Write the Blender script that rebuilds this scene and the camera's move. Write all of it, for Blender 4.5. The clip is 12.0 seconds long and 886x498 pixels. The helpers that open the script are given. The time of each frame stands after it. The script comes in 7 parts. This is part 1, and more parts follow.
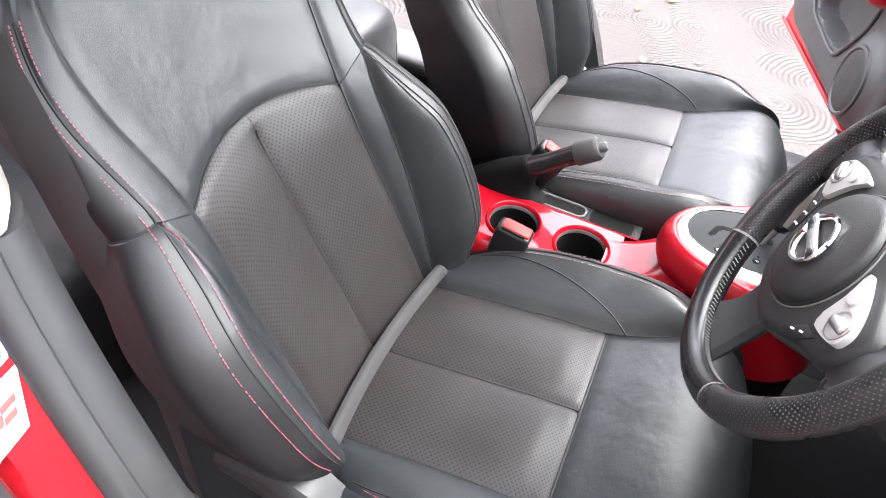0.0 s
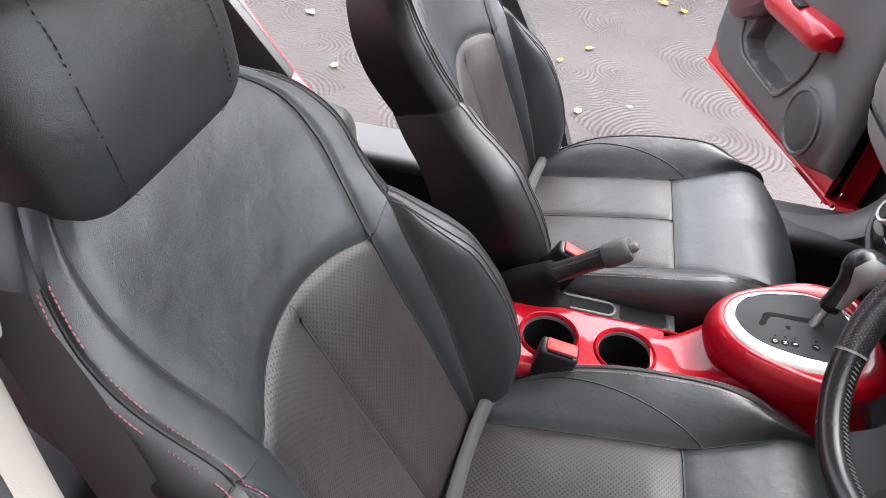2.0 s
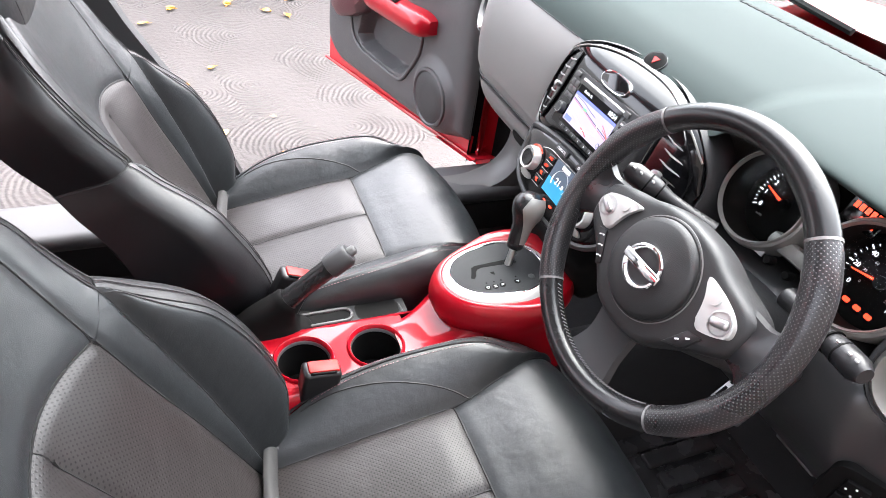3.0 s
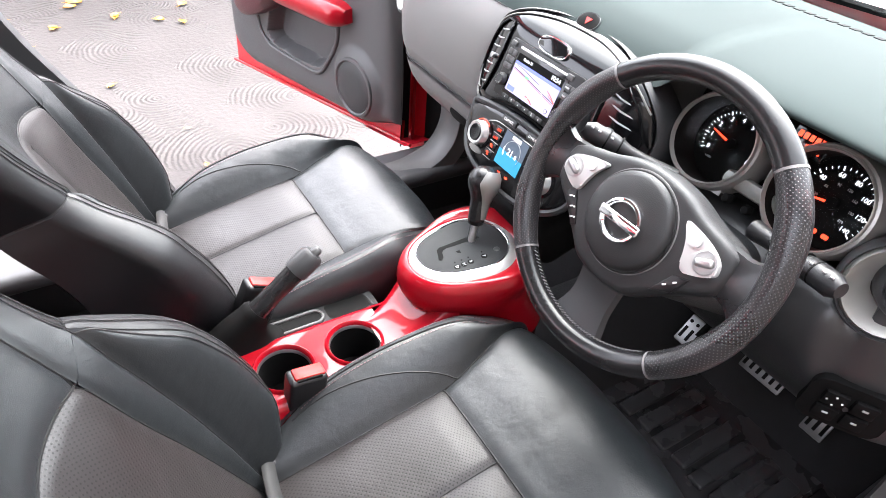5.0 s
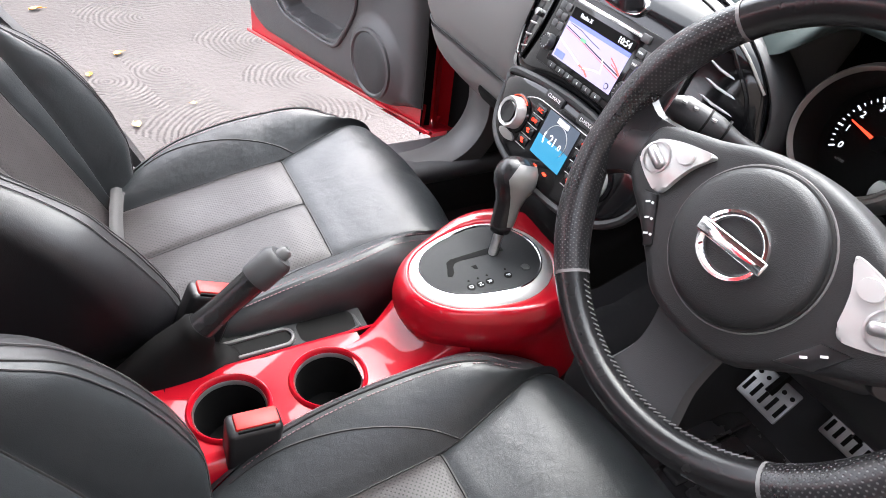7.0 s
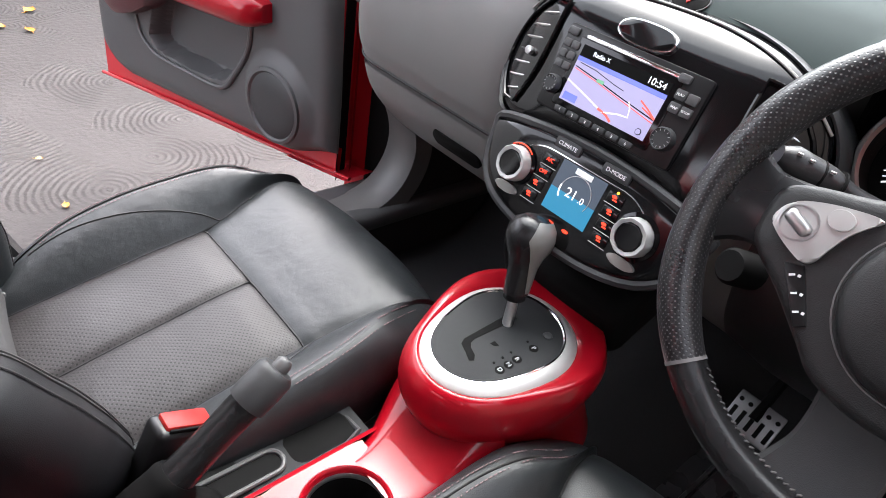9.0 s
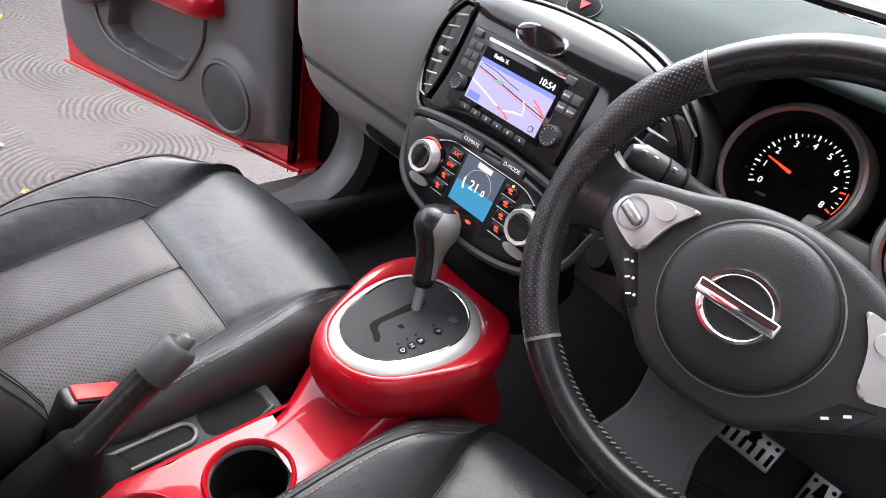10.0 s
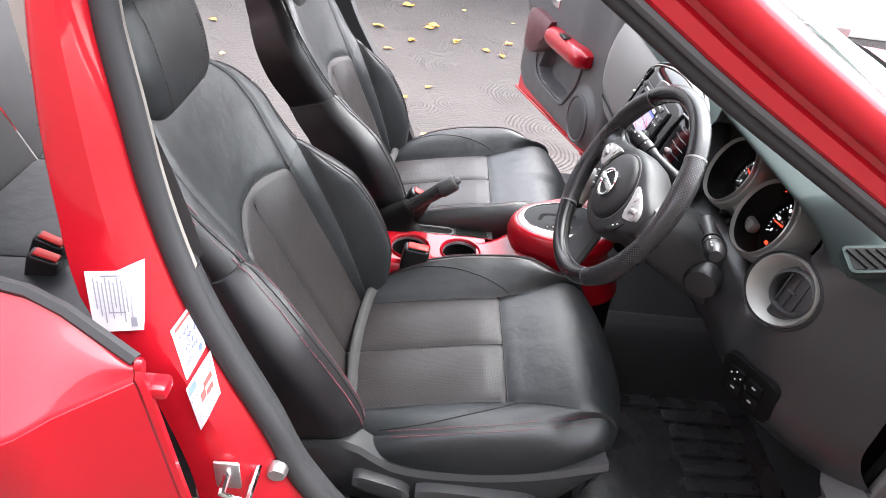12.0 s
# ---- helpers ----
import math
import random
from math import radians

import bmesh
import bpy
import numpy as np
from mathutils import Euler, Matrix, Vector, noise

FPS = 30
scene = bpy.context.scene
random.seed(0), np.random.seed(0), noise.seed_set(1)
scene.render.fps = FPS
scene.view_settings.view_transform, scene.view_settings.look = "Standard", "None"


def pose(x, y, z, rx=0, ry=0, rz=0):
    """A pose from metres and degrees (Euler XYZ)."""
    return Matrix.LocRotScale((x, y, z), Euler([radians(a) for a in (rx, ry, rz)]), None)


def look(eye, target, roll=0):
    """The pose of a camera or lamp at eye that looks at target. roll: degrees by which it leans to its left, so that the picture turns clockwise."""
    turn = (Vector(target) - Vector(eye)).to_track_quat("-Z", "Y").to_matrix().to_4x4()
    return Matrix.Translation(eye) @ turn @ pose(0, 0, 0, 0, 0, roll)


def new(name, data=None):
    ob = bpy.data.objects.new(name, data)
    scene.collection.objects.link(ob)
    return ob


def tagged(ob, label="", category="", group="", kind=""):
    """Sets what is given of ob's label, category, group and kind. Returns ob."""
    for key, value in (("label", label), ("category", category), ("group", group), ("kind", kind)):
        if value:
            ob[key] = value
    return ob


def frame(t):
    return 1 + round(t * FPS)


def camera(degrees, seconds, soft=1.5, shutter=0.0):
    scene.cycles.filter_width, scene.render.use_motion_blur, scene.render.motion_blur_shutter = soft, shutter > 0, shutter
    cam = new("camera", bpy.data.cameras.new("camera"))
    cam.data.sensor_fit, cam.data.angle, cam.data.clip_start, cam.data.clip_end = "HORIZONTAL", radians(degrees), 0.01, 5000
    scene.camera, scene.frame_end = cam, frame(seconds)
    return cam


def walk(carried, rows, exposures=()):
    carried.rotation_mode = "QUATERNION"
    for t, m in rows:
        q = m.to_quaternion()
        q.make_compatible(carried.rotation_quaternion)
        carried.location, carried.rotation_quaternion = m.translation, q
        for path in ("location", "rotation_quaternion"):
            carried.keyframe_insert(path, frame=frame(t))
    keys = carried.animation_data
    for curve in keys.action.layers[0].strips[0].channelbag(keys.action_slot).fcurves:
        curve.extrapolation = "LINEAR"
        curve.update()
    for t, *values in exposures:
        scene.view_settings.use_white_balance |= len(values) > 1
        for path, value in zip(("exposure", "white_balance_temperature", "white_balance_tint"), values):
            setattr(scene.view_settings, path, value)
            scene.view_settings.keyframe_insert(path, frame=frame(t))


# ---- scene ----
cam = camera(69.3, 12.0, soft=0.5)
PATH = [
    (0.0, -0.0437, -0.8397, 1.3736, 43.156, -5.119, 24.843),
    (0.5, -0.0974, -0.8006, 1.3636, 44.492, -3.622, 26.766),
    (1.0, -0.1174, -0.7847, 1.3716, 45.556, -3.076, 27.989),
    (1.5, -0.1698, -0.7780, 1.3891, 46.415, -2.004, 26.762),
    (2.0, -0.2561, -0.7478, 1.4011, 47.746, -3.495, 13.764),
    (2.5, -0.2972, -0.7369, 1.4205, 49.308, -6.087, -3.989),
    (3.0, -0.3259, -0.7451, 1.4290, 51.283, -6.828, -20.452),
    (3.2, -0.3275, -0.7503, 1.4328, 51.154, -5.598, -23.837),
    (4.8, -0.3784, -0.7190, 1.4171, 51.112, -3.682, -30.918),
    (5.0, -0.3795, -0.7183, 1.4179, 51.002, -4.035, -30.863),
    (5.5, -0.3819, -0.7197, 1.4195, 50.726, -4.956, -30.761),
    (6.0, -0.3611, -0.7136, 1.3974, 50.577, -5.481, -30.344),
    (6.5, -0.2748, -0.6409, 1.3319, 50.099, -5.480, -27.906),
    (7.0, -0.2474, -0.5440, 1.2631, 50.738, -5.978, -26.698),
    (7.5, -0.2660, -0.4471, 1.2323, 51.521, -8.179, -31.852),
    (7.7, -0.2788, -0.4119, 1.2191, 51.802, -8.597, -32.682),
    (9.3, -0.3228, -0.3321, 1.2121, 54.872, -8.293, -42.033),
    (9.5, -0.3167, -0.3413, 1.2172, 54.668, -8.003, -42.566),
    (10.0, -0.2838, -0.4207, 1.2448, 54.411, -10.403, -41.036),
    (10.5, -0.2517, -0.5762, 1.2891, 53.019, -11.669, -33.464),
    (11.0, -0.2354, -0.7458, 1.3601, 50.770, -10.061, -20.070),
    (11.5, -0.2005, -1.0000, 1.4321, 49.991, -7.173, -6.904),
    (12.0, -0.2033, -1.2846, 1.5136, 53.952, -6.412, 0.961),
]
walk(cam, [(t, pose(x, y, z, rx, ry, rz)) for t, x, y, z, rx, ry, rz in PATH], exposures=[(t, e, 6500, 14) for t, e in ((0.0, 4.33), (0.5, 4.01), (1.0, 3.71), (1.5, 3.65), (2.0, 3.63), (3.0, 4.11), (5.0, 4.24), (6.0, 4.24), (7.5, 3.74), (9.5, 3.34), (10.5, 3.56), (11.0, 3.60), (11.5, 4.08), (12.0, 3.74))])

# ---- light: an overcast day, soft sun ahead, on the passenger side ----
world = bpy.data.worlds.new("overcast_sky")
scene.world = world
world.use_nodes = True
_wt = world.node_tree
_sky = _wt.nodes.new("ShaderNodeTexSky")
_sky.sky_type = "NISHITA"
_sky.sun_disc = False
_sky.sun_elevation = radians(56)
_sky.sun_rotation = radians(50)
_sky.air_density, _sky.dust_density, _sky.ozone_density = 1.0, 3.0, 1.0
_hsv = _wt.nodes.new("ShaderNodeHueSaturation")
_hsv.inputs["Saturation"].default_value = 0.27
_wt.links.new(_sky.outputs[0], _hsv.inputs["Color"])
_wt.links.new(_hsv.outputs[0], _wt.nodes["Background"].inputs["Color"])
_wt.nodes["Background"].inputs["Strength"].default_value = 0.138
_sun = new("sun", bpy.data.lights.new("sun", "SUN"))
_sun.data.energy, _sun.data.angle, _sun.data.color = 0.46, radians(80), (0.97, 0.98, 1.0)
_sun.matrix_world = look((2.05, 1.75, 3.8), (0, 0, 0))

# ---- materials ----
def material(name, base, rough=0.5, metal=0.0, second=None, scale=8.0, bump=0.0, bump_scale=200.0, coat=0.0, spread=0.15, spec=0.5, detail=4.0, wrinkle=0.0):
    """A principled material with blotches at one scale and fine grain relief at another."""
    m = bpy.data.materials.new(name)
    m.use_nodes = True
    nt = m.node_tree
    b = nt.nodes["Principled BSDF"]
    b.inputs["Roughness"].default_value = rough
    b.inputs["Metallic"].default_value = metal
    b.inputs["Specular IOR Level"].default_value = spec
    b.inputs["Coat Weight"].default_value = coat
    b.inputs["Coat Roughness"].default_value = 0.05
    tc = nt.nodes.new("ShaderNodeTexCoord")
    n1 = nt.nodes.new("ShaderNodeTexNoise")
    n1.inputs["Scale"].default_value = scale
    n1.inputs["Detail"].default_value = detail
    nt.links.new(tc.outputs["Object"], n1.inputs["Vector"])
    mix = nt.nodes.new("ShaderNodeMix")
    mix.data_type = "RGBA"
    second = second or tuple(min(1.0, c * 1.35 + 0.002) for c in base)
    mix.inputs["A"].default_value = (*base, 1)
    mix.inputs["B"].default_value = (*second, 1)
    nt.links.new(n1.outputs["Fac"], mix.inputs["Factor"])
    nt.links.new(mix.outputs["Result"], b.inputs["Base Color"])
    r = nt.nodes.new("ShaderNodeMapRange")
    r.inputs["To Min"].default_value = max(0.02, rough - spread)
    r.inputs["To Max"].default_value = min(1.0, rough + spread)
    nt.links.new(n1.outputs["Fac"], r.inputs["Value"])
    nt.links.new(r.outputs["Result"], b.inputs["Roughness"])
    if bump:
        v = nt.nodes.new("ShaderNodeTexVoronoi")
        v.inputs["Scale"].default_value = bump_scale
        nt.links.new(tc.outputs["Object"], v.inputs["Vector"])
        bp = nt.nodes.new("ShaderNodeBump")
        bp.inputs["Strength"].default_value = bump
        bp.inputs["Distance"].default_value = 0.001
        nt.links.new(v.outputs["Distance"], bp.inputs["Height"])
        nt.links.new(bp.outputs["Normal"], b.inputs["Normal"])
        if wrinkle:
            crease(nt, tc, bp, wrinkle)
    return m


def crease(nt, tc, bp, strength):
    """Soft dents and creases under the grain."""
    n2 = nt.nodes.new("ShaderNodeTexNoise")
    n2.inputs["Scale"].default_value = 16.0
    n2.inputs["Detail"].default_value = 5
    n2.inputs["Distortion"].default_value = 0.15
    nt.links.new(tc.outputs["Object"], n2.inputs["Vector"])
    low = nt.nodes.new("ShaderNodeBump")
    low.inputs["Strength"].default_value = strength
    low.inputs["Distance"].default_value = 0.006
    nt.links.new(n2.outputs["Fac"], low.inputs["Height"])
    nt.links.new(low.outputs["Normal"], bp.inputs["Normal"])


def dotted(name, base, hole, pitch, radius, rough=0.40, depth=0.4, slant=True, spec=0.8):
    """Perforated leather: a lattice of small holes laid out in the metric UVs."""
    m = material(name, base, rough, scale=14, bump=0.0, spread=0.1)
    nt = m.node_tree
    b = nt.nodes["Principled BSDF"]
    b.inputs["Specular IOR Level"].default_value = spec
    uv = nt.nodes.new("ShaderNodeTexCoord")
    sc = nt.nodes.new("ShaderNodeVectorMath")
    sc.operation = "SCALE"
    sc.inputs["Scale"].default_value = 1.0 / pitch
    rot = nt.nodes.new("ShaderNodeVectorRotate")
    rot.inputs["Angle"].default_value = radians(45 if slant else 0)
    nt.links.new(uv.outputs["UV"], rot.inputs["Vector"])
    nt.links.new(rot.outputs[0], sc.inputs[0])
    fr = nt.nodes.new("ShaderNodeVectorMath")
    fr.operation = "FRACTION"
    nt.links.new(sc.outputs[0], fr.inputs[0])
    ds = nt.nodes.new("ShaderNodeVectorMath")
    ds.operation = "DISTANCE"
    ds.inputs[1].default_value = (0.5, 0.5, 0.0)
    nt.links.new(fr.outputs[0], ds.inputs[0])
    mr = nt.nodes.new("ShaderNodeMapRange")
    mr.inputs["From Min"].default_value = radius * 0.7
    mr.inputs["From Max"].default_value = radius * 1.3
    nt.links.new(ds.outputs["Value"], mr.inputs["Value"])
    mix = nt.nodes.new("ShaderNodeMix")
    mix.data_type = "RGBA"
    mix.inputs["A"].default_value = (*hole, 1)
    old = b.inputs["Base Color"].links[0].from_socket
    nt.links.new(mr.outputs["Result"], mix.inputs["Factor"])
    nt.links.new(old, mix.inputs["B"])
    nt.links.new(mix.outputs["Result"], b.inputs["Base Color"])
    gl = nt.nodes.new("ShaderNodeMapRange")
    gl.inputs["To Min"].default_value, gl.inputs["To Max"].default_value = (spec * 0.75 if max(hole) < max(base) else spec), spec
    nt.links.new(mr.outputs["Result"], gl.inputs["Value"])
    nt.links.new(gl.outputs["Result"], b.inputs["Specular IOR Level"])
    bp = nt.nodes.new("ShaderNodeBump")
    bp.inputs["Strength"].default_value = depth
    bp.inputs["Distance"].default_value = 0.001
    nt.links.new(mr.outputs["Result"], bp.inputs["Height"])
    nt.links.new(bp.outputs["Normal"], b.inputs["Normal"])
    crease(nt, uv, bp, 0.35)
    return m


def glowing(name, color, strength):
    m = bpy.data.materials.new(name)
    m.use_nodes = True
    b = m.node_tree.nodes["Principled BSDF"]
    b.inputs["Base Color"].default_value = (*[c * 0.3 for c in color], 1)
    b.inputs["Roughness"].default_value = 0.25
    b.inputs["Emission Color"].default_value = (*color, 1)
    b.inputs["Emission Strength"].default_value = strength
    return m


def glass(name, tint=(0.52, 0.57, 0.56), shine=0.05):
    m = bpy.data.materials.new(name)
    m.use_nodes = True
    b = m.node_tree.nodes["Principled BSDF"]
    nt = m.node_tree
    b.inputs["Base Color"].default_value = (*tint, 1)
    b.inputs["Metallic"].default_value = 1.0
    b.inputs["Roughness"].default_value = 0.02
    clear = nt.nodes.new("ShaderNodeBsdfTransparent")
    clear.inputs["Color"].default_value = (*tint, 1)
    mix = nt.nodes.new("ShaderNodeMixShader")
    mix.inputs[0].default_value = shine
    nt.links.new(clear.outputs[0], mix.inputs[1])
    nt.links.new(b.outputs[0], mix.inputs[2])
    nt.links.new(mix.outputs[0], nt.nodes["Material Output"].inputs["Surface"])
    return m


LEATHER = material("black_leather", (0.0092, 0.0114, 0.0125), 0.40, second=(0.0150, 0.0180, 0.0195), scale=7, bump=0.20, bump_scale=1008, spread=0.10, spec=0.54, wrinkle=0.55)
LEATHER_DARK = material("black_vinyl_backing", (0.006, 0.006, 0.007), 0.45, scale=12, bump=0.135, bump_scale=1200, wrinkle=0.25)
PERFORATED = dotted("perforated_leather", (0.0150, 0.0128, 0.0128), (0.003, 0.003, 0.003), 0.0050, 0.22, rough=0.46, depth=0.24, spec=0.40)
# pale hole colour: reflected glints on the rim's perforations are painted in
PERF_RIM = dotted("perforated_rim_leather_glints", (0.011, 0.011, 0.012), (0.060, 0.060, 0.060), 0.0035, 0.19, rough=0.29, spec=0.5)
RIM_LEATHER = material("rim_leather", (0.009, 0.009, 0.0095), 0.25, scale=30, bump=0.06, bump_scale=1680, spread=0.08, spec=0.42)
THREAD_RED = material("dark_red_thread", (0.17, 0.040, 0.055), 0.6)
THREAD_GREY = material("grey_thread", (0.14, 0.075, 0.08), 0.6)
THREAD_PALE = material("pale_thread", (0.13, 0.125, 0.125), 0.6)
THREAD_DARK = material("dark_thread", (0.030, 0.028, 0.029), 0.6)
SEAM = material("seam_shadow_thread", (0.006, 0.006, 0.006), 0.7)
PIPING = material("grey_piping_fabric", (0.015, 0.015, 0.0155), 0.75, bump=0.18, bump_scale=2160)
PLASTIC = material("grained_black_plastic", (0.024, 0.025, 0.026), 0.46, scale=16, bump=0.158, bump_scale=1248, spec=0.42)
# dash plastic with the driver's side shade put into a darker base
LOWER_SHADED = material("lower_dash_shaded", (0.0130, 0.0134, 0.0140), 0.38, scale=10, bump=0.158, bump_scale=1248, spec=0.7)
PLASTIC_GREY = material("dark_grey_plastic", (0.050, 0.050, 0.051), 0.5, scale=14, bump=0.158, bump_scale=1080)
DASHPAD = material("dash_pad_vinyl", (0.0240, 0.0340, 0.0328), 0.80, second=(0.030, 0.0415, 0.0400), scale=5, bump=0.135, bump_scale=1440, spread=0.06, spec=0.14)
# the same dash plastic, paler: passenger side light is put into its base
DASHFACE_LIT = material("dash_face_lit", (0.15, 0.146, 0.142), 0.40, scale=6, bump=0.135, bump_scale=1440, spread=0.06)
GLOSS = material("gloss_black", (0.003, 0.003, 0.0035), 0.10, scale=20, spread=0.04, spec=0.40)
FASCIA = material("satin_black_fascia", (0.007, 0.007, 0.0075), 0.34, scale=20, spread=0.06, spec=0.35)
STALK = material("black_stalk_plastic", (0.011, 0.011, 0.012), 0.38, scale=20, bump=0.1, bump_scale=1200, spec=0.4)
MATT = material("matt_black", (0.003, 0.003, 0.003), 0.7, scale=20, spec=0.08)
RUBBER = material("rubber_seal", (0.020, 0.021, 0.022), 0.6, scale=30, bump=0.09, bump_scale=1920)
SILVER = material("satin_silver_paint", (0.22, 0.217, 0.203), 0.38, metal=0.35, scale=25, spread=0.06)
BEZEL = material("satin_bezel", (0.25, 0.245, 0.23), 0.32, metal=0.45, scale=25, spread=0.06)
CHROME = material("chrome", (0.75, 0.75, 0.76), 0.08, metal=1.0, scale=20, spread=0.03)
SILVER_BRIGHT = material("bright_satin_silver", (0.42, 0.42, 0.41), 0.36, metal=0.30, scale=25, spread=0.06)
PLATE_DARK = material("selector_plate_plastic", (0.018, 0.019, 0.020), 0.6, scale=20, bump=0.1, bump_scale=1100, spec=0.18)
HUB_BLACK = material("hub_plastic", (0.0145, 0.015, 0.0155), 0.44, scale=16, bump=0.2, bump_scale=1100, spec=0.42)
PEDAL_METAL = material("pedal_metal", (0.26, 0.26, 0.26), 0.42, metal=0.8, scale=60)
HINGE_GREY = material("hinge_cover_plastic", (0.018, 0.018, 0.019), 0.5, scale=20, bump=0.1, bump_scale=900)
STEEL = material("brushed_steel", (0.42, 0.42, 0.42), 0.35, metal=0.9, scale=60)
RED = material("red_car_paint", (0.40, 0.004, 0.012), 0.45, second=(0.44, 0.006, 0.015), scale=40, coat=0.9, spread=0.05, spec=0.2)
RED_TRIM = material("metallic_red_trim", (0.26, 0.0018, 0.008), 0.34, second=(0.31, 0.0030, 0.010), scale=60, coat=0.60, spread=0.05, spec=0.10)
RED_TRIM.node_tree.nodes["Principled BSDF"].inputs["Coat Roughness"].default_value = 0.03
MAROON = material("dark_red_vinyl", (0.060, 0.012, 0.016), 0.42, scale=20, bump=0.12, bump_scale=900)
RED_PLASTIC = material("red_button_plastic", (0.34, 0.016, 0.014), 0.45, scale=60, spec=0.25)
CREAM = material("cream_pillar_trim", (0.25, 0.232, 0.205), 0.6, scale=10, bump=0.135, bump_scale=1200)
BELT_GREY = material("grey_kick_plastic", (0.078, 0.075, 0.073), 0.45, scale=20, bump=0.1, bump_scale=900)
EDGEGLASS = material("green_glass_edge", (0.060, 0.105, 0.080), 0.30, second=(0.30, 0.38, 0.34), scale=60, spread=0.2)
WEBBING = material("seat_belt_webbing", (0.022, 0.020, 0.021), 0.6, scale=30, bump=0.27, bump_scale=2160)
CARPET = material("black_carpet", (0.006, 0.006, 0.0065), 0.95, second=(0.015, 0.015, 0.016), scale=120, bump=0.405, bump_scale=2160)
MATRUBBER = material("ribbed_rubber_mat", (0.020, 0.020, 0.021), 0.27, second=(0.040, 0.040, 0.041), scale=16, bump=0.135, bump_scale=720)
PAPER = material("white_sticker_paper", (0.60, 0.62, 0.64), 0.35, scale=30)
INK = material("grey_ink", (0.25, 0.26, 0.30), 0.5)
INK_BLUE = material("blue_ink", (0.12, 0.18, 0.55), 0.5)
INK_RED = material("red_ink", (0.6, 0.08, 0.07), 0.5)
WHITE_MARK = material("white_printing", (0.75, 0.75, 0.75), 0.5)
GREY_MARK = material("grey_printing", (0.35, 0.35, 0.35), 0.5)
GLOW_WHITE = glowing("white_backlight", (0.9, 0.95, 1.0), 0.16)
GLOW_RED = glowing("red_backlight", (1.0, 0.05, 0.02), 0.25)
GLOW_AMBER = glowing("amber_backlight", (1.0, 0.45, 0.05), 0.25)
GLOW_MAP = glowing("map_screen", (0.50, 0.47, 0.76), 0.075)
GLOW_BLUE = glowing("blue_screen", (0.04, 0.34, 0.58), 0.065)
GLOW_NAVY = glowing("blue_screen_top", (0.14, 0.18, 0.75), 0.12)
GLOW_SLATE = glowing("slate_screen", (0.06, 0.08, 0.11), 0.12)
GLOW_ROAD = glowing("road_line", (0.85, 0.82, 0.74), 0.14)
GLOW_TAG = glowing("green_road_tag", (0.15, 0.42, 0.25), 0.12)
GLOW_TRACK = glowing("red_road_line", (0.75, 0.12, 0.10), 0.14)
WINDOW = glass("window_glass", (0.80, 0.84, 0.82))
DIALGLASS = glass("dial_glass", (0.92, 0.94, 0.94), 0.003)
WALLPAINT = material("white_render", (0.70, 0.69, 0.66), 0.8, second=(0.55, 0.54, 0.50), scale=3, bump=0.5, bump_scale=60)
BLOCKER = material("dark_blocker_render", (0.10, 0.085, 0.075), 0.8, second=(0.15, 0.13, 0.11), scale=2, bump=0.225, bump_scale=96)
LEAF_MATS = [material("yellow_leaf", (0.55, 0.27, 0.03), 0.5, second=(0.42, 0.16, 0.02), scale=60),
             material("orange_leaf", (0.48, 0.17, 0.02), 0.5, second=(0.60, 0.30, 0.05), scale=60),
             material("pale_leaf", (0.55, 0.42, 0.20), 0.5, second=(0.40, 0.25, 0.08), scale=60)]


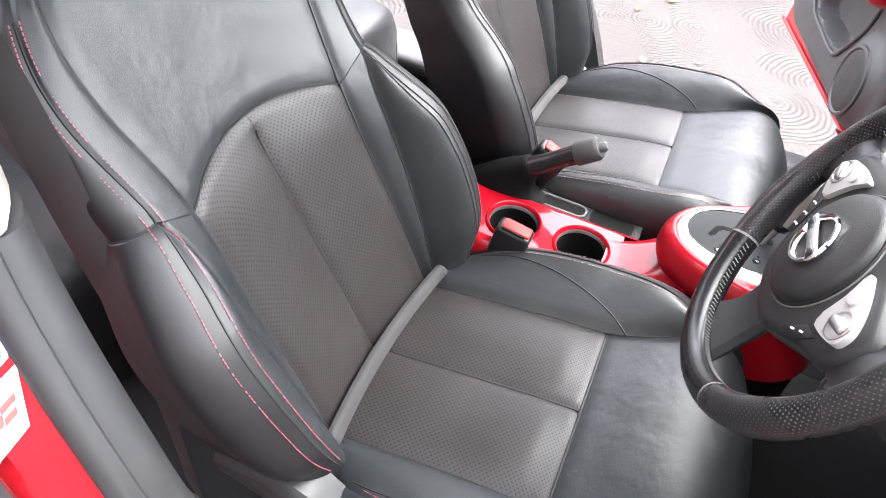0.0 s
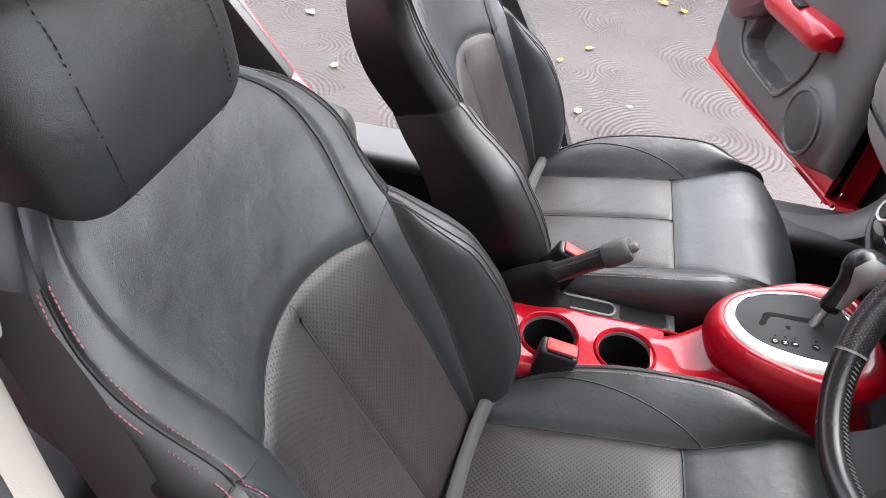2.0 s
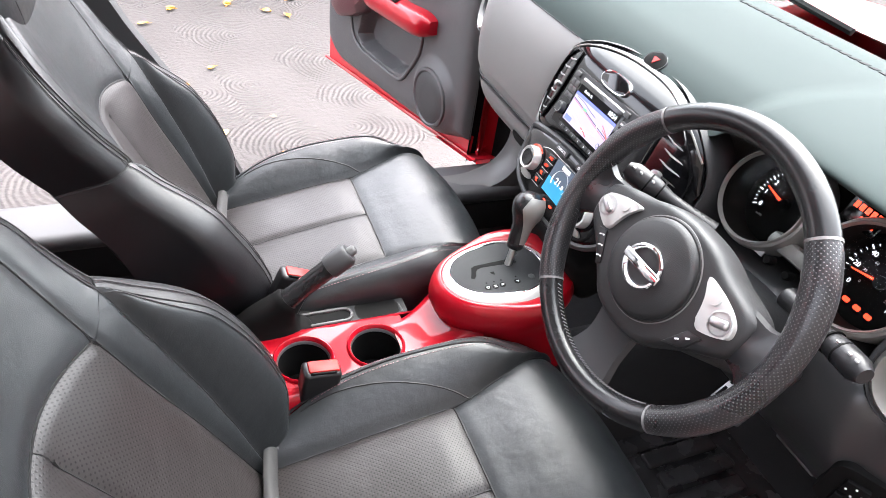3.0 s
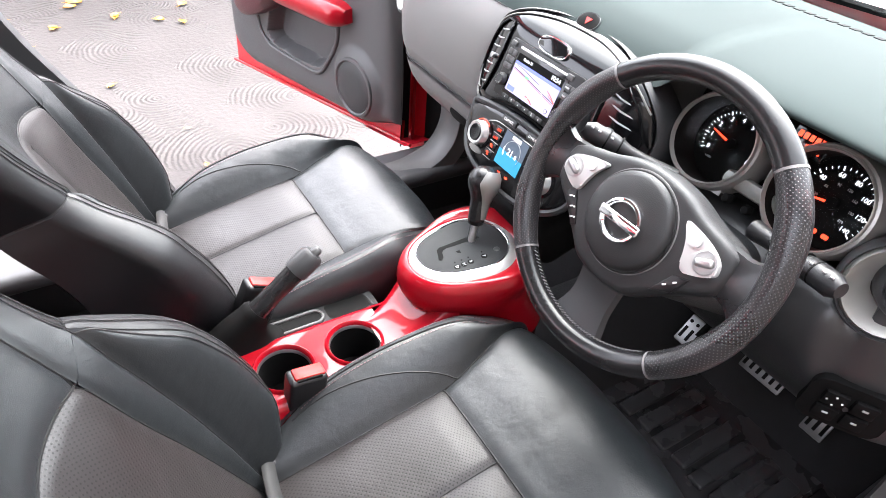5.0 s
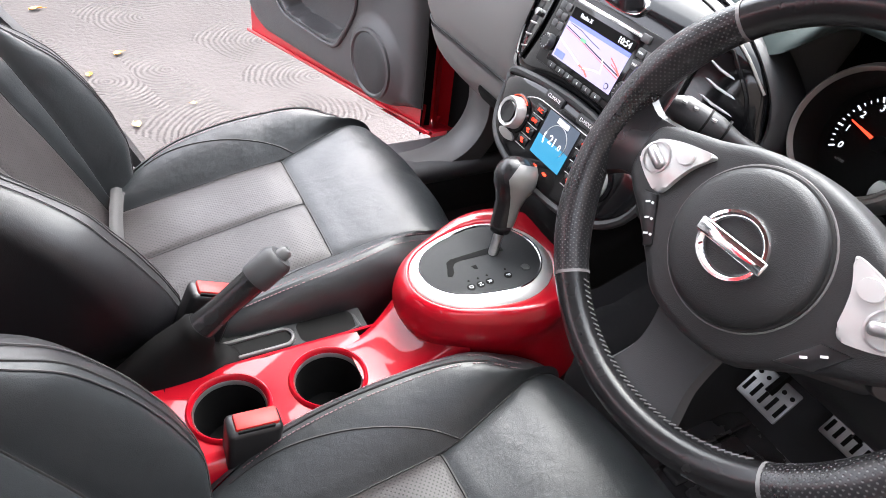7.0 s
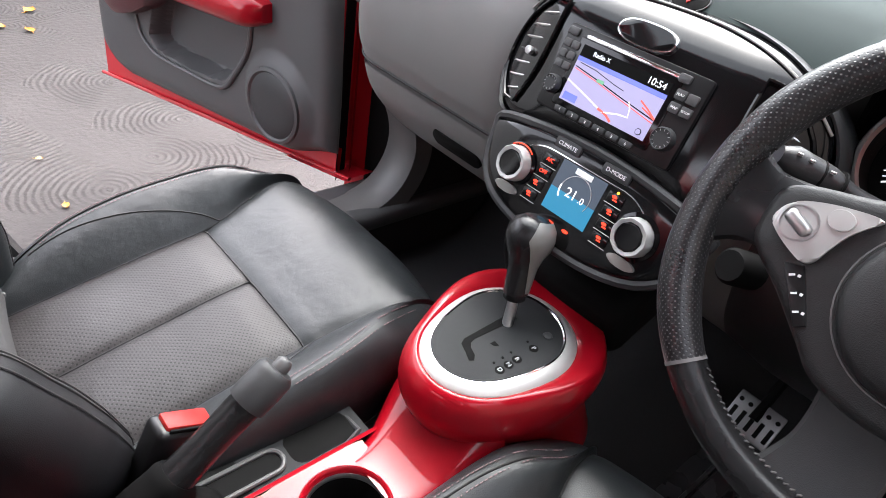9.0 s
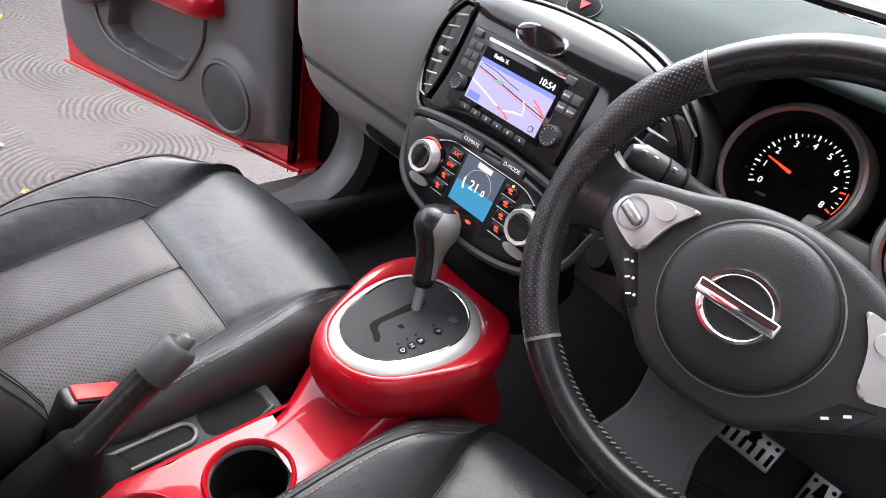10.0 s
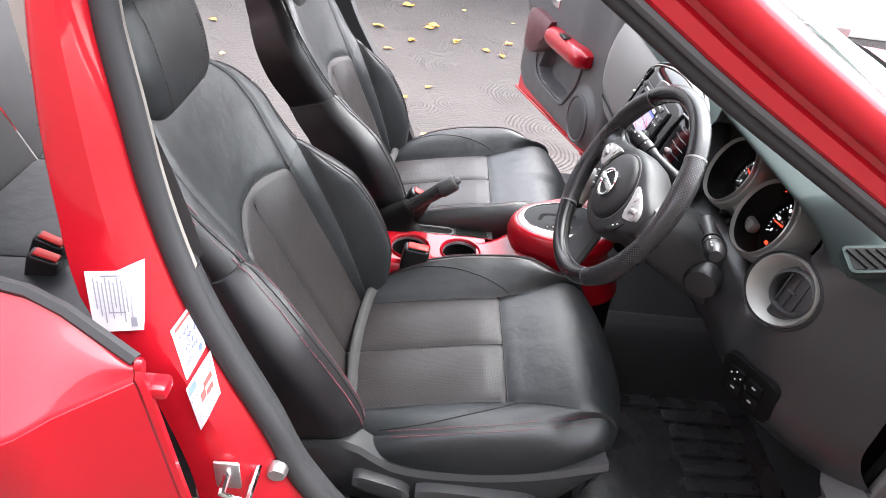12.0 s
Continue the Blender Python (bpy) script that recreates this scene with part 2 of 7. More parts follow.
def concrete():
    """Wet combed concrete: fan-shaped swirls round scattered centres, flat patches between."""
    m = material("wet_combed_concrete", (0.036, 0.0320, 0.0305), 0.50, second=(0.078, 0.0715, 0.0685), scale=1.6, spread=0.14, detail=9, spec=0.14)
    nt = m.node_tree
    b = nt.nodes["Principled BSDF"]
    tc = nt.nodes.new("ShaderNodeTexCoord")
    warp = nt.nodes.new("ShaderNodeTexNoise")
    warp.inputs["Scale"].default_value = 3.0
    add = nt.nodes.new("ShaderNodeVectorMath")
    add.operation = "MULTIPLY_ADD"
    add.inputs[1].default_value = (0.05, 0.05, 0.0)
    nt.links.new(tc.outputs["Object"], warp.inputs["Vector"])
    nt.links.new(warp.outputs["Color"], add.inputs[0])
    nt.links.new(tc.outputs["Object"], add.inputs[2])
    vo = nt.nodes.new("ShaderNodeTexVoronoi")
    vo.voronoi_dimensions = "2D"
    vo.inputs["Scale"].default_value = 2.3
    nt.links.new(add.outputs[0], vo.inputs["Vector"])
    # each centre carries one fan: half the ring, turned by the cell's own random colour
    sub = nt.nodes.new("ShaderNodeVectorMath")
    sub.operation = "SUBTRACT"
    nt.links.new(add.outputs[0], sub.inputs[0])
    nt.links.new(vo.outputs["Position"], sub.inputs[1])
    turn = nt.nodes.new("ShaderNodeVectorMath")
    turn.operation = "MULTIPLY_ADD"
    turn.inputs[1].default_value = (2.0, 2.0, 0.0)
    turn.inputs[2].default_value = (-1.0, -1.0, 0.0)
    nt.links.new(vo.outputs["Color"], turn.inputs[0])
    dot = nt.nodes.new("ShaderNodeVectorMath")
    dot.operation = "DOT_PRODUCT"
    nt.links.new(sub.outputs[0], dot.inputs[0])
    nt.links.new(turn.outputs[0], dot.inputs[1])
    fan = nt.nodes.new("ShaderNodeMapRange")
    fan.inputs["From Min"].default_value, fan.inputs["From Max"].default_value = -0.05, 0.01
    nt.links.new(dot.outputs["Value"], fan.inputs["Value"])
    mul = nt.nodes.new("ShaderNodeMath")
    mul.operation = "MULTIPLY"
    mul.inputs[1].default_value = 118.0
    rough_edge = nt.nodes.new("ShaderNodeTexNoise")
    rough_edge.inputs["Scale"].default_value = 16.0
    rough_edge.inputs["Detail"].default_value = 5
    nt.links.new(tc.outputs["Object"], rough_edge.inputs["Vector"])
    wob = nt.nodes.new("ShaderNodeMath")
    wob.operation = "MULTIPLY_ADD"
    wob.inputs[1].default_value = 0.045
    nt.links.new(rough_edge.outputs["Fac"], wob.inputs[0])
    nt.links.new(vo.outputs["Distance"], wob.inputs[2])
    nt.links.new(wob.outputs[0], mul.inputs[0])
    sn0 = nt.nodes.new("ShaderNodeMath")
    sn0.operation = "SINE"
    nt.links.new(mul.outputs[0], sn0.inputs[0])
    sn = nt.nodes.new("ShaderNodeMath")
    sn.operation = "MULTIPLY"
    nt.links.new(sn0.outputs[0], sn.inputs[0])
    nt.links.new(fan.outputs["Result"], sn.inputs[1])
    patch = nt.nodes.new("ShaderNodeTexNoise")
    patch.inputs["Scale"].default_value = 2.2
    patch.inputs["Detail"].default_value = 3
    nt.links.new(tc.outputs["Object"], patch.inputs["Vector"])
    pr = nt.nodes.new("ShaderNodeMapRange")
    pr.inputs["From Min"].default_value, pr.inputs["From Max"].default_value = 0.26, 0.40
    nt.links.new(patch.outputs["Fac"], pr.inputs["Value"])
    amp = nt.nodes.new("ShaderNodeMath")
    amp.operation = "MULTIPLY"
    nt.links.new(sn.outputs[0], amp.inputs[0])
    nt.links.new(pr.outputs["Result"], amp.inputs[1])
    fine = nt.nodes.new("ShaderNodeTexNoise")
    fine.inputs["Scale"].default_value = 38.0
    fine.inputs["Detail"].default_value = 9
    nt.links.new(tc.outputs["Object"], fine.inputs["Vector"])
    tot = nt.nodes.new("ShaderNodeMath")
    tot.operation = "MULTIPLY_ADD"
    tot.inputs[1].default_value = 0.34
    nt.links.new(amp.outputs[0], tot.inputs[0])
    nt.links.new(fine.outputs["Fac"], tot.inputs[2])
    bp = nt.nodes.new("ShaderNodeBump")
    bp.inputs["Strength"].default_value = 0.85
    bp.inputs["Distance"].default_value = 0.007
    nt.links.new(tot.outputs[0], bp.inputs["Height"])
    nt.links.new(bp.outputs["Normal"], b.inputs["Normal"])
    return m


CONCRETE = concrete()


# ---- modelling helpers ----
def thing(name, label, category, at=(0, 0, 0), group="", kind=""):
    ob = new(name)
    ob.location = at
    ob.empty_display_size = 0.05
    bpy.context.view_layer.update()
    return tagged(ob, label, category, group, kind)


def part(name, bm, mat, parent=None, label="", smooth=True, recalc=True):
    """Links a bmesh as one mesh object under a thing or a part."""
    if recalc:
        bmesh.ops.recalc_face_normals(bm, faces=bm.faces)
    me = bpy.data.meshes.new(name)
    bm.to_mesh(me)
    bm.free()
    for f in me.polygons:
        f.use_smooth = smooth
    if smooth:
        me.set_sharp_from_angle(angle=radians(42))
    me.materials.append(mat)
    ob = new(name, me)
    if parent is not None:
        ob.parent = parent
        top = parent
        shift = Vector((0, 0, 0))
        while top is not None:
            shift += top.location
            top = top.parent
        me.transform(Matrix.Translation(-shift))
    if label:
        ob["label"] = label
    return ob


def whole(name, bm, mat, label, category, group="", kind="", smooth=True):
    return tagged(part(name, bm, mat, None, label, smooth), label, category, group, kind)


def grid(fn, us, vs, close_u=False, close_v=False, uv=None, bm=None):
    """A surface through fn(u, v), with metric UVs where uv(u, v) is given."""
    bm = bm or bmesh.new()
    lay = bm.loops.layers.uv.verify()
    rows = [[bm.verts.new(fn(u, v)) for u in us] for v in vs]
    nu, nv = len(us), len(vs)
    for j in range(nv if close_v else nv - 1):
        for i in range(nu if close_u else nu - 1):
            q = ((i, j), ((i + 1) % nu, j), ((i + 1) % nu, (j + 1) % nv), (i, (j + 1) % nv))
            f = bm.faces.new([rows[b][a] for a, b in q])
            for lp, (a, b) in zip(f.loops, q):
                lp[lay].uv = uv(us[a], vs[b]) if uv else (us[a], vs[b])
    return bm


def span(a, b, n):
    return [a + (b - a) * i / n for i in range(n + 1)]


def curve_at(keys, t):
    """A smooth value or tuple through keys (t, value...), clamped at the ends."""
    ks = keys
    if t <= ks[0][0]:
        return ks[0][1:] if len(ks[0]) > 2 else ks[0][1]
    if t >= ks[-1][0]:
        return ks[-1][1:] if len(ks[-1]) > 2 else ks[-1][1]
    i = max(k for k in range(len(ks) - 1) if ks[k][0] <= t)
    a, b = ks[i], ks[i + 1]
    p, n = ks[max(0, i - 1)], ks[min(len(ks) - 1, i + 2)]
    w = (t - a[0]) / (b[0] - a[0])
    out = []
    for c in range(1, len(a)):
        ma = (b[c] - p[c]) / (b[0] - p[0]) * (b[0] - a[0])
        mb = (n[c] - a[c]) / (n[0] - a[0]) * (b[0] - a[0])
        h = w * w * (3 - 2 * w)
        out.append(a[c] * (1 - h) + b[c] * h + ma * (w ** 3 - 2 * w * w + w) + mb * (w ** 3 - w * w))
    return tuple(out) if len(out) > 1 else out[0]


def tube(pts, radius, n=10, closed=False, bm=None, flat=1.0, up=None, caps=True):
    """A round or flattened tube along pts; radius may be a list."""
    bm = bm or bmesh.new()
    pts = [Vector(p) for p in pts]
    m = len(pts)
    rings = []
    side = None
    for i, p in enumerate(pts):
        a = pts[(i - 1) % m] if closed or i else pts[0]
        b = pts[(i + 1) % m] if closed or i < m - 1 else pts[-1]
        d = (b - a).normalized()
        if up is not None:
            side = d.cross(Vector(up)).normalized()
        elif side is None:
            side = d.orthogonal().normalized()
        else:
            side = (side - d * side.dot(d)).normalized()
        nrm = side.cross(d)
        r = radius[i] if isinstance(radius, (list, tuple)) else radius
        rings.append([bm.verts.new(p + side * (r * math.cos(2 * math.pi * k / n)) + nrm * (r * flat * math.sin(2 * math.pi * k / n))) for k in range(n)])
    for i in range(m if closed else m - 1):
        for k in range(n):
            bm.faces.new((rings[i][k], rings[i][(k + 1) % n], rings[(i + 1) % m][(k + 1) % n], rings[(i + 1) % m][k]))
    if caps and not closed:
        bm.faces.new(rings[0])
        bm.faces.new(rings[-1][::-1])
    return bm


def frame_of(o, x, z):
    """A matrix with its origin at o, its z axis along z and its x axis near x."""
    z = Vector(z).normalized()
    y = z.cross(Vector(x)).normalized()
    x = y.cross(z)
    return Matrix(((x.x, y.x, z.x, o[0]), (x.y, y.y, z.y, o[1]), (x.z, y.z, z.z, o[2]), (0, 0, 0, 1)))


def lathe(profile, m=None, n=32, bm=None, sx=1.0, sy=1.0):
    """Turns (radius, height) pairs round the z axis of m."""
    bm = bm or bmesh.new()
    m = m or Matrix()
    rings = []
    for r, h in profile:
        if r < 1e-6:
            rings.append([bm.verts.new(m @ Vector((0, 0, h)))])
        else:
            rings.append([bm.verts.new(m @ Vector((r * sx * math.cos(2 * math.pi * k / n), r * sy * math.sin(2 * math.pi * k / n), h))) for k in range(n)])
    for a, b in zip(rings, rings[1:]):
        for k in range(n):
            q = [a[k % len(a)], a[(k + 1) % len(a)], b[(k + 1) % len(b)], b[k % len(b)]]
            q = list(dict.fromkeys(q))
            if len(q) > 2:
                bm.faces.new(q)
    return bm


def rbox(size, m=None, bevel=0.004, seg=2, bm=None):
    """A box with rounded edges, centred on m."""
    out = bmesh.new()
    bmesh.ops.create_cube(out, size=1.0)
    bmesh.ops.scale(out, vec=size, verts=out.verts)
    if bevel:
        bmesh.ops.bevel(out, geom=out.edges, offset=min(bevel, min(size) * 0.49), segments=seg, profile=0.5, affect="EDGES")
    bmesh.ops.transform(out, matrix=m or Matrix(), verts=out.verts)
    if bm is None:
        return out
    me = bpy.data.meshes.new("tmp")
    out.to_mesh(me)
    out.free()
    bm.from_mesh(me)
    bpy.data.meshes.remove(me)
    return bm


def prism(outline, low, high, m=None, bevel=0.002, place=None, bm=None, seg=2):
    """A slab with the given outline between two heights; place bends its points."""
    out = bmesh.new()
    bot = [out.verts.new((x, y, low)) for x, y in outline]
    top = [out.verts.new((x, y, high)) for x, y in outline]
    k = len(outline)
    out.faces.new(bot[::-1])
    cap = out.faces.new(top)
    for i in range(k):
        out.faces.new((bot[i], bot[(i + 1) % k], top[(i + 1) % k], top[i]))
    if bevel:
        bmesh.ops.bevel(out, geom=list(cap.edges), offset=bevel, segments=seg, profile=0.5, affect="EDGES")
    for v in out.verts:
        if place:
            v.co = place(*v.co)
        elif m:
            v.co = m @ v.co
    if bm is None:
        return out
    me = bpy.data.meshes.new("tmp")
    out.to_mesh(me)
    out.free()
    bm.from_mesh(me)
    bpy.data.meshes.remove(me)
    return bm


def rounded(w, h, r, n=5, cx=0.0, cy=0.0):
    """A rounded rectangle's outline."""
    out = []
    for sx, sy, a0 in ((1, 1, 0), (-1, 1, 90), (-1, -1, 180), (1, -1, 270)):
        for i in range(n + 1):
            a = radians(a0 + 90 * i / n)
            out.append((cx + sx * (w / 2 - r) + r * math.cos(a), cy + sy * (h / 2 - r) + r * math.sin(a)))
    return out


def oval(a, b, n=40, cx=0.0, cy=0.0, p=2.0):
    out = []
    for i in range(n):
        t = 2 * math.pi * i / n
        c, s = math.cos(t), math.sin(t)
        out.append((cx + a * math.copysign(abs(c) ** (2 / p), c), cy + b * math.copysign(abs(s) ** (2 / p), s)))
    return out


def lettering(body, size, m, mat, parent, place=None, name="lettering", label=""):
    """Flat raised lettering in the built-in font, centred on m."""
    cu = bpy.data.curves.new("lettering", "FONT")
    cu.body, cu.size, cu.extrude = body, size, 0.0002
    cu.align_x, cu.align_y = "CENTER", "CENTER"
    tmp = new("lettering_tmp", cu)
    bpy.context.view_layer.update()
    me = bpy.data.meshes.new_from_object(tmp.evaluated_get(bpy.context.evaluated_depsgraph_get()))
    bpy.data.objects.remove(tmp)
    bpy.data.curves.remove(cu)
    bm = bmesh.new()
    bm.from_mesh(me)
    bpy.data.meshes.remove(me)
    for v in bm.verts:
        v.co = place(*v.co) if place else m @ v.co
    return part(name, bm, mat, parent, label, smooth=False, recalc=False)


def stitches(pts, parent, mat, length=0.0038, gap=0.0020, r=0.0007, name="stitching", label=""):
    """A row of short threads along a line of points."""
    bm = bmesh.new()
    pts = [Vector(p) for p in pts]
    carry = 0.0
    for a, b in zip(pts, pts[1:]):
        d = b - a
        L = d.length
        if L < 1e-6:
            continue
        d /= L
        t = carry
        while t < L:
            e = min(t + length, L)
            if e - t > 0.001:
                tube([a + d * t, a + d * e], r, 4, bm=bm)
            t += length + gap
        carry = t - L
    return tagged(part(name, bm, mat, parent, label, recalc=False), kind="stuff")

# ---- ground and surroundings ----
gr = bmesh.new()
grid(lambda u, v: (u, v, 0.0), span(-60, 60, 24), span(-60, 60, 24), bm=gr)
whole("ground", gr, CONCRETE, "wet grey combed concrete yard with fan-shaped swirls", "ground", kind="structure")
wl = rbox((60, 0.25, 2.6), Matrix.Translation((6, 5.0, 1.3)), 0.02)
whole("wall_yard", wl, WALLPAINT, "white rendered yard wall standing on the concrete", "wall", kind="structure")
# unseen dark wall, added to cut the light from the driver's side
hs = rbox((40, 0.4, 2.5), Matrix.Translation((0, -2.35, 1.25)), 0.02)
whole("wall_blocker", hs, BLOCKER, "unseen dark wall added to hold back side light", "wall", kind="structure")


# ---- car body ----
body = thing("car_body", "red painted car body with doors standing open", "car body", (0, 0, 0))


def loft_plates(rows, bm=None):
    """Skins a list of equal-length point rows, closed round each row, with ends capped."""
    bm = bm or bmesh.new()
    rs = [[bm.verts.new(p) for p in r] for r in rows]
    k = len(rows[0])
    for a, b in zip(rs, rs[1:]):
        for i in range(k):
            bm.faces.new((a[i], a[(i + 1) % k], b[(i + 1) % k], b[i]))
    bm.faces.new(rs[0])
    bm.faces.new(rs[-1][::-1])
    return bm


def smooth_rows(keys, n, make):
    t0, t1 = keys[0][0], keys[-1][0]
    return [make(t, *curve_at(keys, t)) for t in span(t0, t1, n)]


# B-pillar, painted face: height, rear x, front x, y of the face
PILLAR = [(0.40, -0.47, -0.10, -0.79), (0.55, -0.47, -0.235, -0.79), (0.68, -0.47, -0.325, -0.777), (0.78, -0.49, -0.368, -0.765), (0.88, -0.53, -0.422, -0.745), (0.97, -0.59, -0.468, -0.722),
          (1.08, -0.612, -0.508, -0.69), (1.19, -0.617, -0.53, -0.667), (1.30, -0.615, -0.55, -0.64), (1.50, -0.60, -0.55, -0.58)]
PILLAR_P = [(0.40, -0.45, -0.18, -0.79), (0.60, -0.43, -0.26, -0.79), (0.77, -0.43, -0.350, -0.775), (0.95, -0.50, -0.437, -0.74), (1.2, -0.56, -0.50, -0.68), (1.5, -0.58, -0.53, -0.60)]


def pillar_ring(z, xr, xf, y, sg=1.0):
    w = xf - xr
    return [(xr, sg * (y + 0.085), z), (xr, sg * (y + 0.022), z), (xr + 0.012, sg * (y + 0.004), z), (xr + 0.30 * w, sg * y, z), (xr + 0.62 * w, sg * (y + 0.002), z),
            (xr + 0.72 * w, sg * (y + 0.014), z), (xr + 0.88 * w, sg * (y + 0.030), z), (xf - 0.006, sg * (y + 0.042), z), (xf, sg * (y + 0.054), z), (xf - 0.01, sg * (y + 0.085), z)]


part("pillar", loft_plates(smooth_rows(PILLAR, 36, lambda z, a, b, c: pillar_ring(z, a, b, c))), RED, body, "glossy red painted door pillar")
part("pillar", loft_plates(smooth_rows(PILLAR_P, 24, lambda z, a, b, c: pillar_ring(z, a, b - 0.012, c - 0.01, -1))), PLASTIC, body)
part("pillar_trim", loft_plates(smooth_rows(PILLAR_P, 24, lambda z, a, b, c: [(a, -c - 0.03, z), (b - 0.008, -c - 0.03, z), (b, -c - 0.040, z), (b - 0.004, -c - 0.075, z), (a, -c - 0.09, z)])), PLASTIC, body, "black plastic pillar trim")


def pillar_edge(dx, dy, z0=0.42, z1=1.48, n=40):
    out = []
    for z in span(z0, z1, n):
        a, b, c = curve_at(PILLAR, z)
        out.append((b + dx, c + 0.052 + dy, z))
    return out


part("door_seal", tube(pillar_edge(0.004, -0.010), 0.015, 10, flat=0.8), RUBBER, body, "dark grey rubber door seal")


def inner_trim(z0, z1, n=18, upper=False):
    """Interior trim wrapping inwards from the seal."""
    rows = []
    for z in span(z0, z1, n):
        a, b, c = curve_at(PILLAR, z)
        if upper:
            rows.append([(b + 0.016, c + 0.046, z), (b + 0.013, c + 0.064, z), (b - 0.008, c + 0.086, z), (b - 0.026, c + 0.100, z), (b - 0.06, c + 0.108, z), (b - 0.10, c + 0.108, z), (b - 0.10, c + 0.05, z)])
            continue
        rows.append([(b + 0.004, c + 0.044, z), (b + 0.013, c + 0.060, z), (b + 0.014, c + 0.070, z), (b + 0.006, c + 0.084, z), (b - 0.012, c + 0.098, z), (b - 0.05, c + 0.108, z), (b - 0.10, c + 0.108, z), (b - 0.10, c + 0.06, z)])
    return loft_plates(rows)


part("pillar_trim", inner_trim(0.995, 1.50, 24, True), CREAM, body, "cream plastic upper pillar trim")
part("pillar_trim", inner_trim(0.42, 0.992, 24), PLASTIC, body, "dark grey plastic lower pillar trim")

# sills: painted rocker, grey scuff trim, carpeted inner edge
for sg in (-1, 1):
    part("sill", rbox((2.25, 0.14, 0.14), Matrix.Translation((-0.20, sg * 0.775, 0.30)), 0.03, 3), RED, body)
    part("sill_trim", rbox((2.20, 0.16, 0.05), Matrix.Translation((-0.20, sg * 0.69, 0.405)), 0.022, 3), PLASTIC_GREY, body, "grey plastic sill trim")
    part("door_seal", tube([(x, sg * 0.755, 0.395) for x in span(-1.1, 0.5, 10)], 0.014, 8), RUBBER, body)

# kick panels curving up from the sill in front of the passenger door
for sg in (-1, 1):
    rows = []
    KICK = [(0, 0.22, 0.425), (1, 0.34, 0.425), (2, 0.43, 0.430), (3, 0.490, 0.450), (4, 0.528, 0.490), (5, 0.545, 0.545), (6, 0.535, 0.605), (7, 0.50, 0.67)]
    for t in span(0, 7, 28):
        x, z = curve_at(KICK, t)
        xa, za = curve_at(KICK, t - 0.1)
        xb, zb = curve_at(KICK, t + 0.1)
        d = Vector((xb - xa, zb - za)).normalized()
        ox, oz = -d.y, d.x
        rows.append([(x + ox * q, sg * yy, z + oz * q) for yy, q in ((0.735, -0.020), (0.728, -0.004), (0.705, 0.006), (0.655, 0.004), (0.632, -0.008), (0.624, -0.05), (0.735, -0.05))])
    part("kick_panel", loft_plates(rows), BELT_GREY, body, "curved grey plastic kick panel")
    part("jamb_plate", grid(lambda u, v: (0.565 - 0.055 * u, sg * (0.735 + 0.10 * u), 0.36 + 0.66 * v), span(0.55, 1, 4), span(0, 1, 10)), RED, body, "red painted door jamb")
    # inner half of the jamb plate, painted black for the shade it lies in
    part("jamb_shade", grid(lambda u, v: (0.565 - 0.055 * u, sg * (0.735 + 0.10 * u), 0.36 + 0.66 * v), span(0, 0.55, 4), span(0, 1, 10)), MATT, body, "inner door jamb, its shade painted black")
    part("inner_sill", rbox((2.20, 0.02, 0.14), Matrix.Translation((-0.20, sg * 0.625, 0.345)), 0.006), CARPET, body)
    part("hinge_pillar", rbox((0.16, 0.12, 0.72), Matrix.Translation((0.655, sg * 0.765, 0.72)), 0.02, 3), RED, body)
    part("footwell_side", rbox((0.44, 0.02, 0.50), Matrix.Translation((0.79, sg * 0.650, 0.52)), 0.008), CARPET, body)

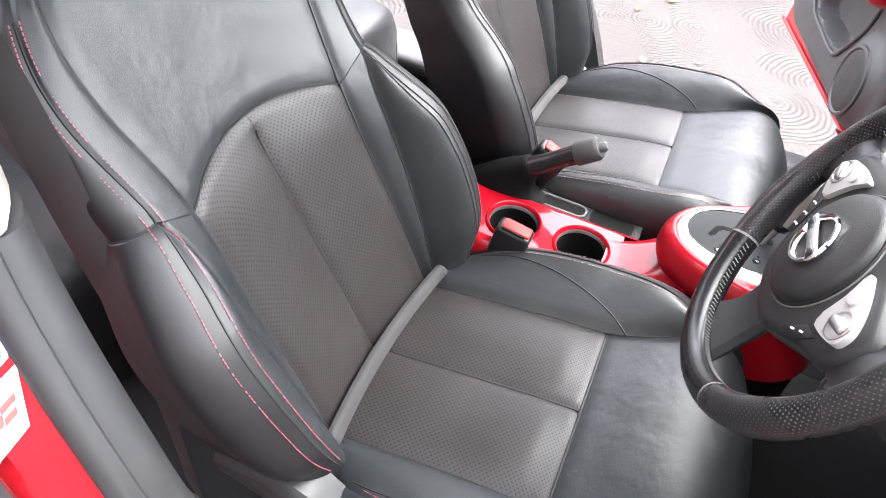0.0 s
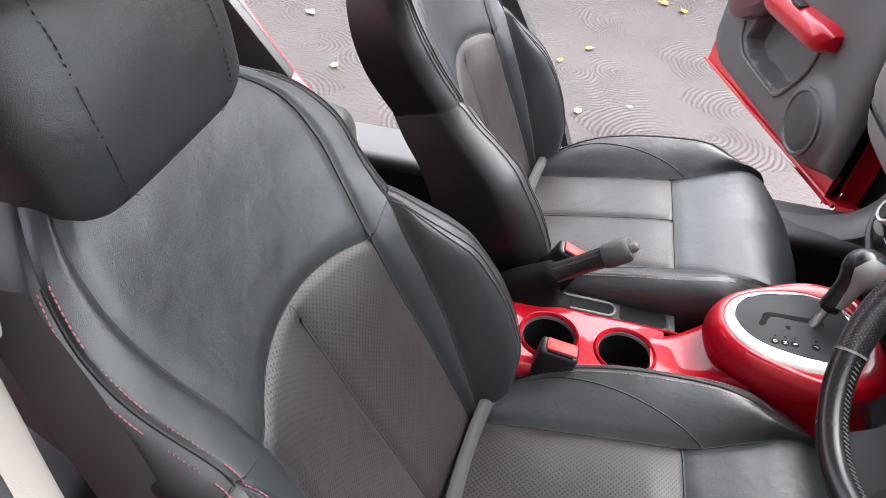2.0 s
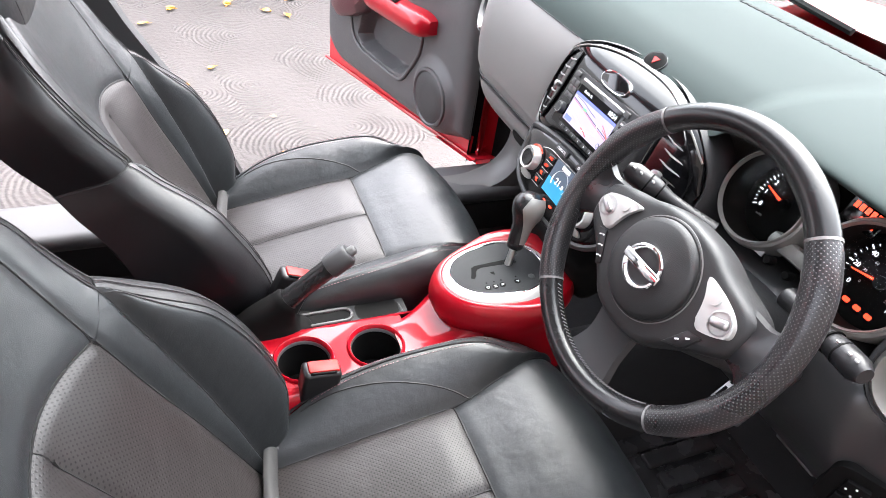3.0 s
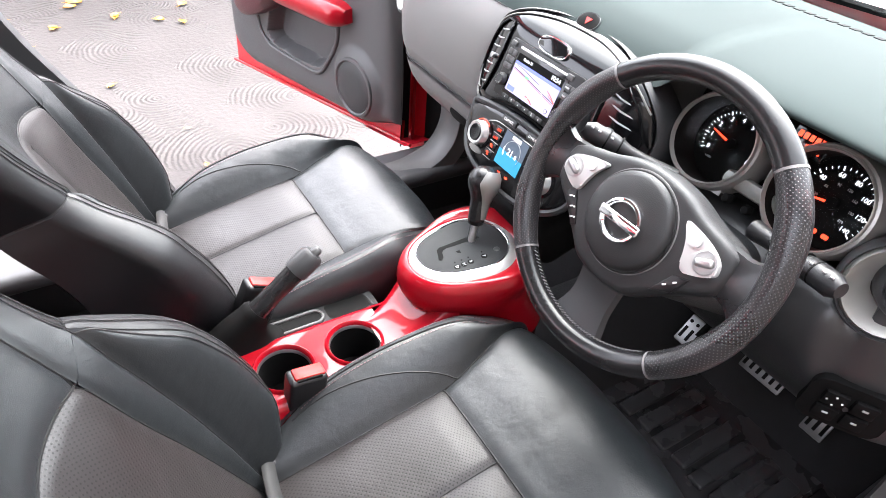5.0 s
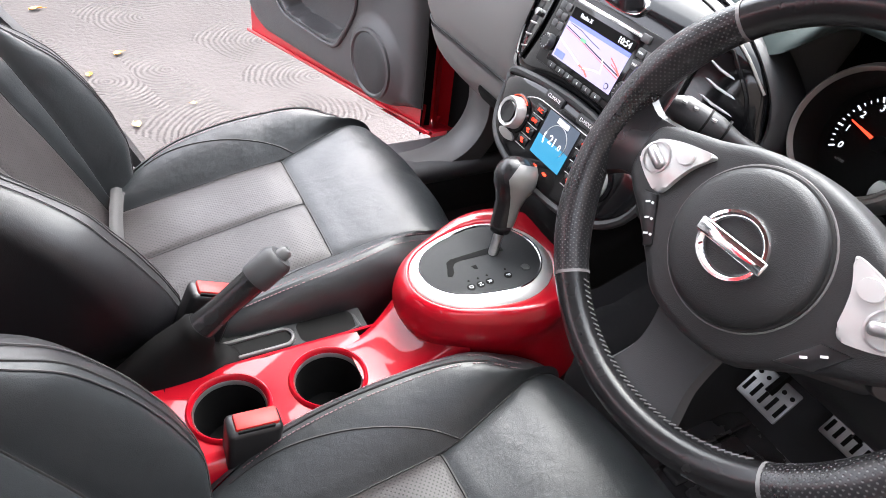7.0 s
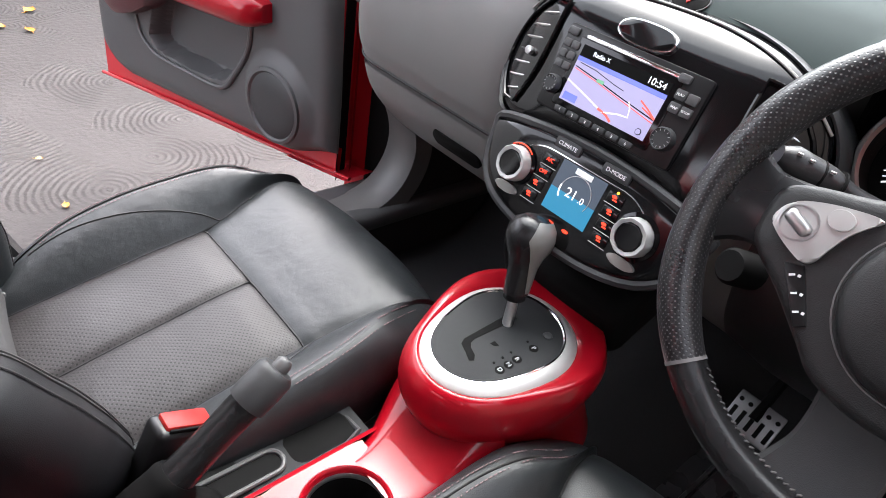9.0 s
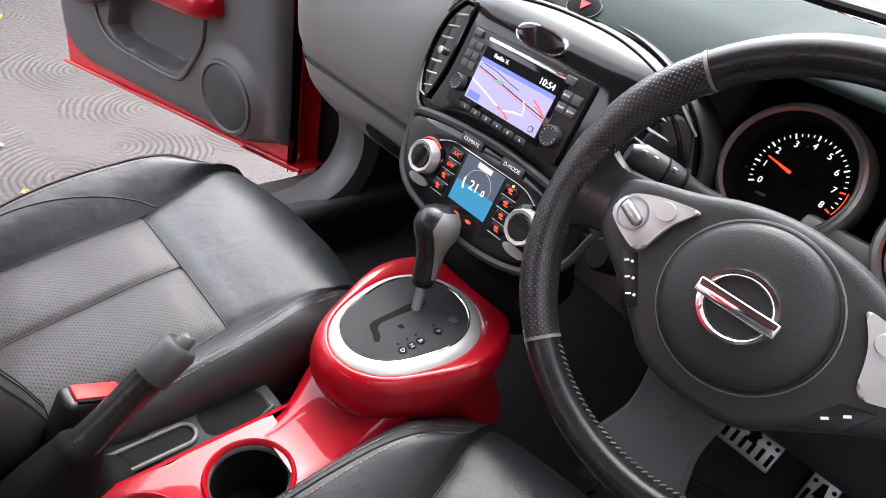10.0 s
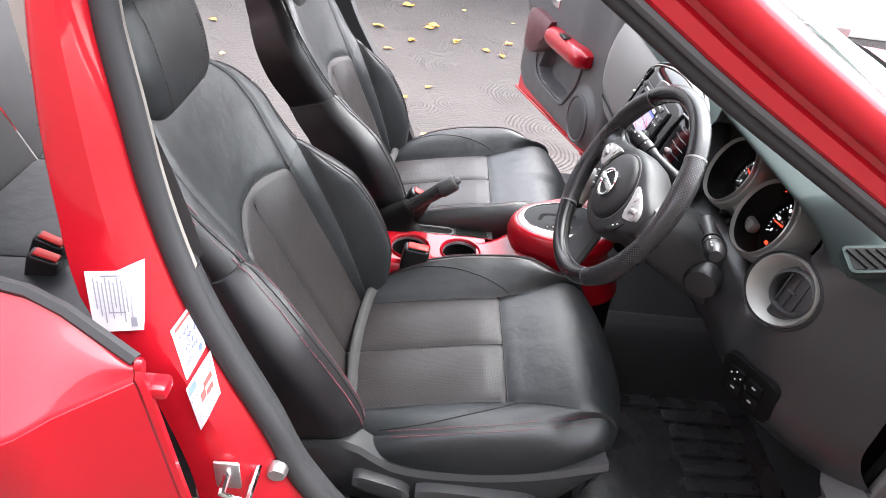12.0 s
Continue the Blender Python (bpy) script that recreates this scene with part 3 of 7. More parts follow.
# A-pillars, roof rails, roof and headliner
RAIL = [(0.0, 0.98, 0.76, 0.90), (0.2, 0.68, 0.735, 1.03), (0.45, 0.38, 0.700, 1.205), (0.7, 0.12, 0.660, 1.345), (0.85, -0.06, 0.63, 1.450), (1.0, -0.25, 0.60, 1.540), (1.3, -0.65, 0.58, 1.585), (1.6, -1.05, 0.57, 1.56), (2.0, -1.55, 0.56, 1.42)]
for sg in (-1, 1):
    def rail_ring(t, x, y, z):
        p1, p2 = Vector(curve_at(RAIL, t - 0.02)), Vector(curve_at(RAIL, t + 0.02))
        d = (p2 - p1).normalized()
        upv = Vector((0, 0, 1))
        o = (upv - d * upv.dot(d)).normalized()
        s = Vector((0, 1, 0))
        P = Vector((x, y, z))
        ring = [P + o * a + s * b for a, b in ((-0.047, -0.012), (-0.045, 0.005), (-0.040, 0.010), (-0.025, 0.009), (-0.020, 0.000), (-0.013, 0.000), (-0.009, 0.020), (0.000, 0.027), (0.016, 0.026), (0.028, 0.017), (0.033, -0.002), (0.024, -0.045), (-0.03, -0.06), (-0.044, -0.04))]
        return [(v.x, sg * v.y, v.z) for v in ring]
    part("roof_rail", loft_plates([rail_ring(t, *curve_at(RAIL, t)) for t in span(0.02, 1.98, 50)]), RED, body, "glossy red windscreen pillar and roof rail")
    part("windscreen_edge", grid(lambda u, t: [Vector((p[0], p[1], p[2])) for p in [rail_ring(t, *curve_at(RAIL, t))[10]]][0] + Vector((0.014 * u, -sg * 0.014 * u, 0.002 + 0.010 * u + 0.002 * math.sin(9 * u + 40 * t))), span(0, 1, 4), span(0.05, 0.95, 40)), EDGEGLASS, body, "pale green windscreen edge band")
    def seal_pt(t, a, b):
        p1, p2 = Vector(curve_at(RAIL, t - 0.02)), Vector(curve_at(RAIL, t + 0.02))
        d = (p2 - p1).normalized()
        o = (Vector((0, 0, 1)) - d * d.z).normalized()
        p = Vector(curve_at(RAIL, t)) + o * a + Vector((0, b, 0))
        return (p.x, sg * p.y, p.z)
    part("door_seal", tube([seal_pt(t, -0.0610, -0.008) for t in span(0.12, 1.2, 40)], 0.0095, 10), RUBBER, body)
    part("pillar_flange", tube([seal_pt(t, -0.0490, 0.002) for t in span(0.12, 1.2, 40)], 0.0072, 8), PLASTIC_GREY, body, "grey plastic strip beside the seal")
part("roof", grid(lambda u, v: (v, u, 1.62 - 0.10 * (u / 0.6) ** 2 * 0.5 - 0.09 * ((v + 0.6) / 1.0) ** 2), span(-0.56, 0.56, 12), span(-1.55, -0.04, 16)), RED, body)
part("headliner", grid(lambda u, v: (v, u, 1.585 - 0.04 * (u / 0.6) ** 2 - 0.09 * ((v + 0.6) / 1.0) ** 2), span(-0.57, 0.57, 12), span(-1.55, -0.06, 16)), CREAM, body, "cream fabric headliner")
# unseen header, added to keep windscreen light off the driver's backrest
part("roof_header_shade", grid(lambda u, v: (-0.08 + 0.075 * v, u, 1.545 - 0.068 * v - 0.02 * (u / 0.6) ** 2), span(-0.56, 0.56, 10), span(0, 1, 6)), CREAM, body, "unseen cream roof header, added to shade the seat")
part("tailgate", rbox((0.10, 1.3, 1.0), Matrix.Translation((-1.62, 0, 0.95)) @ Matrix.Rotation(radians(-12), 4, "Y"), 0.03), RED, body)
ws = part("windscreen", grid(lambda u, v: (0.86 - 0.98 * v, u * (0.70 - 0.12 * v), 1.07 + 0.40 * v + 0.02 * (1 - u * u)), span(-1, 1, 12), span(0, 1, 8)), WINDOW, body, "clear windscreen glass")
ws.visible_shadow = False

# bonnet, wings, scuttle and wipers ahead of the windscreen
part("bonnet", grid(lambda u, v: (0.98 + 0.75 * v, u * 0.78, 1.03 - 0.10 * v * v + 0.03 * (1 - u * u) - 0.05 * abs(u) ** 6), span(-1, 1, 20), span(0, 1, 10)), RED, body, "glossy red bonnet")
part("front_end", rbox((0.9, 1.60, 0.62), Matrix.Translation((1.33, 0, 0.62)), 0.08, 3), RED, body)
part("scuttle", grid(lambda u, v: (0.84 + 0.16 * v, u * 0.76, 1.055 - 0.03 * v), span(-1, 1, 8), span(0, 1, 3)), PLASTIC, body)
for k in (-0.42, 0.12):
    part("wiper", tube([(0.90, k, 1.075), (0.87, k + 0.18, 1.095), (0.85, k + 0.42, 1.09)], 0.008, 6), MATT, body)

# cabin floor, tunnel and bulkhead
part("cabin_floor", grid(lambda u, v: (v, u, 0.29 + (0.10 * max(0, 1 - abs(u) / 0.16) ** 0.5 if abs(u) < 0.16 else 0) + max(0, v - 0.72) * 0.9), span(-0.70, 0.70, 40), span(-1.25, 1.05, 24)), CARPET, body, "black carpeted cabin floor")
part("bulkhead", rbox((0.06, 1.45, 0.62), Matrix.Translation((1.02, 0, 0.685)), 0.01), MATT, body)

# rear quarter of the passenger side, seen through the open rear door
def quarter(sg):
    rows = []
    for i in range(13):
        f = i / 12
        x, z = -0.93 - 0.30 * f ** 0.8, 0.40 + 0.38 * f
        rows.append([(x + 0.020, sg * 0.83, z), (x + 0.018, sg * 0.80, z + 0.002), (x, sg * 0.775, z), (x - 0.05, sg * 0.76, z), (x - 0.4, sg * 0.76, z), (x - 0.4, sg * 0.86, z), (x - 0.02, sg * 0.86, z)])
    return loft_plates(rows)


part("quarter_panel", quarter(1), RED, body, "red painted rear wheel arch edge")
part("quarter_trim", rbox((0.42, 0.05, 0.50), Matrix.Translation((-1.30, 0.735, 0.62)) @ Matrix.Rotation(radians(-38), 4, "Y"), 0.02), PLASTIC, body)
part("door_seal", tube([(-0.945 - 0.30 * f ** 0.8, 0.765, 0.40 + 0.38 * f) for f in span(0, 1, 14)], 0.015, 8), RUBBER, body)

# striker, bolt and paper labels on the pillar
def on_pillar(x, z, out=0.004):
    a, b, c = curve_at(PILLAR, z)
    f = (x - a) / (b - a)
    y = c + (0.0 if f < 0.62 else 0.002 + (f - 0.62) / 0.1 * 0.012 if f < 0.72 else 0.014 + (f - 0.72) * 0.10)
    return Vector((x, y - out, z))


def sticker(corners, marks, label, mats, scribbles=()):
    st = thing("sticker", label, "sticker", on_pillar(*corners[0]))
    bm = bmesh.new()
    def at(u, v, out):
        (x0, z0), (x1, z1), (x2, z2), (x3, z3) = corners
        x = (x0 * (1 - u) + x1 * u) * (1 - v) + (x3 * (1 - u) + x2 * u) * v
        z = (z0 * (1 - u) + z1 * u) * (1 - v) + (z3 * (1 - u) + z2 * u) * v
        return on_pillar(x, z, out)
    grid(lambda u, v: at(u, v, 0.003), span(0, 1, 8), span(0, 1, 8), bm=bm)
    part("paper", bm, PAPER, st)
    for k, (u0, v0, u1, v1, mi) in enumerate(marks):
        bm = bmesh.new()
        grid(lambda u, v: at(u0 + (u1 - u0) * u, v0 + (v1 - v0) * v, 0.0042), span(0, 1, 3), span(0, 1, 3), bm=bm)
        part("printed_bar", bm, mats[mi], st)
    for k, (u0, v0, u1, n, mi) in enumerate(scribbles):
        ps = [at(u0 + (u1 - u0) * f, v0 + 0.030 * math.sin(f * n * 6.28) + 0.012 * math.sin(f * n * 15 + k), 0.0044) for f in span(0, 1, 8 * n)]
        part("handwriting", tube(ps, 0.00045, 4), mats[mi], st)
    return st


sticker([(-0.572, 1.017), (-0.512, 1.024), (-0.507, 0.951), (-0.565, 0.942)],
        [(0.14 + 0.075 * i, 0.10 + 0.04 * (i % 3), 0.165 + 0.075 * i, 0.60 + 0.06 * ((i * 7) % 5), 0) for i in range(10)] + [(0.30, 0.06, 0.80, 0.09, 0), (0.36, 0.66, 0.70, 0.68, 0), (0.78, 0.76, 0.90, 0.92, 0)],
        "pale grey printed data label on the red pillar", [INK])
sticker([(-0.483, 0.939), (-0.463, 0.964), (-0.446, 0.908), (-0.461, 0.882)],
        [(0.14, 0.07, 0.86, 0.13, 1)] + [(0.10, 0.22 + 0.13 * i, 0.92, 0.228 + 0.13 * i, 2) for i in range(6)] + [(0.74, 0.80, 0.90, 0.92, 0)],
        "small white service label with blue writing on the pillar", [INK_BLUE, INK_RED, INK],
        [(0.14, 0.29, 0.62, 4, 0), (0.30, 0.42, 0.86, 5, 0), (0.16, 0.55, 0.70, 4, 0), (0.35, 0.68, 0.80, 4, 0), (0.18, 0.80, 0.55, 3, 0)])
sticker([(-0.461, 0.874), (-0.441, 0.903), (-0.426, 0.851), (-0.445, 0.813)],
        [(0.08, 0.06, 0.34, 0.22, 0), (0.44, 0.14, 0.88, 0.19, 2), (0.44, 0.24, 0.80, 0.28, 2), (0.55, 0.34, 0.88, 0.46, 1), (0.40, 0.44, 0.58, 0.62, 1), (0.60, 0.54, 0.86, 0.66, 1), (0.22, 0.72, 0.66, 0.78, 2)],
        "small white safety label with red and blue print", [INK_BLUE, INK_RED, INK], [(0.12, 0.34, 0.36, 3, 0)])
sk = thing("door_striker", "chromed steel door striker bolted to the red pillar", "striker", tuple(on_pillar(-0.410, 0.735)))
part("base_plate", rbox((0.035, 0.006, 0.055), Matrix.Translation(on_pillar(-0.415, 0.735, 0.0)), 0.004), STEEL, sk)
_q = on_pillar(-0.405, 0.735, 0.0)
part("loop", tube([_q + Vector(o) for o in ((-0.008, 0.01, 0.014), (-0.006, -0.038, 0.014), (0.010, -0.042, 0.012), (0.026, -0.038, 0.002), (0.026, 0.02, -0.006))], 0.005, 8), CHROME, sk)
part("bolt", lathe([(0.0, 0.016), (0.012, 0.016), (0.015, 0.008), (0.015, 0.0)], frame_of(on_pillar(-0.355, 0.718, 0.0), (1, 0, 0), (0, -1, 0)), 12), STEEL, sk)

# rear door on the driver's side: flared shoulder, crease and skin
rd = thing("rear_door", "closed red rear side door with flared shoulder", "car door", (-0.55, -0.85, 0.4))
DOORSKIN = [(0.0, -0.469, -0.833, 1.002, -0.842, 0.992, -0.845), (0.12, -0.525, -0.815, 1.030, -0.885, 0.985, -0.885), (0.25, -0.58, -0.80, 1.052, -0.925, 0.977, -0.92), (0.5, -0.80, -0.79, 1.085, -0.965, 0.975, -0.95), (1.0, -1.25, -0.76, 1.13, -1.0, 0.985, -0.985)]


def doorskin(u, v):
    """u: from the window line over the crease and down; v: from the front edge back."""
    x, ya, za, yb, zb, yc = curve_at(DOORSKIN, v)
    k = curve_at([(0, ya, za), (0.22, ya * 0.55 + yb * 0.45, za * 0.55 + zb * 0.45 + 0.004), (0.46, yb + 0.004, zb + 0.002), (0.50, yb, zb - 0.003), (0.54, yb - 0.001, zb - 0.012), (0.75, yc + 0.015, 0.74), (1.0, yc + 0.05, 0.40)], u)
    return (x + 0.035 * max(0.0, 2 * u - 1) * (1 - v) ** 4, k[0], k[1])


part("door_skin", grid(doorskin, span(0, 0.44, 14) + span(0.455, 0.56, 14) + span(0.58, 1, 16), span(0, 1, 30)), RED, rd)
part("window_seal", tube([Vector(doorskin(0, v)) + Vector((0, 0.005, 0.004)) for v in span(0, 1, 12)], 0.008, 6), RUBBER, rd)
part("door_edge", tube([Vector(doorskin(u, 0)) + Vector((0.002, 0.008, 0)) for u in span(0.02, 0.98, 24)], 0.007, 6), RED, rd)
part("hinge", rbox((0.034, 0.026, 0.018), Matrix.Translation((-0.459, -0.822, 0.962)), 0.006), RED, rd)


# ---- front seats ----
C_SPINE = [(0, -0.315, 0.545), (0.35, -0.19, 0.573), (0.7, -0.075, 0.597), (1.0, 0.006, 0.611), (1.5, 0.085, 0.634), (2.0, 0.150, 0.643), (2.35, 0.205, 0.628), (2.65, 0.240, 0.588), (2.85, 0.246, 0.53), (3.0, 0.238, 0.46)]
C_W1 = [(0, 0.152), (1.0, 0.150), (1.5, 0.166), (2.0, 0.185), (3.0, 0.190)]
C_W2 = [(0, 0.188), (0.22, 0.216), (0.5, 0.232), (1.0, 0.228), (1.5, 0.212), (2.0, 0.192), (3.0, 0.200)]
C_H2 = [(0, -0.012), (0.2, 0.026), (0.45, 0.048), (0.9, 0.054), (1.4, 0.040), (2.0, 0.002), (3.0, 0.0)]
C_W3 = [(0, 0.204), (0.25, 0.238), (0.5, 0.248), (1.0, 0.250), (1.6, 0.245), (2.0, 0.232), (2.5, 0.215), (3.0, 0.205)]


def dip(d, w=0.008):
    return math.exp(-(d / w) ** 2)


def cushion(u, v):
    """u: seams across at 0, 1, 2; v: seams along at 1; in the seat's own metres."""
    x, z = curve_at(C_SPINE, v)
    w1, w2, h2, w3 = curve_at(C_W1, v), curve_at(C_W2, v), curve_at(C_H2, v), curve_at(C_W3, v)
    a, sg = abs(u), 1 if u >= 0 else -1
    if a <= 1:
        s, h = w1 * a, 0.008 * math.sin(math.pi * a) * max(0.3, min(1, (1 - v) * 6)) - 0.003 * a
        drop = 0.004 * dip(w1 * (1 - a)) + (0.0035 * dip(w1 * a, 0.006) if v < 1 else 0)
        if v <= 2.2:
            drop += 0.004 * dip((v - 1) * (0.30 if v < 1 else 0.15), 0.007)
    elif a <= 2:
        f = a - 1
        s = w1 + (w2 - w1) * f
        h = h2 * (f ** 1.3) + 0.012 * math.sin(math.pi * f) - 0.003 * (1 - f)
        drop = 0.004 * dip((w2 - w1) * f) + 0.002 * dip((w2 - w1) * (1 - f), 0.005) * (v < 2)
    else:
        f = a - 2
        th = f * math.pi / 2
        s = w2 + (w3 + 0.010 - w2) * math.sin(min(th * 1.5, math.pi / 2)) - 0.012 * max(0, f - 0.66)
        zb = min(z + h2 - 0.03, curve_at([(0, 0.522), (1.2, 0.536), (1.8, 0.572), (2.2, 0.566), (2.6, 0.53), (3, 0.455)], v))
        h = h2 - (z + h2 - zb) * (f ** 1.6)
        drop = 0
    nose = max(0.0, v - 2.0)
    x -= 0.055 * nose * (s / 0.2) ** 2.5 * (1 if a > 0 else 0)
    worn = 0.0025 * noise.noise((x * 9, s * 9, 1.7)) if 0.05 < v < 2.6 else 0
    return x, sg * s, z + h - drop + worn


B_SPINE = [(-0.12, -0.285, 0.500), (0, -0.312, 0.548), (0.25, -0.352, 0.630), (0.5, -0.395, 0.715), (0.75, -0.437, 0.800), (1.0, -0.478, 0.884), (1.5, -0.535, 0.995), (2.0, -0.580, 1.085), (2.35, -0.612, 1.112), (2.7, -0.655, 1.105), (3.0, -0.69, 1.07)]
B_W1 = [(0, 0.152), (0.5, 0.150), (1.0, 0.146), (1.5, 0.163), (2.0, 0.172), (3.0, 0.15)]
B_W2 = [(-0.12, 0.19), (0, 0.200), (0.3, 0.222), (0.6, 0.226), (0.85, 0.208), (1.06, 0.197), (1.5, 0.204), (2.0, 0.198), (3.0, 0.170)]
B_W3 = [(-0.12, 0.215), (0, 0.232), (0.3, 0.268), (0.6, 0.274), (0.85, 0.254), (1.0, 0.233)]
B_W4 = [(1.0, 0.230), (1.3, 0.228), (1.6, 0.228), (2.0, 0.216), (3.0, 0.185)]
B_F1 = [(0, 0.018), (0.5, 0.024), (1.0, 0.026), (2.0, 0.010), (3.0, 0.0)]
B_F2 = [(-0.12, 0.045), (0, 0.066), (0.3, 0.088), (0.6, 0.084), (0.9, 0.058), (1.06, 0.040), (1.5, 0.022), (2.0, 0.005), (3.0, -0.01)]
# where the wing pad's inner seam runs, across the bolster
B_WING = [(-0.12, 1.26), (0.0, 1.28), (0.3, 1.34), (0.55, 1.42), (0.75, 1.54), (0.9, 1.72), (1.0, 1.98)]
# how the shoulders round in towards the top: inboard, outboard
B_ROUND_IN = [(1.0, 1.0), (1.25, 1.03), (1.5, 1.03), (1.75, 0.93), (2.0, 0.70), (2.35, 0.45), (3.0, 0.45)]
B_ROUND_OUT = [(1.0, 1.0), (1.4, 1.0), (1.65, 0.97), (1.85, 0.90), (2.0, 0.82), (2.35, 0.62), (3.0, 0.62)]
B_DEPTH = [(-0.12, 0.085), (0.3, 0.078), (0.6, 0.068), (0.8, 0.065), (1.0, 0.070), (1.4, 0.088), (2.0, 0.085), (3, 0.05)]


def backrest(u, v):
    a, sg = abs(u), 1 if u >= 0 else -1
    if a <= 1:
        q = v + (0.085 - 0.13 * a * a) * max(0, 1 - abs(v - 1)) ** 2
    else:
        q = v + (0.085 * min(1, a - 1) - 0.045) * max(0, 1 - abs(v - 1)) ** 2
    x, z = curve_at(B_SPINE, q)
    x0, z0 = curve_at(B_SPINE, q - 0.04)
    x1, z1 = curve_at(B_SPINE, q + 0.04)
    t = Vector((x1 - x0, z1 - z0)).normalized()
    nx, nz = t.y, -t.x
    if q > 2.0:
        nx, nz = 0.9, 0.4
    w1, w2, w3, f1, f2 = (curve_at(k, v) for k in (B_W1, B_W2, B_W3 if v < 1 else B_W4, B_F1, B_F2))
    top = sm0(0.80, 1.0, v)
    seam_v = 0.0035 * dip((v - 1) * 0.36, 0.006)
    if a <= 1:
        s, f = w1 * a, f1 * a * a + 0.007 * math.sin(math.pi * a) * max(0, min(1, (1 - v) * 6))
        f -= 0.005 * dip(w1 * (1 - a)) + (0.0035 * dip(w1 * a, 0.006) if v < 0.93 else 0) + seam_v
    elif a <= 2:
        k, kw = a - 1, curve_at(B_WING, v) - 1
        s, f = w1 + (w2 - w1) * k, f1 + (f2 - f1) * (k ** 1.2)
        f -= 0.004 * dip((w2 - w1) * k, 0.006)
        if v <= 1:
            # strip beside the insert lies low; the wing pad swells beyond its seam
            if k < kw:
                f += 0.004 * math.sin(math.pi * k / kw) * (1 - top)
            else:
                f += (0.012 - 0.006 * top) * math.sin(math.pi * ((k - kw) / max(0.02, 1 - kw)) ** 0.85)
            f -= 0.004 * dip((k - kw) * (w2 - w1), 0.004)
        else:
            f += 0.002 * math.sin(math.pi * k)
        f -= seam_v * sm0(0.8, 1.0, k)
    else:
        k = a - 2
        s = w2 + (w3 - w2) * math.sin(min(1, k * 2.2) * math.pi / 2) - 0.03 * max(0, k - 0.45)
        f = f2 - (f2 + curve_at(B_DEPTH, v)) * k ** 1.5 - (seam_v if k < 0.7 else 0)
    f -= 0.0030 * dip((a - 2) * 0.05, 0.004)
    worn = 0.0022 * noise.noise((s * 10, z * 10, 4.1)) + 0.0012 * noise.noise((s * 26, z * 26, 8.3)) * (a > 1)
    return x + nx * (f + worn), sg * s, z + nz * (f + worn)


def sm0(a, b, x):
    t = max(0.0, min(1.0, (x - a) / (b - a)))
    return t * t * (3 - 2 * t)


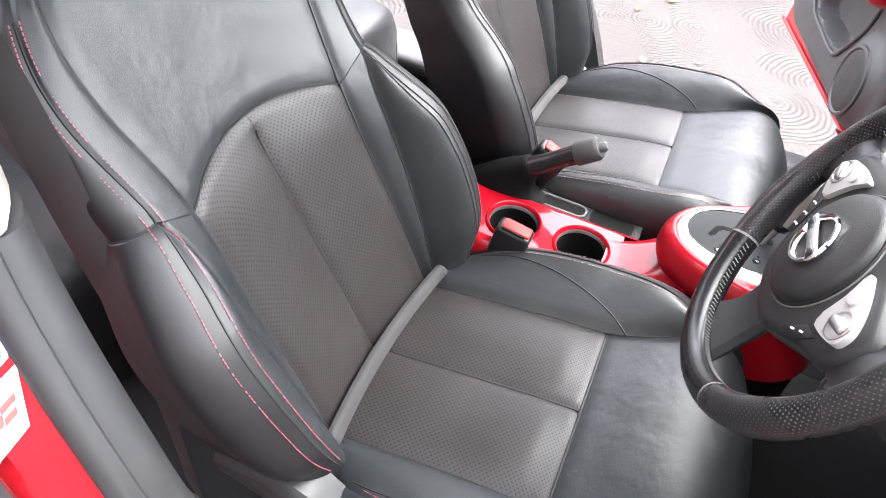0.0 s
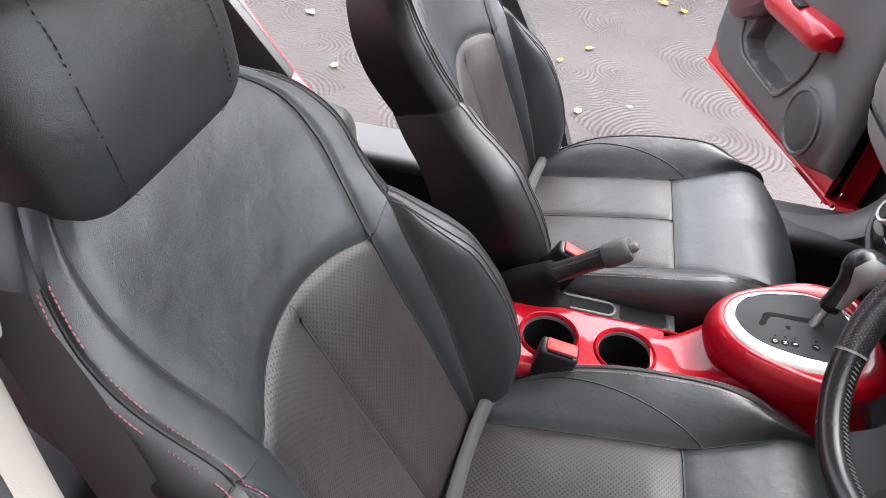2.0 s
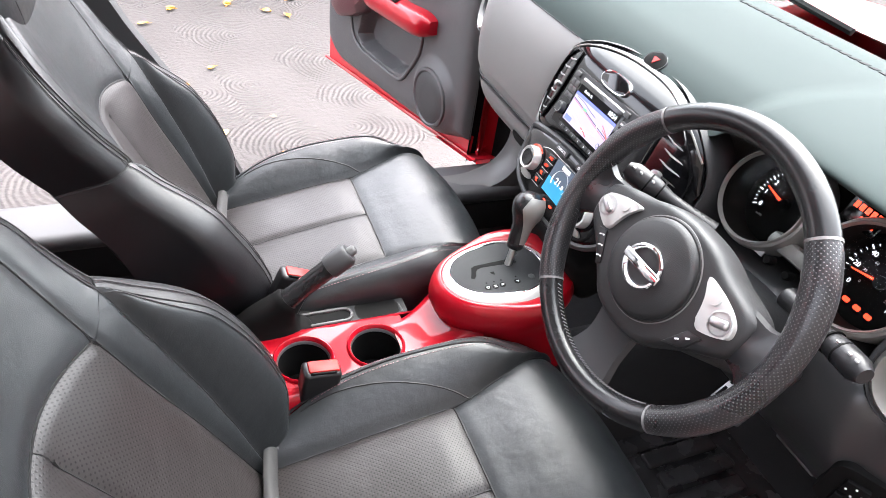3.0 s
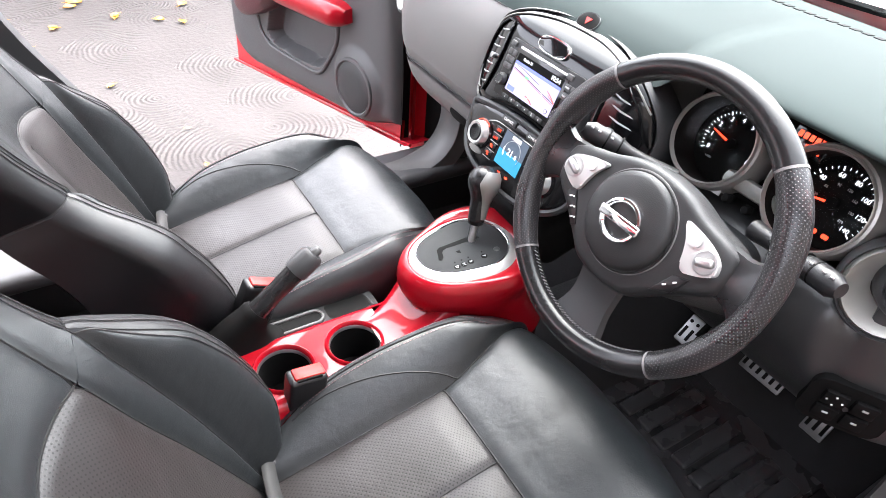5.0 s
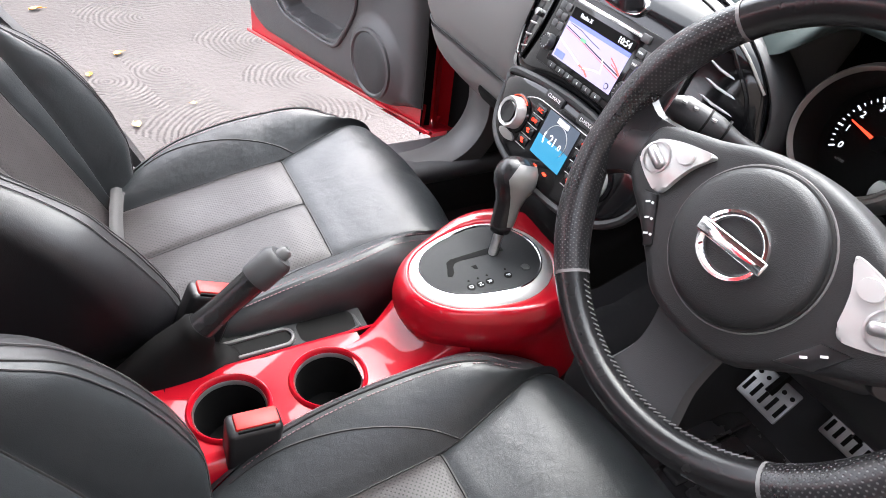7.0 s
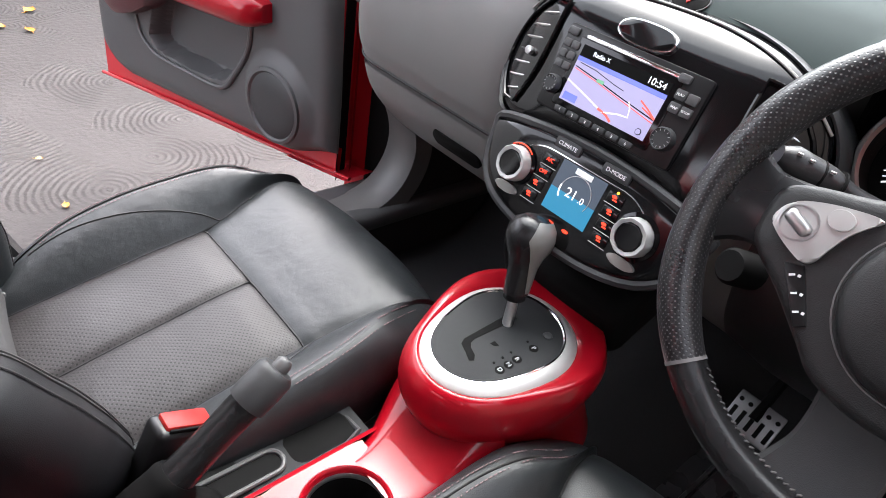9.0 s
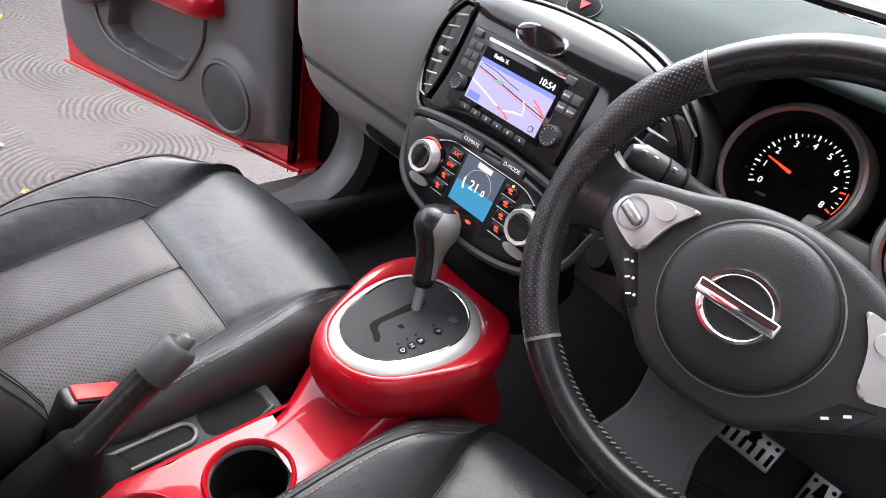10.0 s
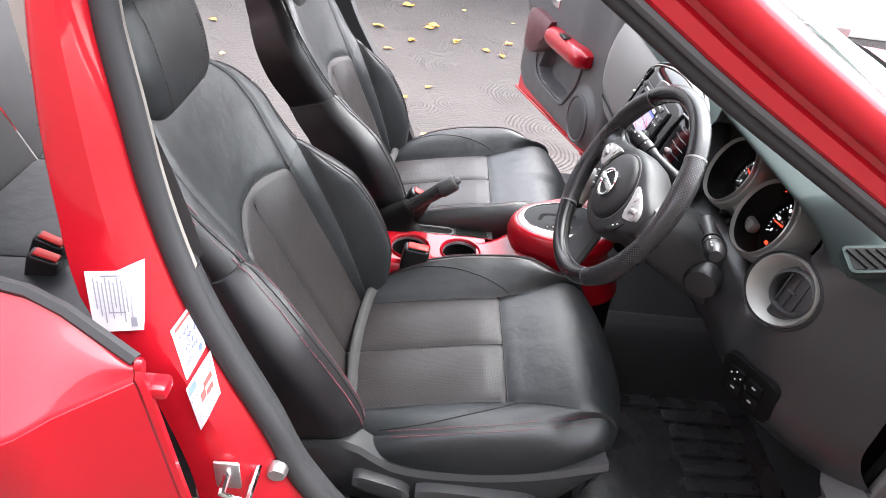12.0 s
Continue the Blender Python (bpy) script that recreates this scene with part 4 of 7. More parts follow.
def seat(name, cy, out, label, thread):
    """out: +1 where the outboard side is +y."""
    st = thing(name, label, "car seat", (-0.05, cy, 0.30), group="front seats")

    def cush(u, v):
        """The outboard bolster of the driver's seat has sunk with use."""
        x, s, z = cushion(u, v)
        if cy < 0 and u * out > 1:
            z -= 0.034 * min(1, abs(u) - 1) * (1 - sm0(1.5, 2.4, v)) * (1 - 0.55 * max(0, abs(u) - 2))
        return x, s, z

    def rest(u, v):
        """The panels with their swelling wing pads; the passenger's backrest stands steeper, lower and further out."""
        x, s, z = backrest(u, v)
        a = abs(u)
        if a > 1.2 and v < 1:
            # the wing pads swell out and forward beyond their seam
            wide, fore = ((0.018, 0.010) if cy < 0 else (0.016, 0.020)) if u * out > 0 else ((0.016, 0.027) if cy < 0 else (0.010, 0.036))
            kw = curve_at(B_WING, v)
            puff = sm0(-0.12, 0.22, v) * (1 - sm0(0.66, 1.0, v)) * sm0(kw, min(2.3, kw + 0.55), a) * (1 - 0.35 * max(0.0, a - 2))
            s += math.copysign(wide * puff * sm0(1.6, 2.4, a), u)
            x += fore * puff
            z += 0.35 * fore * puff
        if v > 1:
            k = curve_at(B_ROUND_OUT if u * out > 0 else B_ROUND_IN, v)
            s *= 1 - (1 - k) * sm0(0.1, 1.0, a)
            x -= 0.05 * (1 - k) * min(1.0, a / 2)
        if cy > 0:
            dx, dz, k = x + 0.30, z - 0.55, radians(5.0)
            x, z = -0.30 + dx * math.cos(k) + dz * math.sin(k), 0.55 - dx * math.sin(k) + dz * math.cos(k)
            s, z = s + 0.010, z - 0.030 * max(0.0, min(1.0, (z - 0.55) / 0.35))
        return x, s, z

    def put(fn, u, v):
        x, s, z = fn(u, v)
        return (x, cy + s, z)

    def patch(pname, fn, u0, u1, v0, v1, nu, nv, mat, lab=""):
        part(pname, grid(lambda u, v: put(fn, u, v), span(u0, u1, nu), span(v0, v1, nv), uv=lambda u, v: (u * 0.15, v * (0.32 if fn is cush else 0.36))), mat, st, lab)

    e = 0.004
    # cushion
    patch("seat_insert", cush, -1 + e, -e, 0, 1 - e, 22, 36, PERFORATED, "perforated black leather panel")
    patch("seat_insert", cush, e, 1 - e, 0, 1 - e, 22, 36, PERFORATED, "perforated black leather panel")
    patch("seat_front", cush, -1 + e, 1 - e, 1 + e, 3, 40, 44, LEATHER, "smooth black leather front panel")
    for sg in (-1, 1):
        patch("seat_bolster", cush, sg * (1 + e), sg * (2 - e), 0, 3, 18, 70, LEATHER)
        patch("seat_side", cush, sg * (2 + e), sg * 3, 0, 3, 18, 70, LEATHER)
    # backrest
    patch("back_insert", rest, -1 + e, -e, -0.1, 1 - e, 22, 44, PERFORATED, "perforated black leather panel")
    patch("back_insert", rest, e, 1 - e, -0.1, 1 - e, 22, 44, PERFORATED, "perforated black leather panel")
    patch("back_upper", rest, -1 + e, 1 - e, 1 + e, 3, 40, 44, LEATHER, "smooth black leather shoulder panel")
    for sg in (-1, 1):
        patch("back_bolster", rest, sg * (1 + e), sg * (2 - e), -0.12, 1 - e, 44, 60, LEATHER)
        patch("shoulder", rest, sg * (1 + e), sg * (2 - e), 1 + e, 3, 44, 36, LEATHER)
        patch("back_side", rest, sg * (2 + e), sg * 3, -0.12, 1 - e, 20, 50, LEATHER_DARK)
        patch("shoulder_side", rest, sg * (2 + e), sg * 3, 1 + e, 3, 20, 36, LEATHER_DARK)
        part("shoulder_ledge", grid(lambda u, t: Vector(put(rest, u, 1 - e)).lerp(Vector(put(rest, u, 1 + e)), t), [sg * w for w in span(1.0, 3, 30)], span(0, 1, 2)), LEATHER, st)
    # back shell between the two side edges
    bm = bmesh.new()
    def shell(u, v):
        a, b = Vector(rest(-3, v)), Vector(rest(3, v))
        p = a.lerp(b, (u + 1) / 2)
        p.x -= 0.02 * (1 - u * u)
        return (p.x, cy + p.y, p.z)
    grid(shell, span(-1, 1, 12), span(-0.12, 3, 24), bm=bm)
    part("back_shell", bm, LEATHER_DARK, st, "black vinyl seat back")
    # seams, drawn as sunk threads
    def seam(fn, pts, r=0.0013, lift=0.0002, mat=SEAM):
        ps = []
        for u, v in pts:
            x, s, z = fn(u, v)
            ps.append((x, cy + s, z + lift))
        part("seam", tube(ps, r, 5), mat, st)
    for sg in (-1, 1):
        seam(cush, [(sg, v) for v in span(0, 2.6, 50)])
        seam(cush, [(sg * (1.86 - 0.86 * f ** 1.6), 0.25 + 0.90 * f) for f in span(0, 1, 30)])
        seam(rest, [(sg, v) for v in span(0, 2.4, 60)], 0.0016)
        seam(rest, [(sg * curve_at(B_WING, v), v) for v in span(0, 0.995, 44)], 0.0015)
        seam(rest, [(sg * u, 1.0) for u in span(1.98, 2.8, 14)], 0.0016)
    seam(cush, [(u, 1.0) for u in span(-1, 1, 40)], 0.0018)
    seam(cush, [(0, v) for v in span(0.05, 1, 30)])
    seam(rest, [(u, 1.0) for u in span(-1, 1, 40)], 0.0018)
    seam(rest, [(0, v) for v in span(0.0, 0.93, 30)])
    # double stitched outer edges
    for sg in (-1, 1):
        th = thread if sg == out else THREAD_GREY
        seam(cush, [(sg * 2, v) for v in span(0.3, 1.98, 50)], 0.0012)
        seam(rest, [(sg * 2, v) for v in span(0.02, 1.9, 60)], 0.0014)
        for du in (-0.09, 0.09):
            def line(fn, v0, v1, n, lift):
                ps = []
                for v in span(v0, v1, n):
                    x, s, z = fn(sg * (2 + du), v)
                    ps.append(Vector((x, cy + s, z)) + lift)
                return ps
            stitches(line(cush, 0.3, 1.98, 50, Vector((0, 0, 0.0014))), st, th, label="dark red stitching" if th is THREAD_RED else "")
            back = line(rest, 0.02, 1.9, 90, Vector((0.0009, sg * 0.0005 * (1 if du > 0 else -1), 0.0006)))
            if th is THREAD_RED:
                stitches(back, st, th, 0.0034, 0.0016, 0.0009, label="dark red stitching")
            else:
                part("seam", tube(back, 0.0009, 5), THREAD_DARK, st)
    # grey gusset between cushion and backrest
    part("gusset", grid(lambda u, v: (-0.302 + 0.020 * v + 0.020 * (u / 0.2) ** 2, cy + u, 0.571 - 0.010 * v + 0.010 * (u / 0.2) ** 2 + 0.005 * math.sin(math.pi * v)), span(-0.205, 0.205, 24), span(0, 1, 8)), PIPING, st, "grey fabric gusset")
    # headrest
    def head(u, v):
        th, ph = u * 2 * math.pi, v
        w, d = curve_at([(0, 0.02, 0.01), (0.06, 0.11, 0.04), (0.3, 0.136, 0.056), (0.7, 0.132, 0.058), (0.92, 0.110, 0.042), (1, 0.02, 0.008)], ph)
        c, s = math.cos(th), math.sin(th)
        cx, sx = math.copysign(abs(c) ** 0.6, c), math.copysign(abs(s) ** 0.6, s)
        z = 1.055 + 0.215 * ph
        tx = -0.600 - 0.22 * (z - 1.055)
        bow = 0.018 * (1 - (s * s)) * (1 if c > 0 else 0)
        lean = 0.046 if cy > 0 else 0.0
        return (tx + d * cx - bow * 0.3 + lean, cy + w * sx + 0.2 * lean, z + 0.02 * cx * (0.5 - ph) - lean)
    hr = part("headrest", grid(head, [i / 40 for i in range(40)], span(0, 1, 26), close_u=True), LEATHER, st, "padded black leather headrest")
    for sg in (-1, 1):
        part("headrest_post", tube([(-0.60 + (0.046 if cy > 0 else 0), cy + sg * 0.065, 1.00), (-0.615 + (0.046 if cy > 0 else 0), cy + sg * 0.065, 1.10)], 0.007, 8), CHROME, st)
        ps = [head((0.075 if sg > 0 else -0.075), v) for v in span(0.06, 0.92, 26)]
        stitches([(p[0] + 0.001, p[1], p[2]) for p in ps], hr, PIPING, label="pale stitching")
    # plinth and side valance
    part("seat_base", rbox((0.44, 0.40, 0.17), Matrix.Translation((-0.06, cy, 0.40)), 0.02), MATT, st)
    for sg in (-1, 1):
        s0 = cy + sg * 0.245
        rows = []
        for f in span(0, 1, 20):
            x = -0.40 + 0.58 * f
            top = curve_at([(0, 0.575), (0.12, 0.588), (0.22, 0.592), (0.36, 0.536), (0.6, 0.528), (0.8, 0.548), (0.95, 0.580), (1, 0.592)], f)
            bot = curve_at([(0, 0.48), (0.2, 0.42), (0.5, 0.395), (0.8, 0.42), (0.92, 0.48), (1.0, 0.575)], f)
            rows.append([(x, s0 - sg * 0.03, top - 0.006), (x, s0 + sg * 0.012, top), (x, s0 + sg * 0.020, top - 0.010), (x, s0 + sg * 0.016, (top + bot) / 2), (x, s0, bot), (x, s0 - sg * 0.03, bot)])
        part("side_valance", loft_plates(rows), PLASTIC, st, "black plastic seat valance")
    so = cy + out * 0.268
    def lever(x0, x1, z0, z1, h):
        rows = []
        for f in span(0, 1, 14):
            hh = h * (1 - (2 * f - 1) ** 6 * 0.5)
            x, z = x0 + (x1 - x0) * f, z0 + (z1 - z0) * f
            rows.append([(x, so - out * 0.01, z + hh), (x, so + out * 0.014, z + hh * 0.9), (x, so + out * 0.020, z), (x, so + out * 0.012, z - hh), (x, so - out * 0.01, z - hh)])
        return loft_plates(rows)
    part("recline_lever", lever(-0.262, -0.160, 0.515, 0.478, 0.022), PLASTIC, st)
    part("height_lever", lever(-0.150, 0.070, 0.488, 0.474, 0.022), PLASTIC, st)
    return st


seat("driver_seat", -0.338, -1, "black perforated leather seat with dark red stitching behind the steering wheel", THREAD_RED)
seat("passenger_seat", 0.338, 1, "black perforated leather front seat beside the open passenger door", THREAD_GREY)

# rear bench
rb = thing("rear_bench", "black leather rear bench seat with rounded front edge", "car seat", (-1.0, 0, 0.30))


def bench(u, v):
    x, z = curve_at([(0, -1.20, 0.60), (0.5, -0.90, 0.620), (0.75, -0.78, 0.620), (0.9, -0.725, 0.585), (1, -0.715, 0.45)], v)
    a = abs(u)
    z -= 0.05 * max(0, a - 0.88) ** 2 * 60 * 0.1 + 0.006 * dip((a - 0.35) * 0.6)
    return (x - 0.04 * a ** 6, u * 0.60, z - 0.06 * a ** 14)


for a, b in ((-1, -0.35), (-0.35, 0.35), (0.35, 1)):
    part("bench_cushion", grid(bench, span(a + 0.004, b - 0.004, 16), span(0, 1, 24)), LEATHER, rb)
    part("bench_back", grid(lambda u, v: (-1.19 - 0.20 * v - 0.02 * math.cos(u * 3), u * 0.60, 0.58 + 0.50 * v), span(a + 0.004, b - 0.004, 10), span(0, 1, 14)), LEATHER_DARK, rb)
part("bench_base", rbox((0.45, 1.18, 0.20), Matrix.Translation((-0.97, 0, 0.40)), 0.02), CARPET, rb)

# belt buckles on stalks
def buckle(at, lean, label):
    bk = thing("belt_buckle", label, "buckle", at, group="belt buckles")
    m = Matrix.Translation(at) @ Matrix.Rotation(radians(lean), 4, "Y")
    part("housing", rbox((0.060, 0.034, 0.130), m @ Matrix.Translation((0, 0, -0.066)), 0.007, 3), FASCIA, bk)
    part("red_button", rbox((0.048, 0.023, 0.010), m @ Matrix.Translation((0.002, 0, -0.0015)), 0.003), RED_PLASTIC, bk, "red release button")
    part("button_slot", rbox((0.040, 0.0030, 0.004), m @ Matrix.Translation((0.0, -0.0135, 0.0)), 0.001), MATT, bk)
    part("stalk", tube([m @ Vector((0, 0, -0.10)), m @ Vector((-0.01, 0, -0.20))], 0.014, 8), PLASTIC, bk)
    return bk


buckle((-0.185, -0.098, 0.655), 8, "black belt buckle with red release button between seat and console")
buckle((-0.185, 0.094, 0.682), 24, "black belt buckle with red release button beside the handbrake")
buckle((-0.95, -0.20, 0.655), 26, "red-buttoned rear belt buckle beside another on the bench")
buckle((-0.93, -0.26, 0.66), 20, "red-buttoned rear belt buckle on the bench")
# recliner covers by the seat hinges
for cy, sg in ((-0.338, 1), (0.338, 1), (0.338, -1)):
    rc = thing("recliner_cover", "dark grey plastic recliner cover at the seat hinge", "cover", (-0.25, cy + sg * 0.19, 0.56), group="recliner covers")
    rm = Matrix.Translation((-0.243, cy + sg * 0.190, 0.562)) @ Matrix.Rotation(radians(12), 4, "Y")
    part("cover_plate", rbox((0.072, 0.046, 0.034), rm @ Matrix.Translation((0, 0, -0.012)), 0.011, 4), HINGE_GREY, rc)
    part("cover_leg", rbox((0.050, 0.030, 0.050), rm @ Matrix.Translation((-0.004, 0, -0.028)), 0.008, 3), PLASTIC, rc)

# driver's belt: webbing from the pillar down behind the seat, and the upper guide
blt = thing("seat_belt", "black seat belt webbing hanging by the pillar", "seat belt", (-0.45, -0.60, 0.5))
bm = bmesh.new()
path = [(-0.560, -0.555, 1.12), (-0.535, -0.565, 1.04), (-0.515, -0.572, 0.95), (-0.500, -0.578, 0.86), (-0.485, -0.585, 0.76), (-0.46, -0.60, 0.62), (-0.44, -0.62, 0.46)]
def web(u, v):
    p = curve_at([(i / 6, *q) for i, q in enumerate(path)], v)
    tw = 0.35 * math.sin(v * 5)
    return (p[0] + u * 0.024 * math.cos(tw), p[1] + u * 0.024 * math.sin(tw) + 0.002 * u * u, p[2])
grid(web, span(-1, 1, 6), span(0, 1, 40), bm=bm)
part("webbing", bm, WEBBING, blt)
part("belt_guide", rbox((0.045, 0.024, 0.045), Matrix.Translation((-0.565, -0.575, 1.115)), 0.011, 3), CREAM, blt, "cream plastic belt guide")


# ---- centre console ----
con = thing("centre_console", "glossy metallic red centre console with two cupholders", "console", (-0.05, -0.02, 0.30))
DZ = 0.613
CUPS = [(-0.203, -0.041), (-0.081, -0.041)]
CR = 0.043
bm = bmesh.new()
edges_x = [-0.268, -0.142, -0.020]
Y0, Y1 = -0.094, 0.022
for (cx, cyy), x0, x1 in zip(CUPS, edges_x, edges_x[1:]):
    n = 40
    inner, outer = [], []
    for k in range(n):
        a = 2 * math.pi * k / n
        c, s = math.cos(a), math.sin(a)
        tx = ((x1 - cx) / c if c > 0 else (x0 - cx) / c) if abs(c) > 1e-9 else 9
        ty = ((Y1 - cyy) / s if s > 0 else (Y0 - cyy) / s) if abs(s) > 1e-9 else 9
        t = min(abs(tx), abs(ty))
        outer.append((cx + c * t, cyy + s * t, DZ))
        inner.append((cx + c * CR * 1.16, cyy + s * CR * 1.16, DZ))
    vi, vo = [bm.verts.new(p) for p in inner], [bm.verts.new(p) for p in outer]
    for k in range(n):
        bm.faces.new((vi[k], vi[(k + 1) % n], vo[(k + 1) % n], vo[k]))
bm2 = bm
# rear end of the deck
grid(lambda u, v: (v, u, DZ - 0.02 * max(0, (-0.30 - v) / 0.05) ** 2), span(Y0, Y1, 6), span(-0.36, -0.268, 6), bm=bm2)
part("console_deck", bm2, RED_TRIM, con, "glossy metallic red console deck")
# rolled edges along both sides of the deck
for ys, sg, low in ((Y0, -1, 0.44), (Y1, 1, 0.595)):
    prof = [(0, 0.0), (0.006, -0.001), (0.013, -0.005), (0.018, -0.013), (0.021, -0.03)] if sg < 0 else [(0, 0), (0.006, -0.002), (0.010, -0.008), (0.011, -0.018)]
    if sg < 0:
        prof += [(0.022, -0.08), (0.018, -0.17)]
    part("console_side", grid(lambda u, v: (v, ys + sg * prof[int(u)][0], DZ + prof[int(u)][1]), list(range(len(prof))), span(-0.36, 0.06, 20)), RED_TRIM, con)
for cx, cyy in CUPS:
    m = Matrix.Translation((cx, cyy, DZ))
    part("cup_collar", lathe([(CR * 1.17, -0.001), (CR * 1.15, 0.0035), (CR * 1.10, 0.0055), (CR * 1.05, 0.004), (CR * 1.01, -0.002), (CR * 1.0, -0.01)], m, 48), RED_TRIM, con)
    part("cup_ring", lathe([(CR * 1.01, -0.003), (CR * 0.985, -0.001), (CR * 0.965, -0.003), (CR * 0.965, -0.012)], m, 48), STEEL, con, "thin metal cupholder ring")
    part("cup_liner", lathe([(CR * 0.958, -0.008), (CR * 0.90, -0.070), (CR * 0.86, -0.076), (0, -0.076)], m, 48), MATT, con, "matt black cupholder")
    part("cup_tab", rbox((0.022, 0.006, 0.05), m @ Matrix.Translation((0.004, -CR * 0.84, -0.045)), 0.003), PLASTIC, con)
# coin pocket behind the cups
part("coin_pocket", prism(rounded(0.060, 0.075, 0.012, cx=-0.318, cy=-0.035), DZ - 0.002, DZ + 0.003), PLASTIC, con, "dark grey framed pocket")
part("coin_pocket_well", prism(rounded(0.046, 0.060, 0.008, cx=-0.318, cy=-0.035), DZ + 0.001, DZ + 0.0045), MATT, con)

# raised pod: stacked ovals, tilted up to the front
POD_TILT = 0.064
POD = Vector((0.149, -0.0054, 0.7046))
def pod_plane(x):
    return POD.z + POD_TILT * (x - POD.x)


def egg(t):
    """Half-width of the selector oval at the angle t: blunt to the front."""
    return 0.0894 + 0.0102 * math.cos(2 * t) - 0.0033 * math.cos(3 * t)


def pod(u, v):
    """v: 0 at the top rim, 1 at the floor."""
    e, drop, sh = curve_at([(0, -0.004, 0.004, 0.0), (0.03, 0.000, -0.001, 0.0), (0.06, 0.004, -0.003, 0.0), (0.13, 0.010, 0.000, 0.0), (0.25, 0.018, 0.014, 0.0), (0.40, 0.022, 0.040, 0.002),
                            (0.55, 0.016, 0.075, 0.012), (0.75, 0.018, 0.115, 0.03), (1, 0.026, 0.170, 0.05)], v)
    t = 2 * math.pi * u
    c, s = math.cos(t), math.sin(t)
    front = sm0(-0.65, 0.95, c)
    r = egg(t) + e + 0.024 * front * sm0(0.0, 0.12, v) * (1 - 0.8 * sm0(0.22, 0.5, v))
    x, y = POD.x + sh + c * r, POD.y + s * r
    z = pod_plane(x) - drop + 0.008 * front * math.exp(-((v - 0.13) / 0.09) ** 2)
    return (x, y, max(0.33, z))


part("console_pod", grid(pod, [i / 64 for i in range(64)], [0, 0.015, 0.03, 0.045, 0.06, 0.08, 0.10, 0.13, 0.16, 0.19, 0.22, 0.25, 0.29, 0.33, 0.37, 0.40, 0.44, 0.48, 0.52, 0.55, 0.60, 0.65, 0.75, 0.88, 1], close_u=True), RED_TRIM, con, "glossy metallic red gear selector pod")
part("pod_skirt", grid(lambda u, v: (pod(u, 0.97)[0] - 0.004 * math.cos(2 * math.pi * u) + 0.02 * v, pod(u, 0.97)[1] * 0.97, pod(u, 0.97)[2] * (1 - v) + 0.30 * v), [i / 48 for i in range(48)], span(0, 1, 4), close_u=True), MATT, con, "black console base")
# neck sweeping from the deck into the pod
def neck(u, v):
    """Swells from the flat deck into the pod's shoulder, rounded across."""
    x = -0.042 + 0.135 * v
    hw = 0.064 + 0.030 * sm0(0, 1, v)
    yc = -0.036 + 0.028 * sm0(0, 1, v)
    z = DZ + 0.0012 + 0.062 * v ** 2.3
    c = min(1.0, abs(u))
    drop = (0.10 + 0.05 * v) * (1 - max(0.0, 1 - c ** 7) ** 0.5)
    return (x, yc + hw * u, z - drop)


part("console_neck", grid(neck, [math.sin(k) for k in span(-math.pi / 2, math.pi / 2, 48)], span(0, 1, 24)), RED_TRIM, con)
pm = frame_of(POD, (1, 0, POD_TILT), (-POD_TILT, 0, 1))
NP = 64
def oring(rows):
    """A ring after the oval: pairs of inset and height, shifted to the plate's centre as it closes in."""
    return grid(lambda u, v: pm @ Vector((math.cos(u) * (egg(u) - rows[v][0]) - 0.10 * rows[v][0], math.sin(u) * (egg(u) - rows[v][0]) + 0.10 * rows[v][0], rows[v][1])), [2 * math.pi * k / NP for k in range(NP)], range(len(rows)), close_u=True)


part("selector_surround", oring([(-0.001, -0.006), (-0.001, 0.001), (0.001, 0.0032), (0.005, 0.0062), (0.0115, 0.0090), (0.0128, 0.0086)]), SILVER_BRIGHT, con, "satin silver oval surround")
part("surround_bezel", oring([(0.0122, 0.0080), (0.0128, 0.0098), (0.0142, 0.0100), (0.0158, 0.0078)]), CHROME, con)
part("selector_plate", prism([(math.cos(t) * (egg(t) - 0.0152) - 0.0016, math.sin(t) * (egg(t) - 0.0152) + 0.0016) for t in [2 * math.pi * k / 56 for k in range(56)]], 0.0, 0.0085, pm, 0.001), PLATE_DARK, con, "dark grey oval selector plate")
# gate slot, the shade along its edge laid on in black, and its markings
slot = [(0.036, 0.0195), (-0.040, 0.0190), (-0.048, 0.0150), (-0.053, 0.002), (-0.058, -0.009), (-0.053, -0.0125), (-0.047, -0.007), (-0.043, 0.004), (-0.038, 0.0095), (-0.030, 0.0115), (0.018, 0.0085), (0.036, 0.007)]
part("gate_slot_shade", prism(slot, 0.005, 0.0089, pm, 0.0), MATT, con, "stepped gate slot, its shaded edge drawn black")
part("gate_notch", prism([(-0.020, -0.004), (-0.013, -0.004), (-0.014, -0.012), (-0.019, -0.009)], 0.005, 0.0089, pm, 0.0), MATT, con)
for ch, (mx, my) in zip("DNRP", ((-0.039, -0.0393), (-0.0253, -0.0395), (-0.0118, -0.0393), (0.0165, -0.0386))):
    part("gate_mark", prism(oval(0.0056, 0.0056, 16, mx, my), 0.006, 0.0090, pm, 0.0), MATT, con)
    mm = pm @ Matrix.Translation((mx, my, 0.0094)) @ Matrix.Rotation(radians(-90), 4, "Z")
    lettering(ch, 0.0080, mm, GREY_MARK, con)
    part("gate_dot", prism(oval(0.0016, 0.0016, 8, mx + 0.002, my + 0.0115), 0.006, 0.0090, pm, 0.0), MATT, con)
part("lock_button", prism(oval(0.0060, 0.0060, 18, 0.046, -0.034), 0.006, 0.0096, pm, 0.001), PLASTIC, con)

